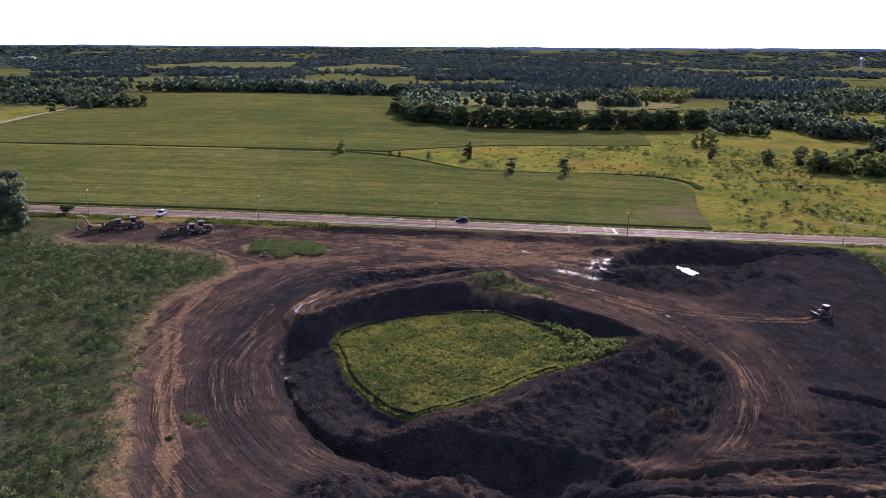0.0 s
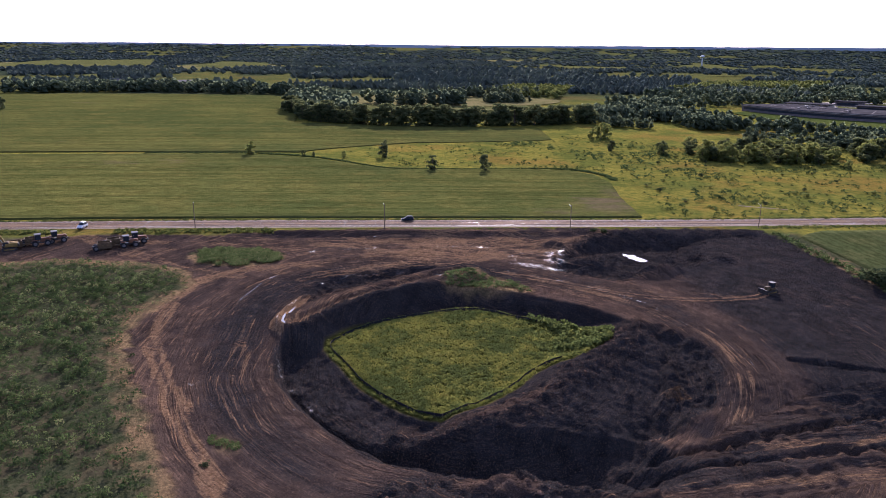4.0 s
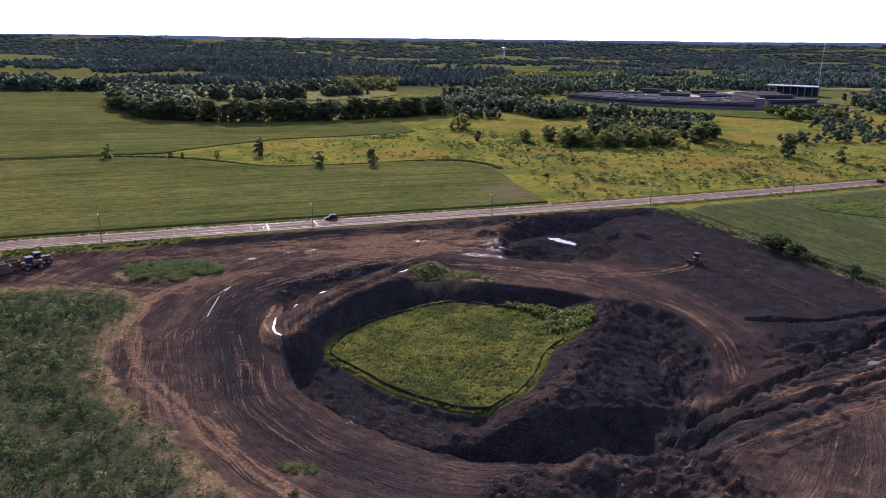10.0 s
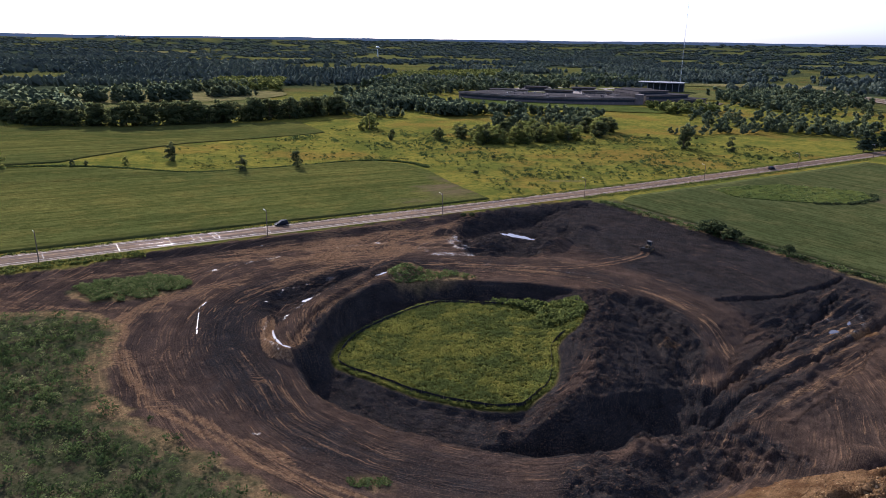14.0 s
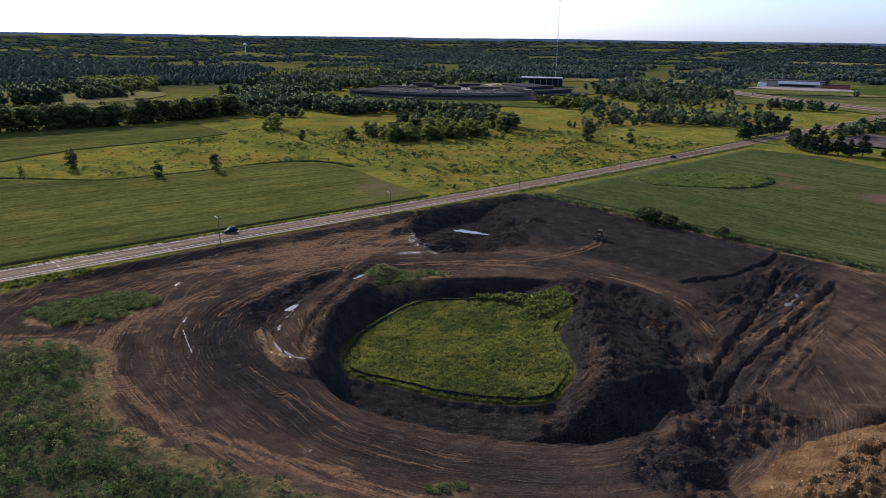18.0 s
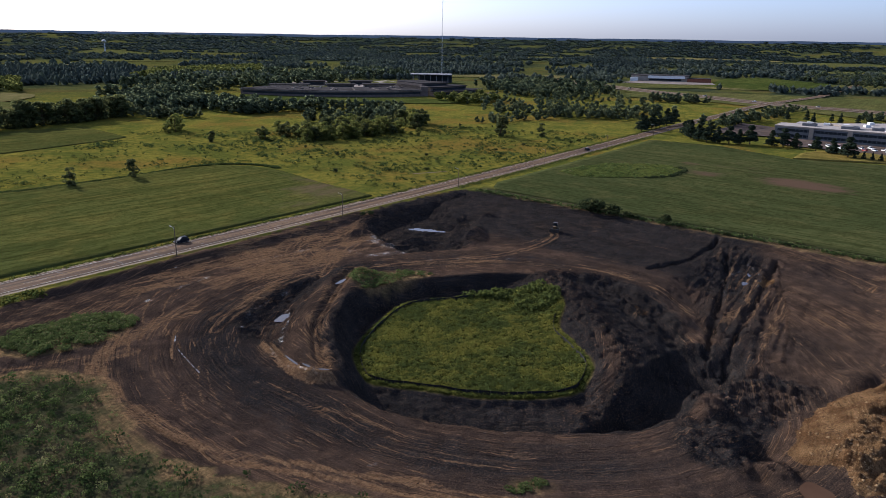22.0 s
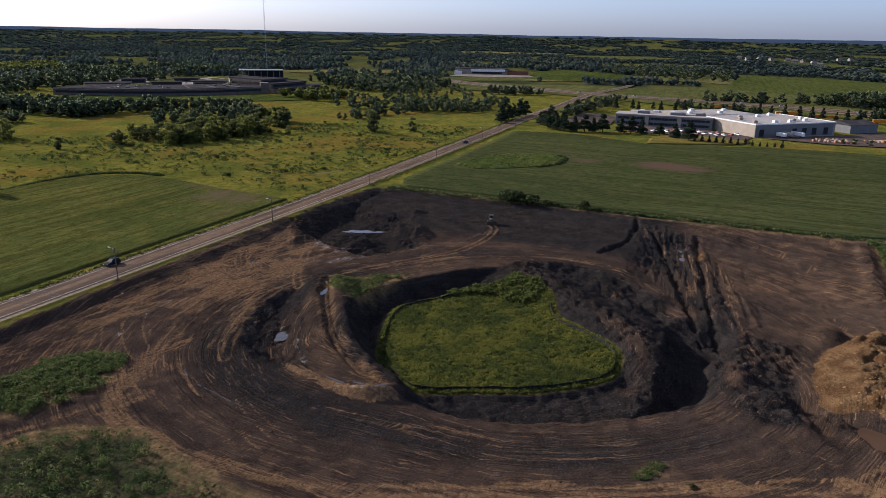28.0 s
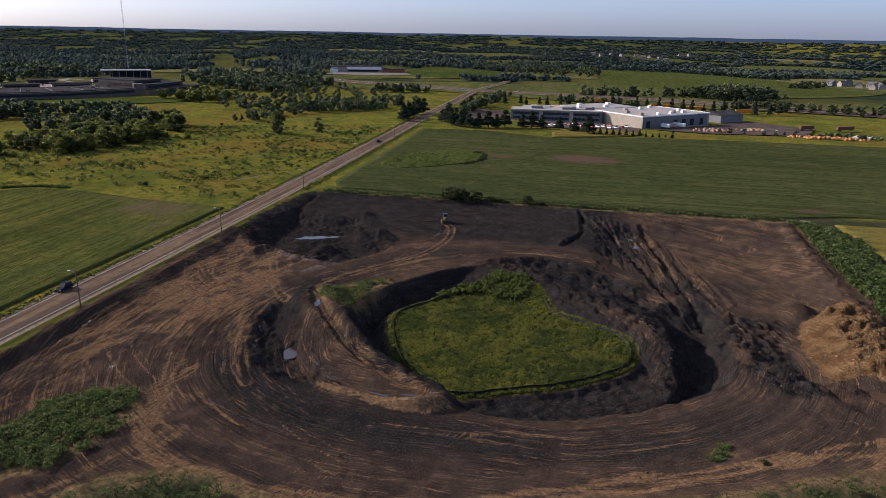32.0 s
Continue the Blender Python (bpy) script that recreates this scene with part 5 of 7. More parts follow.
def crown_lobes(g, kind, h):
    """Lobes of a crown of a tree h high: centres and radii."""
    if kind == "pine":
        n = 34
        t = np.sort(g.uniform(0.12, 1.0, n))
        a = g.uniform(0, 2 * np.pi, n)
        r = h * 0.27 * (1.04 - t) ** 0.8
        cen = np.column_stack([np.cos(a) * r * 0.55, np.sin(a) * r * 0.55, t * h])
        rad = np.column_stack([r * 0.75 + 0.2, r * 0.75 + 0.2, np.full(n, h * 0.06)])
    elif kind == "poplar":
        n = 24
        t = g.uniform(0.1, 0.97, n)
        a = g.uniform(0, 2 * np.pi, n)
        r = h * 0.15 * np.sin(np.pi * np.clip(t, 0.08, 0.92)) ** 0.5
        cen = np.column_stack([np.cos(a) * r, np.sin(a) * r, t * h])
        rad = np.column_stack([np.full(n, h * 0.10), np.full(n, h * 0.10), np.full(n, h * 0.09)])
    elif kind == "bush":
        n = 9
        a, r = g.uniform(0, 2 * np.pi, n), g.uniform(0.1, 0.75, n) * h
        cen = np.column_stack([np.cos(a) * r, np.sin(a) * r, h * g.uniform(0.3, 0.72, n) * (1.1 - 0.5 * r / h)])
        rad = np.column_stack([h * g.uniform(0.25, 0.42, (n, 1)).repeat(2, 1), h * g.uniform(0.22, 0.33, n)])
    else:
        n = 24
        a, t = g.uniform(0, 2 * np.pi, n), g.uniform(0.02, 0.95, n)
        r = h * 0.30 * np.sin(np.pi * np.clip(t * 0.8 + 0.12, 0, 1)) ** 0.7 * g.uniform(0.35, 1.05, n)
        cen = np.column_stack([np.cos(a) * r, np.sin(a) * r, t * h * 0.96])
        rad = h * np.column_stack([g.uniform(0.10, 0.17, (n, 1)).repeat(2, 1), g.uniform(0.08, 0.13, n)])
    return cen, rad


def tree_kind(kind, h, seed, material, label, per=52, leaf=0.046):
    """One tree at the origin, with a trunk, limbs and a crown of leaves; copies take its meshes."""
    g = np.random.default_rng(seed)
    cen, rad = crown_lobes(g, kind, h)
    root = empty("bush" if kind == "bush" else "tree", 0, 0, -4000)
    bm = bmesh.new()
    if kind != "bush":
        bar(bm, (0, 0, -0.3), (0.1, 0.05, h * 0.45), h * 0.022, h * 0.014, 7)
        bar(bm, (0.1, 0.05, h * 0.45), (0, 0.1, h * 0.86), h * 0.014, h * 0.004, 6)
        for c in cen[:: 2 if kind == "tree" else 4]:
            z0 = max(0.15 * h, c[2] * 0.62)
            bar(bm, (0.05, 0.05, z0), tuple(c), h * 0.007, h * 0.002, 5)
        part("trunk", bm, M_BARK, root, "grey-brown trunk with forking limbs")
    else:
        for c in cen:
            bar(bm, (0, 0, -0.1), tuple(c), h * 0.02, h * 0.008, 5)
        part("stems", bm, M_BARK, root)
    cl = leaf_cloud(cen, rad, per, np.full(len(cen), leaf * h), seed + 1, g.uniform(0.1, 0.9, len(cen)), 0.5)
    part("crown", cloud_mesh("crown", cl, material), None, root)
    tagged(root, label, "bush" if kind == "bush" else "tree")
    return root


M_BROAD = leaf_material("broad_tree_leaves", (0.046, 0.060, 0.028), (0.118, 0.128, 0.050), (0.17, 0.15, 0.05), 0.4)
BROAD = [tree_kind("tree", 12.0, 200 + i, M_BROAD, "broad dark green tree in full leaf") for i in range(4)]
LIGHT = [tree_kind("tree", 9.0, 220 + i, M_TREE_LIGHT, "light green young tree in rough meadow") for i in range(2)]
PINES = [tree_kind("pine", 9.0, 230 + i, M_PINE, "dark conifer planted in a row", 40, 0.05) for i in range(2)]
POPLAR = tree_kind("poplar", 20.0, 240, M_TREE, "tall slender poplar beside the road", 70, 0.032)
BUSHES = [tree_kind("bush", 3.0, 250 + i, M_BUSH, "rounded dark green bush on a field border", 46, 0.09) for i in range(2)]
LIGHT_BUSH = tree_kind("bush", 3.0, 255, M_TREE_LIGHT, "light green bush in rough meadow", 46, 0.09)


def plant(proto, base, x, y, h, group="", label="", wide=1.0):
    s = h / base
    o = copy_thing(proto, pose(x, y, ground_z(x, y) - 0.1, 0, 0, rng.uniform(0, 360)))
    o.scale = (s * wide, s * wide, s)
    if group:
        o["group"] = group
    if label:
        o["label"] = label
    return o


# trees standing singly along the ditch and in the meadow
for x, y, h, pr, b in ((-98.5, 419, 8.5, LIGHT[0], 9), (-68, 414, 4.0, BROAD[0], 12), (-62, 412, 3.5, BROAD[1], 12), (-44, 409, 4.5, LIGHT[1], 9), (-21, 414, 10.5, BROAD[1], 12), (4, 371, 8.5, BROAD[2], 12),
                       (32.5, 371, 9.0, BROAD[3], 12), (284, 329, 15.0, BROAD[0], 12), (304, 307, 10.0, BROAD[2], 12), (129, 446, 7.0, BROAD[3], 12), (141, 504, 13.0, LIGHT[0], 9), (147, 508, 11.0, LIGHT[1], 9),
                       (133, 500, 9.0, LIGHT[0], 9), (127.9, 446, 5.0, BROAD[1], 12), (290, 333, 10.0, BROAD[1], 12), (244, 372, 6.0, LIGHT[1], 9)):
    plant(pr, b, x, y, h, "trees of the meadow")
for x, y, h in ((-176, 231, 21), (-181, 234, 19), (-172.5, 228, 15), (-187, 229, 20), (-179, 226, 12)):
    plant(POPLAR, 20, x, y, h, "poplars by the road", wide=1.25)
plant(BUSHES[0], 3, -168, 250, 4.0)
plant(BUSHES[1], 3, -171, 226, 5.0, wide=0.9)
for x, y, h, w in ((122, 186, 4.8, 1.7), (122.5, 181, 5.2, 1.6), (122, 175, 4.4, 1.7), (121.5, 168, 2.6, 1.5), (121.5, 163, 2.0, 1.2), (121.5, 152, 4.2, 1.0), (121.8, 146, 1.6, 1.6), (121.4, 130, 1.4, 1.8),
                   (121.6, 110, 1.3, 1.8), (54, 246.5, 1.6, 1.4), (58, 246.3, 1.8, 1.3), (121, 84, 1.5, 1.5), (-57, 104, 0.8, 1.6)):
    plant(BUSHES[int(x + y) % 2], 3, x, y, h, "bushes round the digging", wide=w)

# the wood's edge beyond the crop, and the copse in the meadow
g = np.random.default_rng(77)
edge = spline([(-74, 600), (-50, 588), (-15, 572), (20, 576), (48, 574), (80, 585), (112, 592), (140, 600), (170, 610)], False, 12)
for i in range(64):
    c = edge[int(len(edge) * i / 64)]
    plant(BROAD[i % 4], 12, c[0] + g.normal(0, 2), c[1] + abs(g.normal(0, 5)) + 3, g.uniform(11, 19), "trees at the wood's edge", wide=1.4)
for i in range(26):
    plant(BROAD[i % 4], 12, -82 - i * 1.1 + g.normal(0, 4), 612 + i * 5, g.uniform(11, 16), "trees at the wood's edge", wide=1.3)
copse = scatter([(150, 440), (168, 402), (240, 385), (300, 402), (308, 418), (230, 436), (175, 452)], 95, 83)
for i, c in enumerate(copse):
    plant((BROAD[i % 4] if i % 2 else LIGHT[i // 2 % 2]), 12 if i % 2 else 9, c[0], c[1], g.uniform(6, 12.5), "trees of the copse", wide=1.3)
for x, y in ((-424, 693), (-379, 700), (-386, 696), (-372, 703), (-416, 690), (-440, 700), (-400, 708), (-410, 668), (-430, 640)):
    plant(BROAD[int(-x) % 4], 12, x, y, g.uniform(8, 14), "trees by the farm track")
for i, (x, y) in enumerate(((395, 236), (388, 231), (381, 227), (373, 224), (368, 217), (364, 210), (366, 203), (368, 196), (371, 190), (375, 184), (380, 171), (382, 164), (380, 156), (377, 143), (368, 132), (359, 122),
                            (400, 268), (408, 266), (416, 268), (425, 266), (436, 264), (448, 262), (402, 226), (408, 220), (386, 266))):
    plant(PINES[i % 2], 9, x, y, g.uniform(9, 13.5), "conifers before the warehouse", wide=1.55)
for i in range(13):
    plant(PINES[i % 2], 9, 358 + g.normal(0, 0.6), 118 - i * 4.6, g.uniform(3.2, 5.5), "small conifers along the car park")
for i in range(26):
    plant(PINES[i % 2], 9, 592 + g.normal(0, 5), 200 - i * 11 + g.normal(0, 3), g.uniform(8, 13), "conifers behind the warehouse")
for i in range(46):
    x, y = g.uniform(95, 335), g.uniform(275, 420)
    if not (y > 380 and x < 120):
        plant(LIGHT_BUSH if i % 2 else BUSHES[i % 2], 3, x, y, g.uniform(1.2, 2.6), "bushes of the meadow")

# the woods of the country round about
BELTS = (([(-104, 716), (-90, 634), (-66, 602), (-42, 606), (-48, 700), (-62, 800), (-112, 880), (-118, 800)], 230, 15), ([(-480, 928), (-300, 962), (-140, 906), (-128, 965), (-300, 1025), (-480, 1000)], 330, 13),
         ([(-1200, 800), (-640, 880), (-500, 905), (-500, 1000), (-640, 1080), (-1200, 1150)], 420, 14), ([(-560, 720), (-470, 715), (-500, 900), (-640, 870)], 130, 11),
         
         )
BELTS_EAST = (
         ([(160, 612), (206, 642), (240, 606), (242, 556), (322, 535), (330, 555), (296, 600), (284, 690), (250, 735), (175, 690)], 400, 10), ([(322, 535), (372, 492), (384, 502), (332, 552)], 36, 8), ([(250, 730), (300, 720), (350, 770), (330, 830), (240, 810)], 110, 11),
         ([(560, 470), (700, 420), (860, 500), (900, 640), (700, 640)], 220, 11),
         ([(370, 780), (560, 800), (860, 860), (900, 1000), (500, 1050), (330, 930)], 520, 12), 
         
         )
OPEN_TREES = (([(-50, 778), (60, 770), (80, 795), (-20, 815)], 60, 14),
                                       ([(65, 895), (195, 935), (200, 965), (60, 930)], 70, 12),
                                       ([(110, 825), (170, 838), (165, 860), (105, 850)], 40, 10),
                                       ([(420, 385), (520, 340), (640, 345), (670, 430), (600, 500), (480, 510), (420, 450)], 85, 9),
                                       ([(430, 330), (520, 300), (530, 318), (440, 352)], 34, 8),
                                       ([(330, 372), (400, 352), (408, 366), (340, 390)], 22, 7),
                                       ([(407, 428), (399, 388), (422, 331), (445, 297), (505, 277), (514, 290), (446, 346), (425, 424)], 60, 9), ([(235, 482), (290, 425), (332, 452), (330, 474), (270, 500)], 70, 9),
                                       ([(-442, 678), (-378, 696), (-370, 718), (-440, 720)], 30, 11), ([(-500, 730), (-450, 722), (-440, 770), (-500, 790)], 40, 12), ([(164, 604), (176, 574), (206, 566), (212, 584), (186, 612)], 30, 8),
                                       ([(600, 440), (690, 500), (880, 610), (860, 640), (660, 540), (580, 470)], 110, 10), ([(1050, 260), (1140, 340), (1150, 332), (1058, 252)], 24, 6),
                                       ([(640, 330), (680, 300), (690, 330), (650, 370)], 30, 9),
                                       )
OPEN_TREES_EAST = (
                                       ([(620, 10), (650, -60), (640, -220), (600, -220)], 60, 9),
                                       ([(700, -60), (760, 0), (830, -60), (760, -120)], 60, 15),
                                       ([(610, 60), (640, 60), (660, 160), (630, 160)], 30, 7), ([(715, 120), (740, 120), (800, -30), (830, -130), (800, -140), (760, -50)], 70, 11),
                                       ([(1290, 262), (1200, 95), (1230, 80), (1560, 75), (1640, 350), (1350, 340)], 170, 13), ([(440, 234), (470, 226), (640, 206), (705, 200), (705, 214), (600, 224), (450, 242)], 60, 8),
                                       ([(1080, -250), (1180, -310), (1200, -290), (1100, -220)], 40, 10),
                                       ([(400, -120), (418, -120), (430, 20), (412, 20)], 40, 4))
cens, rads, sizes, tints = [], [], [], []
for i, (outline, n, h) in enumerate(OPEN_TREES + OPEN_TREES_EAST):
    for x, y in scatter(outline, n, 340 + i):
        hh = h * g.uniform(0.65, 1.35)
        z, tt = ground_z(x, y), g.uniform(0.05, 0.95)
        for k_ in range(6):
            up = (k_ + 0.6) / 6
            w = hh * g.uniform(0.24, 0.38) * (1.15 - 0.5 * up)
            cens.append((x + g.normal(0, hh * 0.15), y + g.normal(0, hh * 0.15), z + hh * (0.14 + 0.74 * up)))
            rads.append((w, w, hh * 0.19))
            sizes.append(hh * 0.055)
            tints.append(tt + g.normal(0, 0.15))
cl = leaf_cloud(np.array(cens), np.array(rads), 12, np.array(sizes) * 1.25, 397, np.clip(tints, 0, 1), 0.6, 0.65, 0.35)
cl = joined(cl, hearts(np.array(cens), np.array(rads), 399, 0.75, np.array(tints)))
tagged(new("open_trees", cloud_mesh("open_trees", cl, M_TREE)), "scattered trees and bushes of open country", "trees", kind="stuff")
cens, rads, sizes, tints = [], [], [], []
for i, (outline, n, h) in enumerate(BELTS + BELTS_EAST):
    c = scatter(outline, n, 300 + i)
    for x, y in c:
        hh = h * g.uniform(0.6, 1.3)
        z = float(base_z(x, y))
        tt = g.uniform(0.05, 0.8)
        for k_ in range(4):
            w = hh * g.uniform(0.26, 0.42)
            cens.append((x + g.normal(0, hh * 0.16), y + g.normal(0, hh * 0.16), z + hh * (0.24 + 0.18 * k_)))
            rads.append((w, w, hh * 0.24))
            sizes.append(hh * 0.085)
            tints.append(tt + g.normal(0, 0.1))
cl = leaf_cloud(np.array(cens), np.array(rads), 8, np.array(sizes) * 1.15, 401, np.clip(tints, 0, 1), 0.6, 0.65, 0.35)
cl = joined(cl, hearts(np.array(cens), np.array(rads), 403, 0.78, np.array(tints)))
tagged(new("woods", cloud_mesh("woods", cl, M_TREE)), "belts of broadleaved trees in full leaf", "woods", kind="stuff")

# young plantations of a lighter green
cens, rads, sizes, tints = [], [], [], []
for i, (outline, n) in enumerate((([(133, 944), (213, 898), (296, 1100), (200, 1130)], 300), ([(421, 1045), (694, 1089), (836, 1260), (572, 1230)], 620), ([(455, 470), (520, 470), (540, 520), (470, 530)], 60))):
    for x, y in scatter(outline, n, 360 + i):
        hh, z = g.uniform(8, 12), float(base_z(x, y))
        for k_ in range(2):
            w = hh * g.uniform(0.35, 0.5)
            cens.append((x + g.normal(0, 1.5), y + g.normal(0, 1.5), z + hh * (0.4 + 0.25 * k_)))
            rads.append((w, w, hh * 0.3))
            sizes.append(hh * 0.09)
            tints.append(g.uniform(0.3, 0.8))
cl = joined(leaf_cloud(np.array(cens), np.array(rads), 14, np.array(sizes), 431, np.array(tints), 0.4, 0.65, 0.3), hearts(np.array(cens), np.array(rads), 433, 0.8, np.array(tints)))
tagged(new("young_woods", cloud_mesh("young_woods", cl, M_TREE_LIGHT)), "young plantation in light green leaf", "woods", kind="stuff")

# clearings among the far woods: x, y, half length, half depth, turn in degrees
CLEAR = ((-975, 1895, 90, 60, 10), (-830, 2330, 230, 90, -8), (-420, 2050, 140, 190, 5), (-130, 1040, 40, 40, 0), (60, 860, 150, 90, 20), (130, 1160, 60, 40, 0), (190, 1940, 110, 60, 0),
         (200, 1050, 90, 50, 30))
CLEAR_EAST = ((1080, 2100, 110, 50, -10), (1640, 1150, 130, 50, -30), (1100, 360, 120, 60, -40), (1270, 200, 140, 90, -60), (980, -60, 330, 170, -70), (760, 130, 120, 330, -10),
         (1900, 250, 180, 80, -60), (1350, -390, 110, 90, -60), (820, 330, 150, 70, -30), (1000, 480, 110, 70, -40), (640, 700, 190, 110, -10), (-2000, 2850, 120, 80, 0), (1260, -90, 240, 130, -75), (1180, 320, 150, 80, -50), (1480, 60, 160, 70, -65), (1050, 760, 140, 60, -40))
FAR_FIELDS = ([(1060, 430), (1050, 352), (1040, 262), (1330, 275), (1435, 417), (1343, 467)], [(1031, 95), (940, -25), (880, -171), (1000, -320), (1363, -257), (1552, -109), (1563, 68)],
              [(-1080, 1990), (-1150, 2650), (-850, 2900), (-590, 1960), (-700, 1900)], [(-490, 1972), (-545, 2632), (-352, 2425), (-289, 1868)], [(-240, 1000), (-190, 1188), (-128, 1044), (-151, 974)],
              [(1041, 2185), (1071, 2494), (1281, 2734), (1191, 2113)], [(1030, 600), (1040, 470), (1140, 400), (1190, 480), (1160, 600)], [(690, -60), (760, 60), (860, 150), (900, 60), (860, -60), (800, -180)])
HOUSE_GAPS = ((1200, -350, 85), (1130, -330, 60), (2650, -40, 110), (2500, -150, 110), (2300, -140, 120), (2880, -300, 110), (1120, 500, 110), (-360, 1130, 90))
more = []
for i in range(30):
    r_, t_ = 1050 * math.exp(g.random() * math.log(2.9)), g.uniform(radians(-30), radians(126))
    more.append((r_ * math.cos(t_), 150 + r_ * math.sin(t_), r_ * g.uniform(0.03, 0.09), r_ * g.uniform(0.025, 0.07), math.degrees(t_) - 90 + g.normal(0, 12)))
CLEAR = CLEAR + CLEAR_EAST + tuple(more)
th = g.uniform(radians(-32), radians(128), 27000)
rr = 900 * np.exp(g.random(27000) * math.log(4850 / 900))
fx, fy = rr * np.cos(th), 150 + rr * np.sin(th)
far = np.hypot(fx, fy - 150)
keep = openness(fx, fy) < 0.60
for outline in FAR_FIELDS:
    keep &= ~inside(fx, fy, np.array(outline, float))
for x, y, r_ in HOUSE_GAPS:
    keep &= np.hypot(fx - x, fy - y) > r_
for outline in ([(133, 944), (213, 898), (296, 1100), (200, 1130)], [(421, 1045), (694, 1089), (836, 1260), (572, 1230)]):
    keep &= ~inside(fx, fy, np.array(outline, float))
keep &= ~((fx > 400) & (fy < 700) & (fx < 1000)) & ~((fy < 960) & (fx > -480) & (fx < 420))
for x, y, a, b, turn in CLEAR:
    c, s = math.cos(radians(turn)), math.sin(radians(turn))
    keep &= np.hypot(((fx - x) * c + (fy - y) * s) / a, (-(fx - x) * s + (fy - y) * c) / b) > 1.0
fx, fy, far = fx[keep], fy[keep], far[keep]
wide = np.clip(far * 0.0046, 5.0, 22) * g.uniform(0.7, 1.4, len(fx))
tall = g.uniform(7, 13, len(fx)) - 2.5 * smooth(1500, 2500, far)
far_c, far_r = np.column_stack([fx, fy, base_z(fx, fy) + tall * 0.4]), np.column_stack([wide, wide, tall * 0.6])
far_t = np.clip(fbm(fx / 220, fy / 220, 141) * 2.2 - 0.6 + g.normal(0, 0.2, len(fx)), 0, 1)
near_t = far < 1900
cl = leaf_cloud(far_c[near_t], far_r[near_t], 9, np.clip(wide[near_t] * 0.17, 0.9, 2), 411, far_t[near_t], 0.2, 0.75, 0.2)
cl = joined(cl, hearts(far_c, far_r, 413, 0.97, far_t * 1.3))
tagged(new("far_woods", cloud_mesh("far_woods", cl, M_FARTREE_HAZED, True)), "woodland reaching to the horizon", "woods", kind="stuff")
for x, y, a, b, turn in CLEAR:
    n = 24
    t = np.arange(n) * 2 * np.pi / n
    wob = 1 + 0.12 * np.sin(2 * t + x)
    c, s = math.cos(radians(turn)), math.sin(radians(turn))
    R = np.array([0.0, 0.4, 0.75, 1.0])
    u, v = (R[:, None] * np.cos(t) * a * wob), (R[:, None] * np.sin(t) * b * wob)
    X, Y = x + u * c - v * s, y + u * s + v * c
    ids = np.arange(4 * n).reshape(4, n)
    q = np.stack([ids[:-1], np.roll(ids[:-1], -1, 1), np.roll(ids[1:], -1, 1), ids[1:]], -1).reshape(-1, 4)
    me = mesh_of("far_field", np.stack([X, Y, ground_zs(X, Y) + 0.8], -1).reshape(-1, 3), q, [M_FARFIELD], True)
    me.attributes.new("bare", "FLOAT", "POINT").data.foreach_set("value", np.full(4 * n, 0.25 if int(x) % 3 else 0.75, np.float32))
    tagged(new("far_field", me), "pale green pasture among distant woods", "field", kind="structure")
for i, outline in enumerate(FAR_FIELDS[:6]):
    p = np.array(outline, float)
    c, R = p.mean(0), np.array([0.0, 0.25, 0.5, 0.75, 1.0])
    p = np.vstack([p + (np.roll(p, -1, 0) - p) * t for t in (0, 0.25, 0.5, 0.75)]).reshape(4, -1, 2).transpose(1, 0, 2).reshape(-1, 2)
    X, Y = c[0] + R[:, None] * (p[:, 0] - c[0]), c[1] + R[:, None] * (p[:, 1] - c[1])
    m = len(p)
    ids = np.arange(5 * m).reshape(5, m)
    q = np.stack([ids[:-1], np.roll(ids[:-1], -1, 1), np.roll(ids[1:], -1, 1), ids[1:]], -1).reshape(-1, 4)
    me = mesh_of("far_field", np.stack([X, Y, ground_zs(X, Y) + 0.9], -1).reshape(-1, 3), q, [M_ROUGH if i in (0, 1) else M_FARFIELD], True)
    me.attributes.new("bare", "FLOAT", "POINT").data.foreach_set("value", np.full(5 * m, 0.45 if i == 1 else 0.1, np.float32))
    tagged(new("far_field", me), "wide green field between distant woods", "field", kind="structure")
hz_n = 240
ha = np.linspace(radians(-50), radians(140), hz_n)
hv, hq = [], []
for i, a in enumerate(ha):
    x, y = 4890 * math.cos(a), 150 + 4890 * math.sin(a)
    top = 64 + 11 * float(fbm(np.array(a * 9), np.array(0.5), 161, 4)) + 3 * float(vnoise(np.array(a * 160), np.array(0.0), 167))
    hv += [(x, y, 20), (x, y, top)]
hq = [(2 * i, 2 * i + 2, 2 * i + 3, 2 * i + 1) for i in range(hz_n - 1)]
# haze over the hills is painted: dark blue base with a faint blue glow
M_HAZY_HILLS = plain("hazy_glowing_distance", (0.02, 0.03, 0.045), 1.0, 0, 0.2, 0.004, 0.0)
hp = M_HAZY_HILLS.node_tree.nodes["Principled BSDF"]
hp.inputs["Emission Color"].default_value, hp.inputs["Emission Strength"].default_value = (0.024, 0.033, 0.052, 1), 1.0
tagged(new("backdrop", mesh_of("backdrop", hv, hq, [M_HAZY_HILLS])), "wooded hills along the horizon in painted blue haze", "hills", kind="structure")
field_between("far_field", np.linspace(625, 905, 40), ((625, -80), (905, -80)), ((625, 150), (760, 185), (905, 60)), M_FARFIELD, "pale green pasture behind the wood", 0.5, 40, ((60, 740, 120, 18, 0.8),))
for o in (*BROAD, *LIGHT, *PINES, POPLAR, *BUSHES, LIGHT_BUSH):
    for c in (*o.children_recursive, o):
        bpy.data.objects.remove(c)

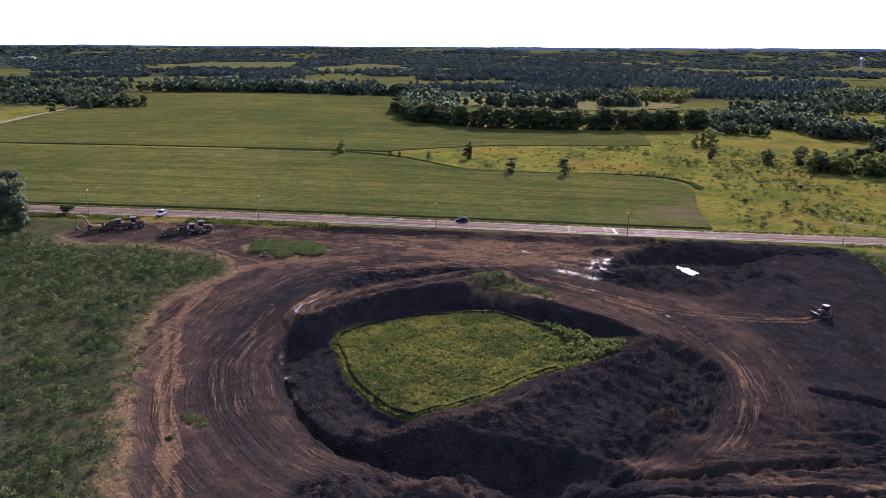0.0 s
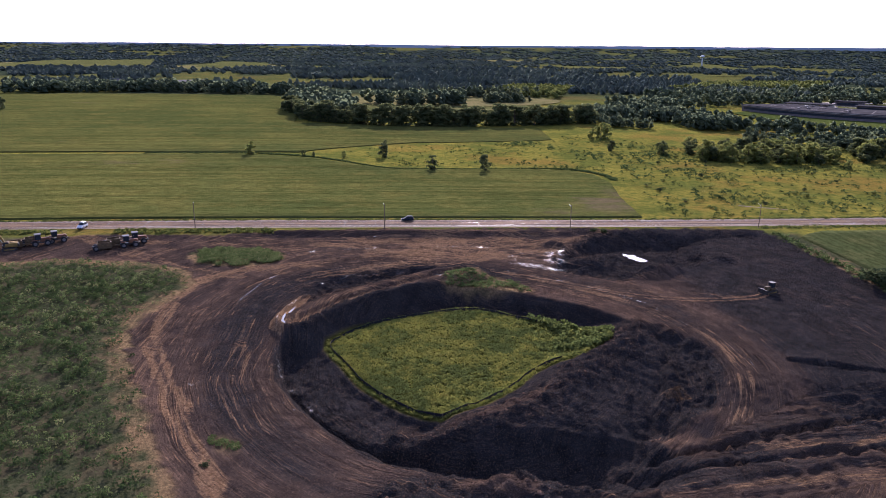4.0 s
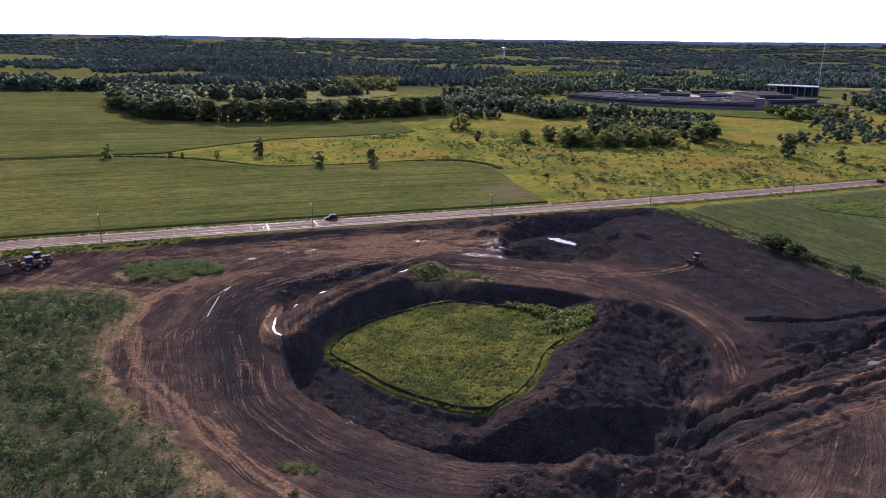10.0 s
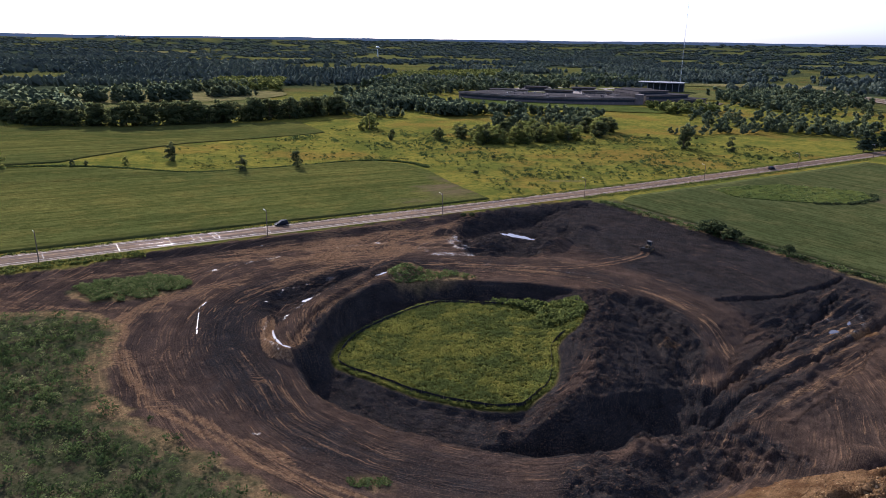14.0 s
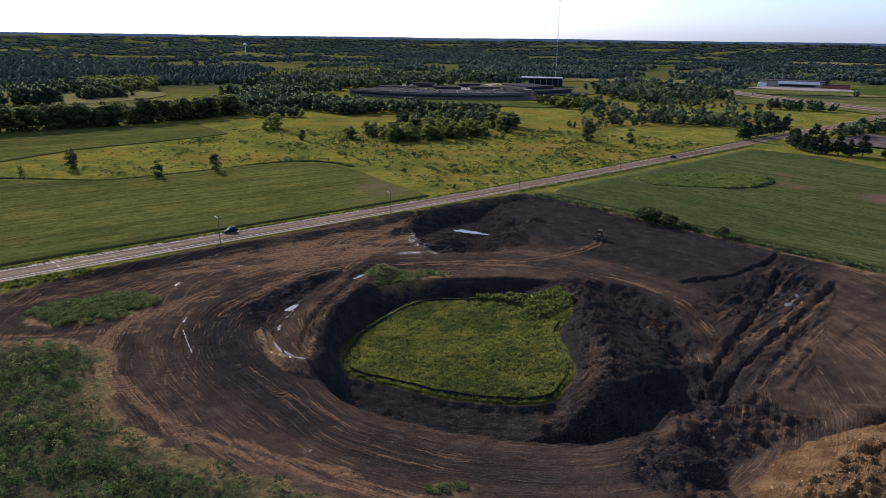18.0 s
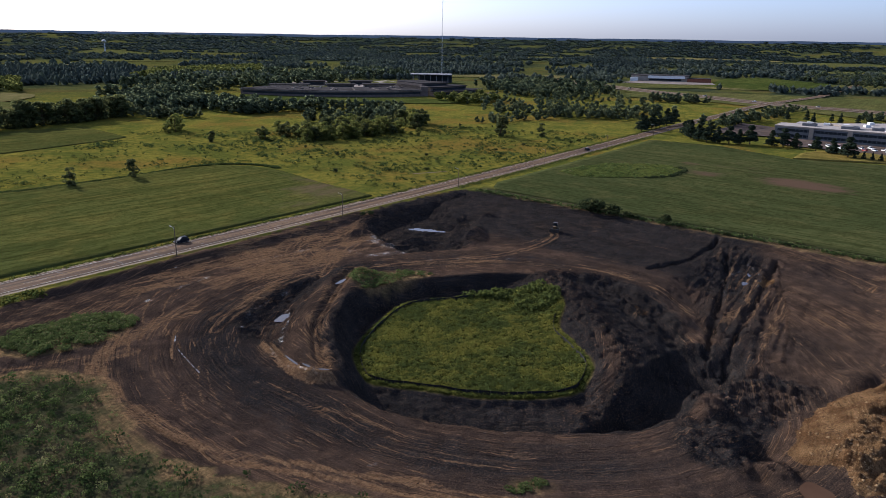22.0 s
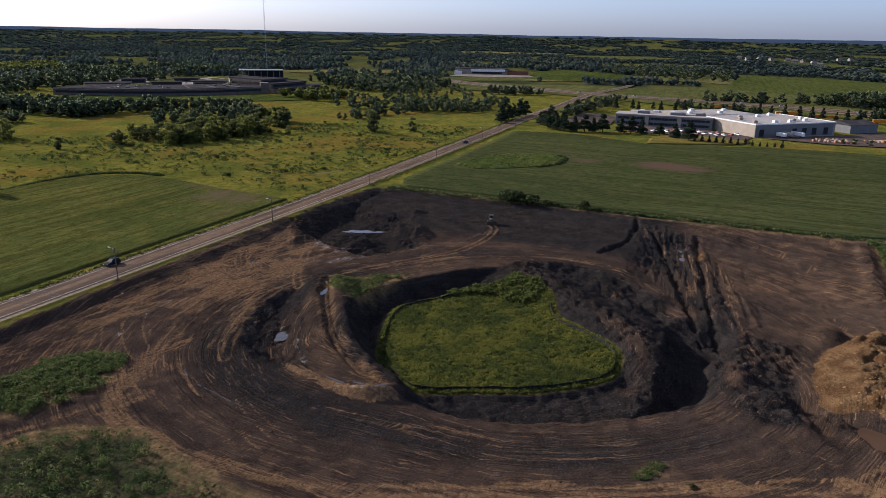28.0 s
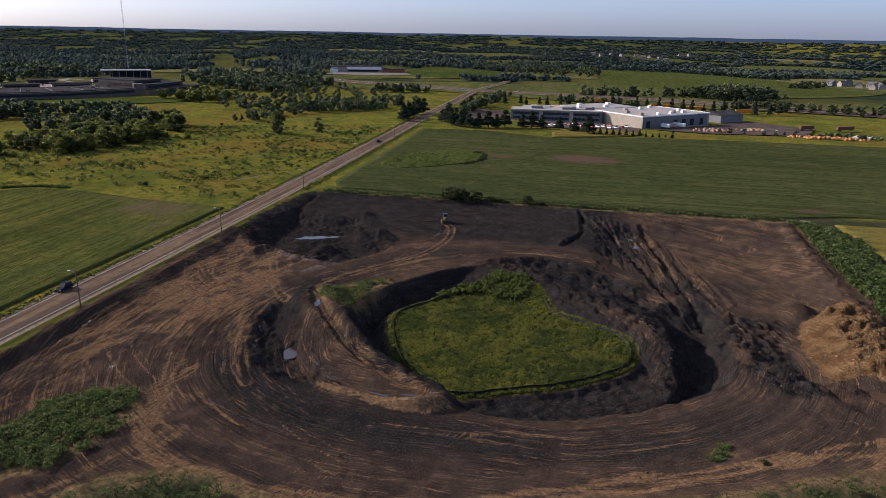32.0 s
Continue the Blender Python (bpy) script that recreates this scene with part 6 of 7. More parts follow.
# ---- buildings ----
M_CONC = plain("pale_concrete", (0.31, 0.26, 0.21), 0.85, 0, 0.15, 0.2)
M_PANEL = plain("grey_wall_panel", (0.15, 0.15, 0.155), 0.7, 0, 0.15, 0.2)
M_ROOFW = plain("white_roof_membrane", (0.29, 0.255, 0.225), 0.8, 0, 0.15, 0.12)
M_ROOFD = plain("dark_roof_membrane", (0.056, 0.052, 0.052), 1.0, 0, 0.35, 0.08, 0.0)
M_BRICKW = plain("brown_brick_wall", (0.125, 0.100, 0.088), 0.9, 0, 0.25, 0.3)
M_REDB = plain("red_brick_wall", (0.24, 0.09, 0.055), 0.9, 0, 0.25, 0.3)
M_GLASS = plain("dark_window_glass", (0.02, 0.025, 0.03), 0.45, 0, 0.2, 0.2, 0.08)
M_WHITE = plain("white_paint", (0.72, 0.71, 0.68), 0.5, 0, 0.12, 0.8)
M_METAL = plain("galvanised_metal", (0.45, 0.46, 0.47), 0.45, 0.7, 0.2, 1.0)
M_ORANGE = plain("orange_paint", (0.62, 0.22, 0.02), 0.55, 0, 0.2, 0.4)
M_YELLOW = plain("machine_yellow_paint", (0.20, 0.13, 0.035), 0.85, 0, 0.3, 1.2)
M_TYRE = plain("black_rubber", (0.018, 0.017, 0.017), 0.85, 0, 0.3, 2.0)
M_STEEL = plain("dark_steel", (0.06, 0.055, 0.05), 0.55, 0.6, 0.3, 1.5)
M_RUST = plain("rusty_steel", (0.16, 0.075, 0.04), 0.8, 0.2, 0.35, 1.0)
M_CHARCOAL = plain("charcoal_car_paint", (0.014, 0.016, 0.022), 0.75, 0.0, 0.15, 0.8, 0.04)
M_SHINGLE = plain("grey_roof_shingles", (0.10, 0.09, 0.085), 0.9, 0, 0.3, 0.6)
M_WOODP = plain("weathered_pole_wood", (0.16, 0.115, 0.08), 0.9, 0, 0.35, 2.0)
M_LAMP = plain("lamp_housing", (0.6, 0.6, 0.58), 0.4, 0.2, 0.1, 2.0)
M_FABRIC = plain("black_silt_fabric", (0.016, 0.016, 0.018), 0.75, 0, 0.35, 1.2)
M_STAKE = plain("weathered_wooden_stake", (0.16, 0.13, 0.09), 0.9, 0, 0.3, 3.0)
M_PALE = plain("pale_car_park", (0.16, 0.125, 0.105), 0.9, 0, 0.3, 0.05)
PARKING = plain("car_park_asphalt", (0.085, 0.062, 0.050), 0.95, 0, 0.35, 0.1, 0.03)


def slab(name, outline, h, material, label, cat, lift=0.06):
    """A flat paved or roofed area of one outline, draped at its corners."""
    p = np.array(outline, float)
    c = p.mean(0)
    n = len(p)
    R = (0.0, 0.35, 0.7, 1.0)
    vs = []
    for r in R:
        q = c + (p - c) * r
        vs += [(x, y, z + lift) for (x, y), z in zip(q, ground_zs(q[:, 0], q[:, 1]) + h)]
    ids = np.arange(len(R) * n).reshape(len(R), n)
    f = np.stack([ids[:-1], ids[1:], np.roll(ids[1:], -1, 1), np.roll(ids[:-1], -1, 1)], -1).reshape(-1, 4)
    return tagged(new(name, mesh_of(name, vs, f, [material])), label, cat, kind="structure")


# the low warehouse with its office front
U = -49.5
site_z = -5.6
wh = empty("office_building", 458, 186, site_z, -90)
tagged(wh, "two-storey grey office block with a white flat roof", "building")
part("wall", boxes(((39, 12, 4.2), (78, 24, 9.6), 0, 0.1)), M_PANEL, wh)
part("parapet", boxes(((39, 0.1, 8.8), (79, 1.0, 1.0)), ((39, 24, 8.8), (79, 0.8, 1.0)), ((0, 12, 8.8), (0.9, 24, 1.0)), ((78, 12, 8.8), (0.9, 24, 1.0))), M_CONC, wh, "pale concrete parapet")
part("roof", boxes(((39, 12, 9.12), (76.6, 22.6, 0.2))), M_ROOFW, wh, "white flat roof membrane")
for x0 in (2, 28, 54):
    for z in (2.2, 6.2):
        w_ = part("window_band", boxes(((x0 + 11, -0.12, z), (22, 0.16, 1.9))), M_GLASS, wh, "dark ribbon window")
        for i in range(8):
            part("mullion", boxes(((x0 + 1 + 2.9 * i, -0.22, z), (0.18, 0.1, 1.9))), M_PANEL, w_)
for z in (2.2, 6.2):
    part("window_band", boxes(((-0.12, 12, z), (0.16, 20, 1.9))), M_GLASS, wh, "dark ribbon window")
    part("spandrel", boxes(((-0.1, 12, z + 1.9), (0.3, 22, 1.0))), M_CONC, wh, "pale concrete band")
for x0 in (26, 52):
    part("bay", boxes(((x0, -0.5, 4.6), (3.0, 1.4, 9.4), 0, 0.05)), M_CONC, wh, "pale concrete bay")
for x, y, s in ((22, 13, 5), (50, 12, 6), (68, 15, 4)):
    part("roof_unit", boxes(((x, y, 10.2), (s * 2, s, 2.0), 0, 0.1), ((x + s * 0.6, y, 11.4), (s * 0.5, s * 0.6, 0.5))), M_PANEL, wh, "grey rooftop plant housing")
ob = empty("office_building", 484, 178, site_z, -90)
tagged(ob, "low rear office wing with a white roof", "building")
part("wall", boxes(((34, 13, 3.6), (68, 26, 8.4), 0, 0.1)), M_PANEL, ob)
part("roof", boxes(((34, 13, 7.95), (68.6, 26.6, 0.5))), M_ROOFW, ob, "white flat roof membrane")
for x in (10, 22, 36, 52):
    part("roof_unit", boxes(((x, 12, 9.0), (4.5, 3, 1.7), 0, 0.1)), M_WHITE, ob, "white rooftop unit")
w2 = empty("warehouse", 428, 77, site_z - 0.6, U)
tagged(w2, "large concrete warehouse with a white flat roof and dock doors", "building")
part("wall", boxes(((40, 30, 4.2), (80, 60, 11.2), 0, 0.1)), M_CONC, w2)
part("roof", boxes(((40, 30, 9.9), (79, 59, 0.3))), M_ROOFW, w2, "white flat roof membrane")
part("parapet", boxes(((40, 0, 9.9), (80.6, 0.7, 0.9)), ((40, 60, 9.9), (80.6, 0.7, 0.9)), ((0, 30, 9.9), (0.7, 60.6, 0.9)), ((80, 30, 9.9), (0.7, 60.6, 0.9))), M_WHITE, w2, "white metal parapet")
part("facade_panel", boxes(((39, -0.15, 5.0), (77, 0.3, 9.6))), M_PANEL, w2, "blue-grey front cladding")
for x in (6, 38, 48, 58, 70):
    d_ = part("dock_door", boxes(((x, -0.36, 3.4), (4.6, 0.16, 5.4))), M_GLASS, w2, "dark open dock door")
    part("door_frame", boxes(((x, -0.42, 6.3), (5.2, 0.2, 0.4)), ((x - 2.5, -0.42, 3.4), (0.4, 0.2, 5.4)), ((x + 2.5, -0.42, 3.4), (0.4, 0.2, 5.4))), M_PANEL, d_)
for i, (x, y) in enumerate(((6, 8), (24, 6), (40, 7), (48, 12), (58, 10), (66, 22), (20, 40), (44, 46), (62, 52), (10, 28))):
    part("roof_unit", boxes(((x, y, 10.9), (3.6, 2.6, 1.9), 0, 0.1), ((x, y, 12.0), (2.0, 1.6, 0.4))), M_WHITE if i % 3 else M_CONC, w2, "white rooftop unit" if i % 3 else "pale rooftop unit")
w3 = empty("warehouse", 476, 118, site_z - 0.6, U)
tagged(w3, "rear warehouse hall with a pale flat roof", "building")
part("wall", boxes(((22, 20, 4.4), (70, 38, 11.0), 0, 0.1)), M_CONC, w3)
part("roof", boxes(((22, 20, 10.1), (70.6, 38.6, 0.5))), M_ROOFW, w3, "pale flat roof membrane")
for x, y in ((0, 14), (14, 30), (28, 10), (46, 26)):
    part("roof_unit", boxes(((x, y, 11.2), (4.2, 3.2, 2.0), 0, 0.1)), M_WHITE, w3, "white rooftop unit")
w4 = empty("shed", 500, 2, site_z - 0.6, U)
tagged(w4, "grey steel shed beside the warehouse", "building")
part("wall", boxes(((15, 14, 2.6), (30, 28, 7.0), 0, 0.1)), M_PANEL, w4)
bm = bmesh.new()
vs = [bm.verts.new(c) for c in ((-0.6, -0.6, 6.0), (30.6, -0.6, 6.0), (30.6, 14, 8.6), (-0.6, 14, 8.6), (30.6, 28.6, 6.0), (-0.6, 28.6, 6.0))]
bm.faces.new((vs[0], vs[1], vs[2], vs[3]))
bm.faces.new((vs[3], vs[2], vs[4], vs[5]))
bm.faces.new((vs[1], vs[4], vs[2]))
bm.faces.new((vs[0], vs[3], vs[5]))
part("roof", bm, M_ROOFD, w4, "dull metal pitched roof")
slab("car_park", [(392, 168), (452, 180), (452, 110), (424, 78), (386, 84)], 0, PARKING, "asphalt car park before the offices", "car park", 0.7)
slab("yard", [(420, 72), (478, 10), (520, -24), (480, -70), (424, -50), (400, 30)], 0, PARKING, "paved goods yard beside the warehouse", "yard", 0.7)
slab("car_park", [(424, 226), (510, 224), (516, 192), (450, 188)], 0, PARKING, "asphalt car park behind conifers", "car park", 0.7)


def arc(c, r0, r1, a0, a1, z0, z1, n=28):
    """A curved block between two radii and two angles."""
    bm = bmesh.new()
    rings = []
    for i in range(n + 1):
        a = radians(a0 + (a1 - a0) * i / n)
        rings.append([bm.verts.new((c[0] + r * math.cos(a), c[1] + r * math.sin(a), z)) for r, z in ((r0, z0), (r1, z0), (r1, z1), (r0, z1))])
    for p, q_ in zip(rings[:-1], rings[1:]):
        for k_ in range(4):
            bm.faces.new((p[k_], q_[k_], q_[(k_ + 1) % 4], p[(k_ + 1) % 4]))
    bm.faces.new(rings[0][::-1])
    bm.faces.new(rings[-1])
    bmesh.ops.recalc_face_normals(bm, faces=bm.faces[:])
    return bm


# the long curved campus building
A, B_ = np.array([375.0, 735.0]), np.array([509.0, 574.0])
mid, dv = (A + B_) / 2, (B_ - A)
chord = float(np.linalg.norm(dv))
nrm = np.array([-dv[1], dv[0]]) / chord            # away from the walk
R_ = 190.0
cc = mid + nrm * math.sqrt(R_ ** 2 - (chord / 2) ** 2)
a0, a1 = (math.degrees(math.atan2(*(P - cc)[::-1])) for P in (A, B_))
a0, a1 = a0 % 360, a1 % 360
campus = empty("campus_building", 0, 0, -0.3)
tagged(campus, "long curved low brick campus building with a dark roof", "building")
part("wall", arc(cc, R_ - 62, R_, a0, a1, -1.5, 7.0), M_BRICKW, campus)
part("roof", arc(cc, R_ - 61, R_ + 1.2, a0, a1, 7.0, 7.7), M_ROOFD, campus, "dark flat roof")
part("window_band", arc(cc, R_ - 1, R_ + 0.15, a0 + 1, a1 - 1, 3.2, 5.2), M_GLASS, campus, "dark ribbon window")
part("eaves", arc(cc, R_ - 1, R_ + 1.5, a0, a1, 6.6, 7.0), M_CONC, campus, "pale eaves band")
for i in range(7):
    a = a0 + (a1 - a0) * (0.12 + 0.125 * i)
    part("skylight", arc(cc, R_ - 44, R_ - 6, a, a + 0.25, 7.7, 8.0, 2), M_BRICKW, campus, "brown roof walkway strip")
for i in range(16):
    a, r = radians(a0 + (a1 - a0) * g.uniform(0.05, 0.95)), R_ - g.uniform(8, 55)
    part("roof_unit", boxes(((cc[0] + r * math.cos(a), cc[1] + r * math.sin(a), 8.3), (3, 2.2, 1.3), 0, 0.1)), M_CONC if i % 5 == 0 else M_BRICKW, campus)
for k_, (r0, r1, z1) in enumerate(((R_ - 70, R_ + 14, 5.0), (R_ - 70, R_ + 2, 9.5), (R_ - 66, R_ - 14, 13.0))):
    e = a1 + (26 - 5 * k_)
    t_ = part("terrace", arc(cc, r0, r1, a1 + 2, e, -1.5, z1), M_BRICKW, campus, "stepped curved terrace")
    part("terrace_roof", arc(cc, r0 + 0.5, r1 + 1.5, a1 + 2, e + 0.4, z1, z1 + 0.8), M_ROOFD, t_, "dark flat roof")
    part("window_band", arc(cc, r1 - 1, r1 + 0.2, a1 + 3, e - 1, z1 - 3.2, z1 - 1.0), M_GLASS, t_, "dark ribbon window")
part("corner_block", boxes(((509, 575, 5.0), (9, 9, 13), -50, 0.1)), M_BRICKW, campus, "dark brick stair tower")
can = empty("canopy_hall", 711, 721, -0.5, math.degrees(math.atan2(698 - 743.5, 727 - 695.3)))
tagged(can, "tall hall with a thin canopy roof on columns", "building")
part("wall", boxes(((6, 14, 5.0), (50, 18, 12), 0, 0.1)), M_GLASS, can, "dark glazed wall")
part("canopy", boxes(((0, 8, 12.4), (62, 34, 1.0), 0, 0.1)), M_PANEL, can, "thin grey canopy roof")
for i in range(7):
    part("column", bars(((-26 + i * 8.6, -6, -1), (-26 + i * 8.6, -6, 12), 0.55)), M_PANEL, can)
for x, y, sx, sy, h, lab in ((470, 760, 46, 18, 6, "low pavilion with a flat dark roof"), (560, 690, 40, 16, 6, "low pavilion with a flat dark roof"), (600, 760, 30, 20, 5, "small brown service building"), (520, 720, 34, 14, 6, "low pavilion with a flat dark roof"), (640, 700, 36, 15, 7, "low pavilion with a flat dark roof"), (540, 790, 28, 16, 6, "small brown service building")):
    p_ = empty("pavilion", x, y, float(base_z(x, y)), -48)
    tagged(p_, lab, "building")
    part("wall", boxes(((0, 0, h / 2 - 0.5), (sx, sy, h), 0, 0.1)), M_CONC if sx > 35 else M_BRICKW, p_)
    part("roof", boxes(((0, 0, h), (sx + 4, sy + 4, 0.7), 0, 0.1)), M_ROOFD, p_, "dark flat roof")
    part("window_band", boxes(((0, -sy / 2 - 0.1, h * 0.5), (sx * 0.9, 0.2, h * 0.45)),), M_GLASS, p_)
slab("car_park", [(480, 700), (560, 660), (660, 720), (700, 800), (560, 850), (470, 800)], 0, M_PALE, "pale car park behind the campus", "car park", 0.8)
slab("car_park", [(520, 560), (570, 520), (610, 540), (570, 590)], 0, PARKING, "car park beside the campus", "car park", 0.8)

slab("lawn", [(346, 702), (362, 600), (430, 516), (462, 490), (500, 516), (470, 570), (412, 650), (392, 740)], 0, M_ROUGH, "mown lawn before the campus", "lawn", 0.7)
slab("car_park", [(1040, 560), (1060, 480), (1110, 420), (1160, 440), (1128, 560)], 0, M_PALE, "pale car park before the long hall", "car park", 1.0)

# the hall beyond the highway
b2 = empty("depot_building", 1122, 575, float(base_z(1140, 510)) - 0.5, -72)
tagged(b2, "long pale hall with a brick office wing", "building")
part("wall", boxes(((50, 20, 5), (100, 40, 12), 0, 0.1)), M_CONC, b2)
part("roof", boxes(((50, 20, 11.3), (102, 42, 0.8))), M_ROOFD, b2, "dark flat roof")
part("upper_wall", boxes(((62, -1, 8.6), (64, 2.2, 4.6))), M_WHITE, b2, "white upper band")
part("window_band", boxes(((60, -0.2, 4.0), (56, 0.3, 3.0)),), M_GLASS, b2)
part("office_wing", boxes(((118, 8, 3.4), (40, 24, 8.0), 0, 0.1)), M_REDB, b2, "red brick office wing")
part("wing_roof", boxes(((118, 8, 7.7), (41, 25, 0.6))), M_ROOFD, b2)
part("entrance", boxes(((6, -4, 3), (14, 8, 8.0), 0, 0.1)), M_WHITE, b2, "white entrance block")


def house(x, y, rz, w, d, h, wall, label, scale=1.0):
    e = empty("house", x, y, ground_z(x, y), rz)
    tagged(e, label, "house", "distant houses")
    part("wall", boxes(((0, 0, h / 2 - 0.5), (w, d, h + 1), 0, 0)), wall, e)
    bm = bmesh.new()
    r = h * 0.62
    v = [bm.verts.new(c) for c in ((-w / 2 - 0.5, -d / 2 - 0.5, h - 0.1), (w / 2 + 0.5, -d / 2 - 0.5, h - 0.1), (w / 2 + 0.5, d / 2 + 0.5, h - 0.1), (-w / 2 - 0.5, d / 2 + 0.5, h - 0.1),
                                   (-w / 2 - 0.5, 0, h + r), (w / 2 + 0.5, 0, h + r))]
    for fc in ((0, 1, 5, 4), (2, 3, 4, 5), (3, 2, 1, 0)):
        bm.faces.new([v[i] for i in fc])
    part("roof", bm, M_SHINGLE, e, "grey shingled pitched roof")
    for s in (-1, 1):
        bm = bmesh.new()
        t = [bm.verts.new(c) for c in ((s * w / 2, -d / 2, h - 0.2), (s * w / 2, d / 2, h - 0.2), (s * w / 2, 0, h + r - 0.3))]
        bm.faces.new(t)
        part("gable", bm, wall, e)
    for i in range(3):
        for s in (-1, 1):
            part("window", boxes(((-w / 3 + i * w / 3, s * (d / 2 + 0.05), h * 0.55), (w * 0.12, 0.1, h * 0.3))), M_GLASS, e)
    return e


for i, (x, y) in enumerate(((1223, -327), (1239, -361), (1162, -352), (1176, -378), (1196, -338), (1150, -382), (1210, -392), (1128, -362))):
    house(x, y, g.uniform(0, 180), 14, 10, 6.5, M_ROOFW if i % 3 else M_PANEL, "three-storey suburban house with white gables")
for i, (x, y) in enumerate(((2757, 45), (2700, -20), (2694, -60), (2640, -110), (2561, -151), (2220, -142), (2260, -170), (2935, -347), (2860, -300), (2600, 20), (2480, -120), (2420, -170))):
    house(x, y, g.uniform(0, 180), 17, 12, 7.0, M_ROOFW if i % 2 else M_CONC, "distant suburban house with a grey roof")
house(-406, 1120, 20, 14, 10, 6, M_WHITE, "white farmhouse beside tall trees")
house(-300, 1090, 12, 60, 22, 6, M_CONC, "long pale barn with a grey roof")
house(-352, 1105, 12, 34, 16, 5, M_CONC, "low farm shed with a pale roof")
house(-1931, 2760, 0, 60, 30, 8, M_WHITE, "distant white farm shed")

# the mast and the water tower
TX, TY = 900.0, 842.0
tz = ground_z(TX, TY)
mast = empty("radio_mast", TX, TY, tz)
tagged(mast, "tall slender lattice radio mast", "mast")
H_ = 132 - tz
corner = [(0.75 * math.cos(a), 0.75 * math.sin(a)) for a in (0, 2.094, 4.189)]
for x, y in corner:
    part("leg", bars(((x, y, 0), (x, y, H_), 0.14, 0.12, 6)), M_METAL, mast)
bm = bmesh.new()
for i in range(44):
    z = i * H_ / 44
    for k_ in range(3):
        a, b = corner[k_], corner[(k_ + 1) % 3]
        bar(bm, (*a, z), (*b, z + H_ / 44), 0.06, None, 4)
part("bracing", bm, M_METAL, mast)
part("antenna", bars(((0, 0, H_), (0, 0, H_ + 6), 0.12, 0.06, 6), ((-1.6, 0, H_ - 1), (1.6, 0, H_ - 1), 0.5, 0.5, 8)), M_METAL, mast, "thin top antenna")
wt = empty("water_tower", 1171, 2498, ground_z(1171, 2498))
tagged(wt, "pale water tower above distant woods", "water tower")
bm = bmesh.new()
bmesh.ops.create_uvsphere(bm, u_segments=20, v_segments=10, radius=7.5, matrix=Matrix.Translation((0, 0, 34)) @ Matrix.Diagonal((1, 1, 0.75, 1)))
part("tank", bm, M_METAL, wt, "bulging pale metal tank")
part("stem", bars(((0, 0, -2), (0, 0, 30), 2.6, 1.8, 14)), M_METAL, wt)

# ---- road poles ----
def road_pole(x, y, lamp=True):
    e = empty("street_lamp", x, y, ground_z(x, y))
    tagged(e, "weathered wooden pole with a lamp on a short arm", "lamp post", "poles along the road")
    part("pole", bars(((0, 0, -0.8), (0, 0, 9.2), 0.17, 0.11, 9)), M_WOODP, e)
    part("arm", bars(((0, 0, 8.7), (-0.2, 1.2, 9.1), 0.05, 0.04, 6), ((0, 0, 8.2), (-0.1, 0.7, 8.9), 0.03, 0.03, 5)), M_METAL, e, "thin metal arm")
    part("lamp_head", boxes(((-0.25, 1.6, 9.12), (0.28, 0.8, 0.16), 0, 0.05, 0.7)), M_LAMP, e, "pale lamp head")
    return e


for x, y in ((-230, 251), (-160, 251), (-92, 250.6), (-24.3, 249.8), (45.5, 249.2), (120.5, 249.0), (202, 248.8), (282, 248), (362, 247.5)):
    road_pole(x, y)


# ---- vehicles ----
M_SILVER = plain("silver_car_paint", (0.45, 0.46, 0.48), 0.3, 0.4, 0.1, 1.0)
M_RIM = plain("dirty_rim_metal", (0.14, 0.125, 0.11), 0.8, 0.2, 0.35, 2.0, 0.1)


def wheel(parent, x, y, r, w, lug=0):
    """A wheel lying across y, with tyre and rim."""
    bm = bmesh.new()
    bar(bm, (x, y - w / 2, r), (x, y + w / 2, r), r * 0.96, r * 0.96, 18)
    for i in range(lug):
        a = 2 * math.pi * i / lug
        box(bm, (x + math.cos(a) * r * 0.96, y, r + math.sin(a) * r * 0.96), (0.08, w * 0.9, 0.08))
    t = part("wheel", bm, M_TYRE, parent, "black tyre")
    bm = bmesh.new()
    bar(bm, (x, y - w / 2 - 0.02, r), (x, y + w / 2 + 0.02, r), r * 0.55, r * 0.55, 14)
    part("rim", bm, M_RIM, t, "dirty metal rim")
    return t


def loft(sections):
    """A body from cross-sections (x, half width, z low, z high, top half width)."""
    bm = bmesh.new()
    rings = []
    for x, w, z0, z1, tw in sections:
        zm = z0 + (z1 - z0) * 0.55
        rings.append([bm.verts.new(c) for c in ((x, -w * 0.94, z0), (x, -w, zm), (x, -tw, z1), (x, tw, z1), (x, w, zm), (x, w * 0.94, z0))])
    for p, q_ in zip(rings[:-1], rings[1:]):
        for i in range(6):
            bm.faces.new((p[i], q_[i], q_[(i + 1) % 6], p[(i + 1) % 6]))
    bm.faces.new(rings[0][::-1])
    bm.faces.new(rings[-1])
    bmesh.ops.recalc_face_normals(bm, faces=bm.faces[:])
    return bm


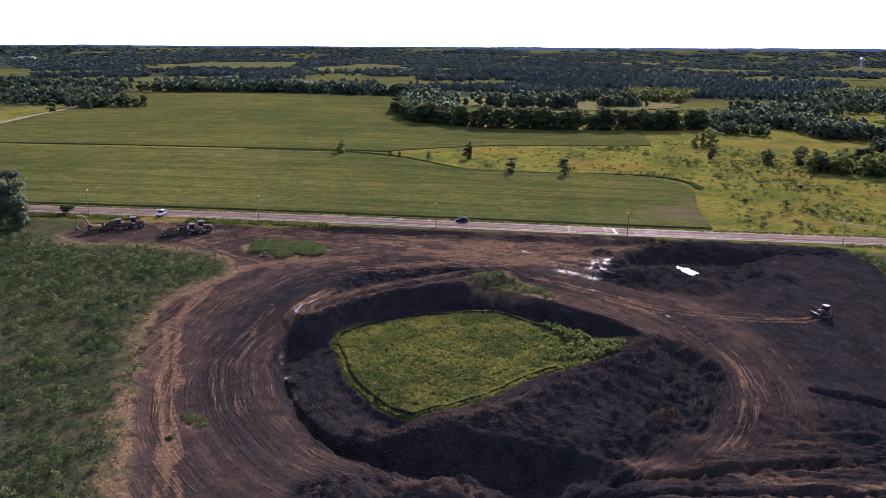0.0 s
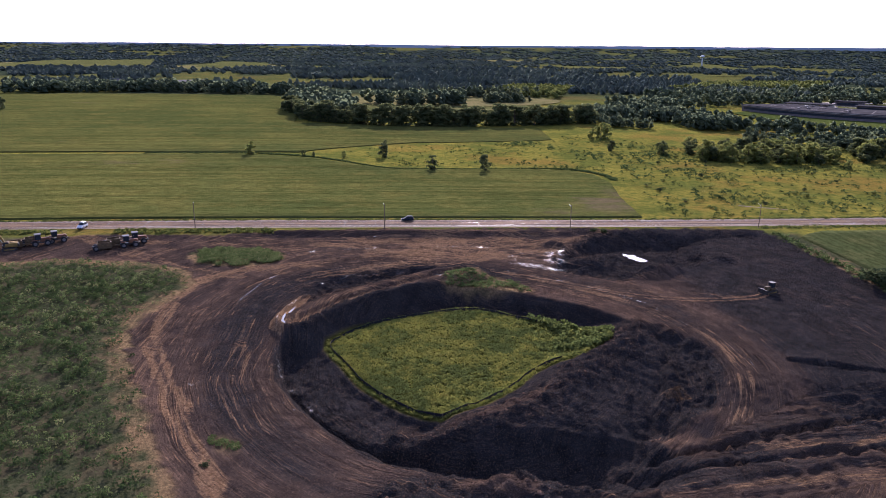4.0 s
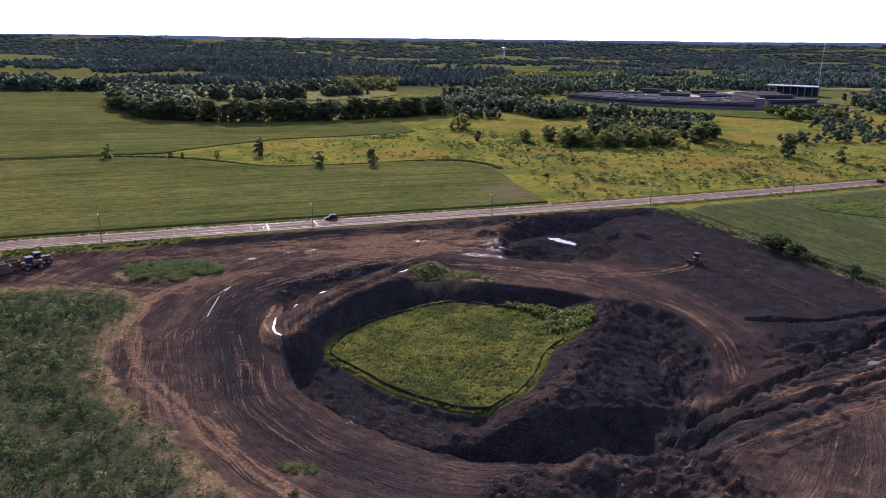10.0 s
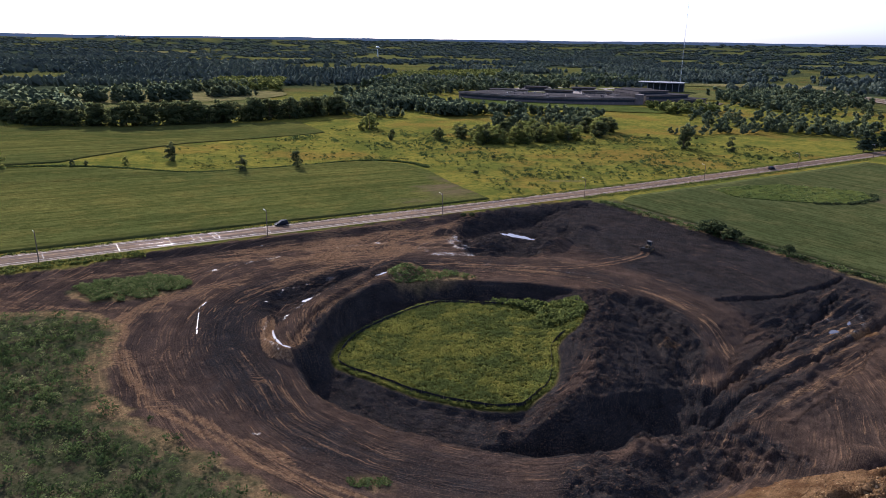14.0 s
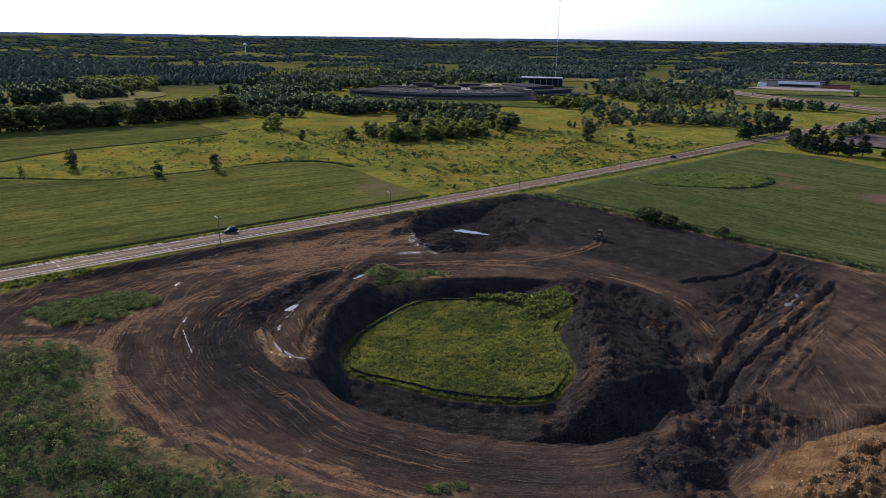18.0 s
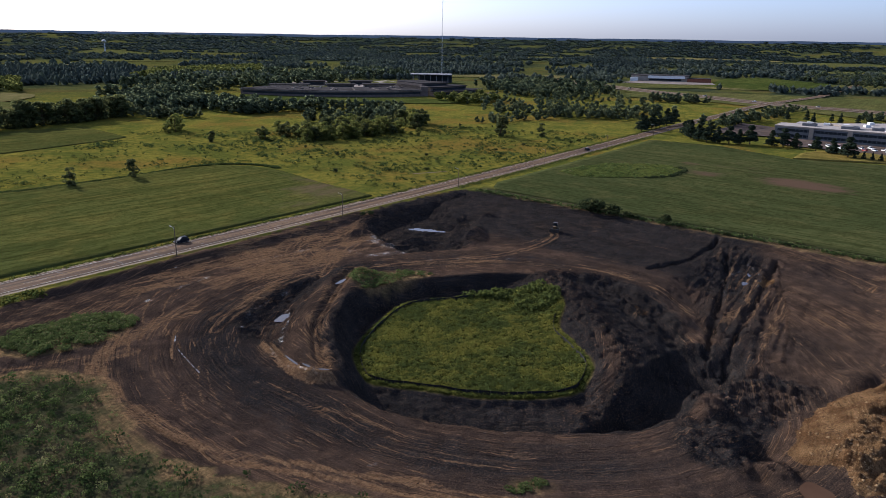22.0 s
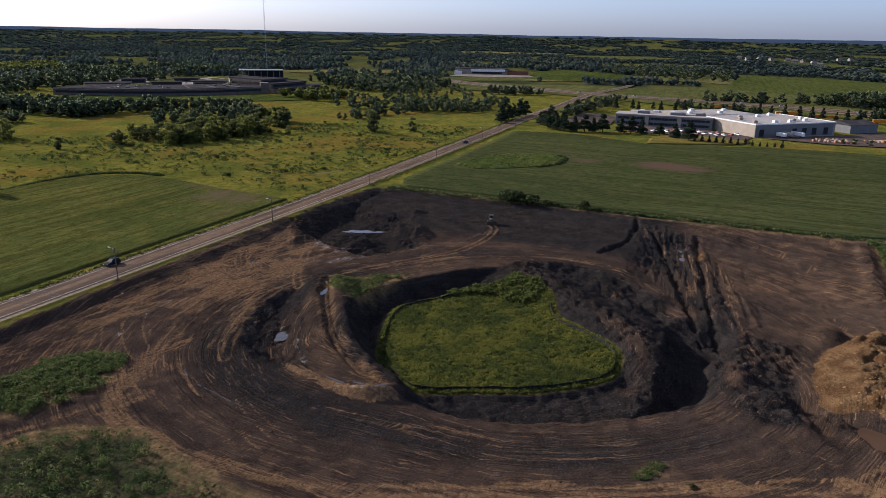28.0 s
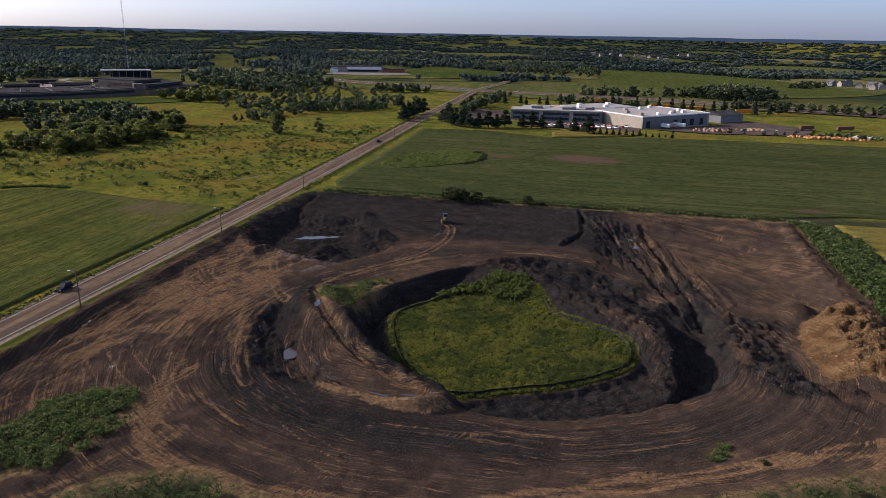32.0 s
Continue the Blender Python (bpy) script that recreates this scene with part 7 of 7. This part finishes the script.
def motor_car(x, y, z, rz, paint, label, tall=1.0, group=""):
    e = empty("car", x, y, z, rz)
    tagged(e, label, "car", group)
    part("body", loft(((-2.38, 0.78, 0.45, 0.82, 0.7), (-2.25, 0.92, 0.34, 0.98 * tall, 0.84), (-0.9, 0.95, 0.3, 1.02 * tall, 0.86), (0.9, 0.95, 0.3, 1.02 * tall, 0.86), (2.0, 0.92, 0.32, 0.92 * tall, 0.8),
                       (2.38, 0.8, 0.42, 0.74, 0.68))), paint, e)
    part("cabin", loft(((-2.15, 0.84, 0.95 * tall, 1.05 * tall, 0.72), (-1.85, 0.84, 0.95 * tall, 1.66 * tall, 0.66), (0.2, 0.84, 0.95 * tall, 1.7 * tall, 0.66), (1.1, 0.84, 0.95 * tall, 1.04 * tall, 0.7))), M_GLASS, e, "dark tinted windows")
    part("roof", boxes(((-0.8, 0, 1.69 * tall), (2.0, 1.3, 0.07), 0, 0.03)), paint, e)
    for sy in (-0.6, 0.6):
        part("roof_rail", bars(((-1.8, sy, 1.74 * tall), (0.1, sy, 1.76 * tall), 0.025, None, 5)), M_METAL, e)
    for sx in (-1.42, 1.42):
        for sy in (-0.84, 0.84):
            wheel(e, sx, sy, 0.36, 0.24)
    for sy in (-0.66, 0.66):
        part("headlight", boxes(((2.3, sy, 0.72), (0.12, 0.36, 0.16), 0, 0.03)), M_WHITE, e, "clear headlight")
        part("tail_light", boxes(((-2.33, sy, 0.8), (0.1, 0.28, 0.3), 0, 0.03)), M_REDB, e, "red tail light")
        part("mirror", boxes(((0.75, sy * 1.55, 1.05 * tall), (0.14, 0.2, 0.14), 0, 0.03)), paint, e)
    for sx, sz in ((2.4, 0.45), (-2.4, 0.48)):
        part("bumper", boxes(((sx, 0, sz), (0.14, 1.6, 0.22), 0, 0.04)), M_STEEL, e)
    return e


rz_ = lambda x: float(road_z(x, np.array(256.0)))
suv = motor_car(-15.3, 260.9, rz_(-15) - 0.02, 180, M_CHARCOAL, "charcoal sport utility vehicle stopped on the road shoulder", 1.06)
van = motor_car(-131, 251.6, ground_z(-131, 251.6) + 0.1, 265, M_SILVER, "silver-white van turning in at the site entrance", 1.25)
M_REDP = plain("red_car_paint", (0.28, 0.03, 0.025), 0.35, 0, 0.1, 1.0)
motor_car(268, 254.7, rz_(268) + 0.02, 0, M_CHARCOAL, "dark car driving on the country road", 1.0)
silver = motor_car(402, 150, ground_z(402, 150) + 0.75, 40, M_SILVER, "silver car parked before the offices", 1.0, "parked cars")
white_c = motor_car(408, 140, ground_z(408, 140) + 0.75, 40, M_WHITE, "white car parked before the offices", 1.0, "parked cars")
red_c = motor_car(414, 128, ground_z(414, 128) + 0.75, 40, M_REDP, "dark red car parked before the offices", 1.0, "parked cars")
for i in range(16):
    x, y = 404 + (i % 4) * 9 + g.normal(0, 0.6), 146 - (i // 4) * 14 - (i % 4) * 5
    copy_thing((silver, white_c, red_c)[i % 3], pose(x, y, ground_z(x, y) + 0.75, 0, 0, 40 + 180 * (i % 2)))
for i in range(14):
    x, y = 545 + (i % 7) * 12, 770 - (i // 7) * 26 - (i % 7) * 5
    copy_thing((silver, white_c, red_c)[(i * 2) % 3], pose(x, y, ground_z(x, y) + 0.85, 0, 0, 40))
for x, y, a in ((745, 270, 110), (729, 200, 95), (712, 80, 105), (788, 340, 118), (668, -30, 290), (860, 470, 128), (700, 40, 285)):
    o = copy_thing((silver, white_c)[int(x) % 2], pose(x, y, ground_z(x, y) + 1.35, 0, 0, a))
    o["label"], o["group"] = "car driving on the highway", "cars on the highway"


def trailer(x, y, rz, length, paint, label, lift=0.75):
    e = empty("trailer", x, y, ground_z(x, y) + lift, rz)
    tagged(e, label, "trailer")
    part("box_body", boxes(((0, 0, 2.5), (length, 2.6, 2.7), 0, 0.06)), paint, e)
    part("chassis", boxes(((0, 0, 1.0), (length * 0.96, 1.0, 0.3))), M_STEEL, e)
    for sx in (-length * 0.4, -length * 0.32, length * 0.36):
        for sy in (-1.05, 1.05):
            wheel(e, sx, sy, 0.5, 0.4)
    return e


trailer(447, 46, -140, 13, M_WHITE, "white box trailer backed to a dock")
trailer(440, 53, -140, 9, M_CONC, "pale box trailer backed to a dock")
trailer(434, 58, -140, 8, M_WHITE, "white box trailer backed to a dock")
for x, y, rz, n in ((640, 98, -75, 22), (612, 40, -75, 24), (602, 8, -75, 22), (590, -40, -75, 24), (468, -60, -60, 14), (474, -92, -60, 18)):
    trailer(x, y, rz, n, M_ORANGE if n > 18 else M_RUST, "long orange trailer parked in the yard" if n > 18 else "rust-brown trailer parked in the yard", 0.8)
# stacked goods in the yard
def goods(x0, y0, sx, sy, n, colours, label):
    """Stacks of pallets, crates and drums, set in loose rows."""
    pv, pf = [], []
    for i in range(n):
        x, y = x0 + g.normal(0, sx), y0 + g.normal(0, sy)
        a, b, hh, z = g.uniform(0.5, 1.2), g.uniform(0.4, 0.8), g.uniform(0.5, 1.7), ground_z(x, y) + 0.7
        c, s_ = math.cos(0.7 + g.normal(0, 0.15)), math.sin(0.7 + g.normal(0, 0.15))
        k0 = len(pv)
        pv += [(x + (u * a) * c - (v * b) * s_, y + (u * a) * s_ + (v * b) * c, z + w * hh) for u, v, w in ((-1, -1, 0), (1, -1, 0), (1, 1, 0), (-1, 1, 0), (-1, -1, 1), (1, -1, 1), (1, 1, 1), (-1, 1, 1))]
        pf += [tuple(k0 + j for j in fc) for fc in ((4, 5, 6, 7), (0, 1, 5, 4), (1, 2, 6, 5), (2, 3, 7, 6), (3, 0, 4, 7))]
    km = Mat("stacked_goods", 0.8)
    rnd = km.random(True)
    km.color(km.mix(km.ramp(rnd, 0.3, 0.6), colours[0], km.mix(km.ramp(rnd, 0.7, 0.9), colours[1], colours[2])))
    tagged(new("stacked_goods", mesh_of("stacked_goods", pv, pf, [km.m])), label, "pallets", kind="stuff")


goods(430, 21, 5, 6, 130, ((0.24, 0.18, 0.13), (0.25, 0.10, 0.05), (0.08, 0.06, 0.05)), "stacked pallets and crates in a yard")
goods(450, -14, 2, 6, 40, ((0.30, 0.26, 0.20), (0.30, 0.14, 0.05), (0.26, 0.22, 0.17)), "rows of pale tanks and crates in a yard")
goods(400, -52, 3, 12, 90, ((0.42, 0.18, 0.05), (0.34, 0.15, 0.06), (0.12, 0.08, 0.06)), "orange-brown stacks of timber along a yard")
goods(425, -88, 3, 5, 34, ((0.36, 0.34, 0.31), (0.30, 0.28, 0.25), (0.14, 0.12, 0.10)), "white bundles stacked at the end of a yard")


# ---- machines of the digging ----
M_MUDDY = plain("mud_caked_paint", (0.10, 0.065, 0.03), 0.8, 0, 0.45, 1.5)

def crawler(parent, length, y, w, h):
    """A crawler track with its shoes and rollers."""
    bm = bmesh.new()
    n = 10
    prof = [(length / 2 - h / 2 + math.cos(a) * h / 2, h / 2 + math.sin(a) * h / 2) for a in np.linspace(-math.pi / 2, math.pi / 2, n)]
    prof += [(-length / 2 + h / 2 + math.cos(a) * h / 2, h / 2 + math.sin(a) * h / 2) for a in np.linspace(math.pi / 2, 1.5 * math.pi, n)]
    l_ = [bm.verts.new((x, y - w / 2, z)) for x, z in prof]
    r_ = [bm.verts.new((x, y + w / 2, z)) for x, z in prof]
    for i in range(len(prof)):
        j = (i + 1) % len(prof)
        bm.faces.new((l_[i], l_[j], r_[j], r_[i]))
    bm.faces.new(l_)
    bm.faces.new(r_[::-1])
    for i in range(int(length / 0.35)):
        box(bm, (-length / 2 + 0.3 + i * 0.35, y, h + 0.02), (0.08, w, 0.08))
    bmesh.ops.recalc_face_normals(bm, faces=bm.faces[:])
    t = part("crawler_track", bm, M_STEEL, parent, "muddy steel crawler track")
    part("roller_frame", boxes(((0, y, h / 2), (length * 0.66, w + 0.06, h * 0.4), 0, 0.04)), M_YELLOW, t)


def excavator(x, y, rz):
    e = empty("excavator", x, y, ground_z(x, y) + 0.02, rz)
    tagged(e, "yellow crawler excavator parked with its boom raised", "excavator")
    for s in (-1.25, 1.25):
        crawler(e, 4.4, s, 0.6, 0.95)
    part("undercarriage", boxes(((0, 0, 0.75), (2.4, 2.0, 0.5), 0, 0.08)), M_STEEL, e)
    part("house", boxes(((-0.7, 0, 1.85), (3.6, 2.7, 1.3), 0, 0.15)), M_YELLOW, e)
    part("counterweight", boxes(((-2.6, 0, 1.75), (0.7, 2.7, 1.1), 0, 0.2)), M_STEEL, e, "dark cast counterweight")
    c_ = part("cab", boxes(((0.75, 0.8, 2.1), (1.6, 1.0, 1.8), 0, 0.1)), M_MUDDY, e, "mud-caked operator cab")
    part("cab_window", boxes(((0.78, 0.8, 2.35), (1.64, 1.04, 0.9))), M_GLASS, c_)
    b = bmesh.new()
    for p, q_ in (((1.0, -0.2, 1.9), (2.6, -0.2, 5.6)), ((2.6, -0.2, 5.6), (4.8, -0.2, 6.0))):
        d = Vector(q_) - Vector(p)
        m = Matrix.Translation((Vector(p) + Vector(q_)) / 2) @ d.to_track_quat("X", "Z").to_matrix().to_4x4() @ Matrix.Diagonal((d.length + 0.3, 0.42, 0.6, 1))
        bmesh.ops.create_cube(b, size=1, matrix=m)
    part("boom", b, M_YELLOW, e)
    part("boom_cylinder", bars(((1.3, 0.2, 1.7), (2.6, 0.2, 4.6), 0.09), ((1.3, -0.6, 1.7), (2.6, -0.6, 4.6), 0.09), ((3.0, -0.2, 6.2), (5.0, -0.2, 6.5), 0.08)), M_METAL, e)
    b = bmesh.new()
    d = Vector((0.9, 0, -4.0))
    bmesh.ops.create_cube(b, size=1, matrix=Matrix.Translation((5.2, -0.2, 4.2)) @ d.to_track_quat("X", "Z").to_matrix().to_4x4() @ Matrix.Diagonal((4.2, 0.36, 0.5, 1)))
    part("stick", b, M_YELLOW, e)
    b = bmesh.new()
    box(b, (5.4, -0.2, 1.7), (1.1, 1.2, 0.9), 0, 0.2, 0.75)
    for i in range(4):
        box(b, (4.85, -0.6 + i * 0.27, 1.3), (0.3, 0.1, 0.1))
    part("bucket", b, M_STEEL, e, "worn steel bucket")
    return e


M_GREY = plain("dull_grey_paint", (0.16, 0.155, 0.15), 0.85, 0, 0.35, 1.5, 0.05)


def scraper(x, y, rz, label, pale=M_GREY):
    """An articulated tractor that draws a scraper pan."""
    e = empty("tractor_scraper", x, y, ground_z(x, y) + 0.02, rz)
    tagged(e, label, "tractor", "parked earthmovers")
    part("hood", boxes(((4.6, 0, 1.9), (2.8, 1.3, 1.3), 0, 0.15), ((6.1, 0, 1.6), (0.3, 1.2, 1.1), 0, 0.05)), M_RUST, e, "dull red engine hood")
    part("frame", boxes(((3.6, 0, 1.2), (6.0, 1.2, 0.6), 0, 0.05)), M_STEEL, e)
    c_ = part("cab", boxes(((2.6, 0, 2.9), (1.7, 1.7, 1.7), 0, 0.12)), M_GLASS, e, "glazed cab")
    part("cab_roof", boxes(((2.6, 0, 3.85), (2.0, 2.0, 0.28), 0, 0.08)), pale, c_, "grey cab roof")
    part("fender", boxes(((1.6, 1.2, 2.1), (1.6, 0.8, 0.12)), ((1.6, -1.2, 2.1), (1.6, 0.8, 0.12))), M_RUST, e)
    for sx in (1.6, 5.2):
        for sy in (-1.45, -0.85, 0.85, 1.45):
            wheel(e, sx, sy, 0.98, 0.55, 14)
    part("drawbar", boxes(((-0.6, 0, 1.0), (3.4, 0.4, 0.4), 0, 0.05)), M_MUDDY, e)
    bm = boxes(((-4.0, 1.5, 1.7), (4.2, 0.14, 1.9)), ((-4.0, -1.5, 1.7), (4.2, 0.14, 1.9)), ((-6.0, 0, 1.6), (0.16, 3.0, 1.9)), ((-4.0, 0, 0.75), (4.2, 3.0, 0.16)), ((-2.1, 0, 1.9), (0.3, 3.0, 1.2), 0, 0.05))
    part("scraper_pan", bm, M_MUDDY, e, "muddy brown scraper pan")
    part("push_frame", boxes(((-6.9, 0, 1.3), (1.6, 0.8, 0.6), 0, 0.05)), M_STEEL, e)
    for sy in (-1.2, 1.2):
        wheel(e, -6.6, sy, 0.95, 0.7, 14)
    part("exhaust", bars(((5.0, 0.4, 2.5), (5.0, 0.4, 3.5), 0.08)), M_STEEL, e)
    return e


excavator(-145, 229, 200)
scraper(-137, 236.5, 25, "articulated tractor with a scraper pan parked on bare earth")
scraper(-140.5, 232.5, 28, "articulated tractor with a muddy brown scraper pan")
scraper(-110.5, 234.5, 20, "articulated tractor with white cab roof and scraper pan")
scraper(-112, 230.3, 24, "articulated tractor with scraper pan casting a long shadow")


def bulldozer(x, y, rz):
    e = empty("bulldozer", x, y, ground_z(x, y) + 0.02, rz)
    tagged(e, "muddy crawler bulldozer parked on graded black earth", "bulldozer")
    for s in (-1.1, 1.1):
        crawler(e, 3.6, s, 0.6, 1.0)
    part("hood", boxes(((1.0, 0, 1.65), (1.9, 1.0, 1.0), 0, 0.1)), M_MUDDY, e)
    part("body", boxes(((-0.6, 0, 1.25), (2.2, 1.5, 0.9), 0, 0.1)), M_MUDDY, e)
    c_ = part("cab", boxes(((-0.5, 0, 2.35), (1.4, 1.4, 1.4), 0, 0.1)), M_GLASS, e, "dark glazed cab")
    part("cab_roof", boxes(((-0.5, 0, 3.12), (1.7, 1.7, 0.16), 0, 0.06)), M_STEEL, c_)
    bm = bmesh.new()
    box(bm, (2.75, 0, 0.75), (0.16, 3.4, 1.3), 0, 0.04)
    box(bm, (2.66, 0, 1.32), (0.3, 3.4, 0.16))
    part("blade", bm, M_STEEL, e, "worn steel blade")
    part("push_arm", boxes(((1.6, 1.5, 0.6), (2.4, 0.18, 0.28)), ((1.6, -1.5, 0.6), (2.4, 0.18, 0.28))), M_MUDDY, e)
    part("ripper", boxes(((-2.1, 0, 0.8), (0.8, 0.5, 0.5), 0, 0.05), ((-2.4, 0, 0.45), (0.2, 0.2, 0.9))), M_STEEL, e)
    part("exhaust", bars(((1.2, 0.3, 2.1), (1.2, 0.3, 3.0), 0.07)), M_STEEL, e)
    return e


bulldozer(85.5, 180.5, 200)

# ---- silt fence round the island ----
inner = []
for i in range(len(ISLE)):
    a, b = ISLE[i - 1], ISLE[(i + 1) % len(ISLE)]
    d = (b - a) / (np.linalg.norm(b - a) + 1e-9)
    nr = np.array([d[1], -d[0]])
    c = ISLE[i] + nr * 1.6
    if not inside(c[:1], c[1:], ISLE)[0]:
        c = ISLE[i] - nr * 1.6
    inner.append(c)
inner = np.array(inner)
fz = ground_zs(inner[:, 0], inner[:, 1])
fence = empty("silt_fence", -37, 146, ground_z(-37, 146))
tagged(fence, "sagging black silt fence on wooden stakes", "fence")
o0 = Vector(fence.matrix_basis.translation)
fv, ff = [], []
n = len(inner)
for i in range(n):
    sag = 0.08 * math.sin(i * 1.7)
    for dz, off in ((-0.15, 0.0), (0.45, 0.05), (0.95 + sag, 0.0)):
        fv.append((inner[i][0] - o0.x + off, inner[i][1] - o0.y, fz[i] + dz - o0.z))
for i in range(n):
    x, y = inner[i]
    if x > 14 and y > 141:
        continue
    j = (i + 1) % n
    for k_ in (0, 1):
        ff.append((i * 3 + k_, j * 3 + k_, j * 3 + k_ + 1, i * 3 + k_ + 1))
part("fabric", mesh_of("silt_fabric", fv, ff, [M_FABRIC]), None, fence, "black woven fabric")
stake = bmesh.new()
box(stake, (0, 0, 0.45), (0.06, 0.06, 1.3), 0, 0.01)
sm = bpy.data.meshes.new("stake")
stake.to_mesh(sm)
stake.free()
sm.materials.append(M_STAKE)
for i in range(n):
    x, y = inner[i]
    if not (x > 14 and y > 141):
        s = new("stake", sm)
        s.parent = fence
        s.location = (x - o0.x, y - o0.y, fz[i] - o0.z)

# a white scrap by the pole
sc = bmesh.new()
box(sc, (0, 0, 0.12), (0.9, 0.6, 0.08), 20, 0.03)
box(sc, (0.2, 0.1, 0.2), (0.5, 0.4, 0.1), 50, 0.03)
s = part("scrap_board", sc, M_CONC)
s.location = (-28, 245, ground_z(-28, 245))
tagged(s, "pale scrap board lying on bare earth", "debris")

# ---- clods and lumps of dug earth ----
def lump_field(name, xy, size, material, label, seed):
    g_ = np.random.default_rng(seed)
    n = len(xy)
    base = np.array([(1, 0, 0), (0.3, 0.95, 0), (-0.8, 0.6, 0), (-0.8, -0.6, 0), (0.3, -0.95, 0), (0.15, 0.1, 1.0), (-0.25, -0.3, 0.75)])
    tri = np.array([(0, 1, 5), (1, 2, 5), (2, 6, 5), (2, 3, 6), (3, 4, 6), (4, 0, 6), (0, 5, 6)])
    s = size * np.exp(g_.normal(0, 0.45, n))
    v = base[None] * g_.uniform(0.6, 1.35, (n, 7, 3)) * s[:, None, None]
    a = g_.uniform(0, 2 * np.pi, n)
    c, sn = np.cos(a)[:, None], np.sin(a)[:, None]
    z = ground_zs(xy[:, 0], xy[:, 1])
    P = np.stack([v[..., 0] * c - v[..., 1] * sn + xy[:, :1], v[..., 0] * sn + v[..., 1] * c + xy[:, 1:], v[..., 2] * 0.75 + z[:, None] - 0.12 * s[:, None]], -1)
    f = (tri[None] + (np.arange(n) * 7)[:, None, None]).reshape(-1, 3)
    return tagged(new(name, mesh_of(name, P.reshape(-1, 3), f, [material])), label, "earth", kind="stuff")


def lump_material(name, a, b):
    k = Mat(name, 1.0, 0.0)
    r = k.random(True)
    k.color(k.mix(k.ramp(k.noise(k.place(), 1.5, 3), 0.3, 0.7), k.mix(k.ramp(r, 0.1, 0.9), a, b), tuple(x * 0.6 for x in a)))
    k.bump(k.noise(k.place(), 6.0, 3), 0.1, 0.8)
    return k.m


M_CLOD = lump_material("dark_clods", (0.024, 0.022, 0.020), (0.080, 0.060, 0.047))
M_CLODB = lump_material("brown_clods", (0.045, 0.030, 0.022), (0.120, 0.078, 0.054))
M_CLODS = lump_material("clay_clods", (0.12, 0.070, 0.034), (0.31, 0.205, 0.105))


def weighted(n, seed, fn, box_):
    g_ = np.random.default_rng(seed)
    q = np.column_stack([g_.uniform(box_[0], box_[1], n), g_.uniform(box_[2], box_[3], n)])
    return q[g_.random(n) < fn(q[:, 0], q[:, 1])]


q = weighted(2200, 499, lambda x, y: smooth(1, -2, signed(x, y, RUBBLE)) * smooth(0.35, 0.55, fbm(x / 4, y / 4, 157)), (-35, 24, 74, 108))
lump_field("clods", q, 0.13, M_CLODB, "coarse brown blocks of dug earth", 498)
q = weighted(8000, 501, lambda x, y: (smooth(1.5, -2, signed(x, y, RUBBLE)) + 0.5 * smooth(2, -2, signed(x, y, FURROWS)) + smooth(3, 0.5, line_dist(x, y, WINDROW)[0])) * smooth(0.25, 0.55, fbm(x / 6, y / 6, 151)) * (signed(x, y, ISLE) > 0.5), (-35, 118, 55, 172))
lump_field("clods", q, 0.13, M_CLODB, "brown clods of dug earth", 503)
q = weighted(30000, 504, lambda x, y: smooth(8, 1, line_dist(x, y, BERM)[0]) * 0.8 * (signed(x, y, ISLE) > 0.5), (-35, 50, 105, 172))
lump_field("clods", q, 0.11, M_CLODB, "brown clods along the crest of a loose bank", 506)
q = weighted(9000, 505, lambda x, y: smooth(2, -4, signed(x, y, HOLLOW_NE)) * smooth(0.35, 0.6, fbm(x / 5, y / 5, 153)), (18, 120, 188, 248))
lump_field("clods", q, 0.17, M_CLOD, "dark clods in a dug hollow", 507)
q = weighted(26000, 509, lambda x, y: (signed(x, y, SITE) < -2) * (np.abs(signed(x, y, RIM)) < 40) * (signed(x, y, RIM) > -2) * (signed(x, y, ISLE) > 1) * (0.06 + 0.5 * smooth(5, 0, np.abs(signed(x, y, RIM)))
             + 0.5 * smooth(0.55, 0.72, fbm(x / 8, y / 8, 155))), (-90, 60, 85, 215))
lump_field("clods", q, 0.09, M_CLODB, "brown clods strewn over the haul road", 511)
q = weighted(9000, 513, lambda x, y: smooth(0.5, -1.5, signed(x, y, CLAY)) * (0.12 + smooth(-1, 2, CLAY_RIDGE - 0.13 * (x - 2) - y)), (-28, 28, 56, 88))
lump_field("clods", q, 0.17, M_CLODS, "yellow clay lumps on a spoil heap", 515)
q = weighted(34000, 517, lambda x, y: (signed(x, y, SITE) < -1) * (signed(x, y, RIM) > 0.5) * (0.15 + 0.85 * smooth(0.45, 0.62, fbm(x / 5, y / 5, 159))), (-92, 118, 56, 246))
lump_field("clods", q, 0.075, M_CLODB, "small brown clods strewn over trodden earth", 519)
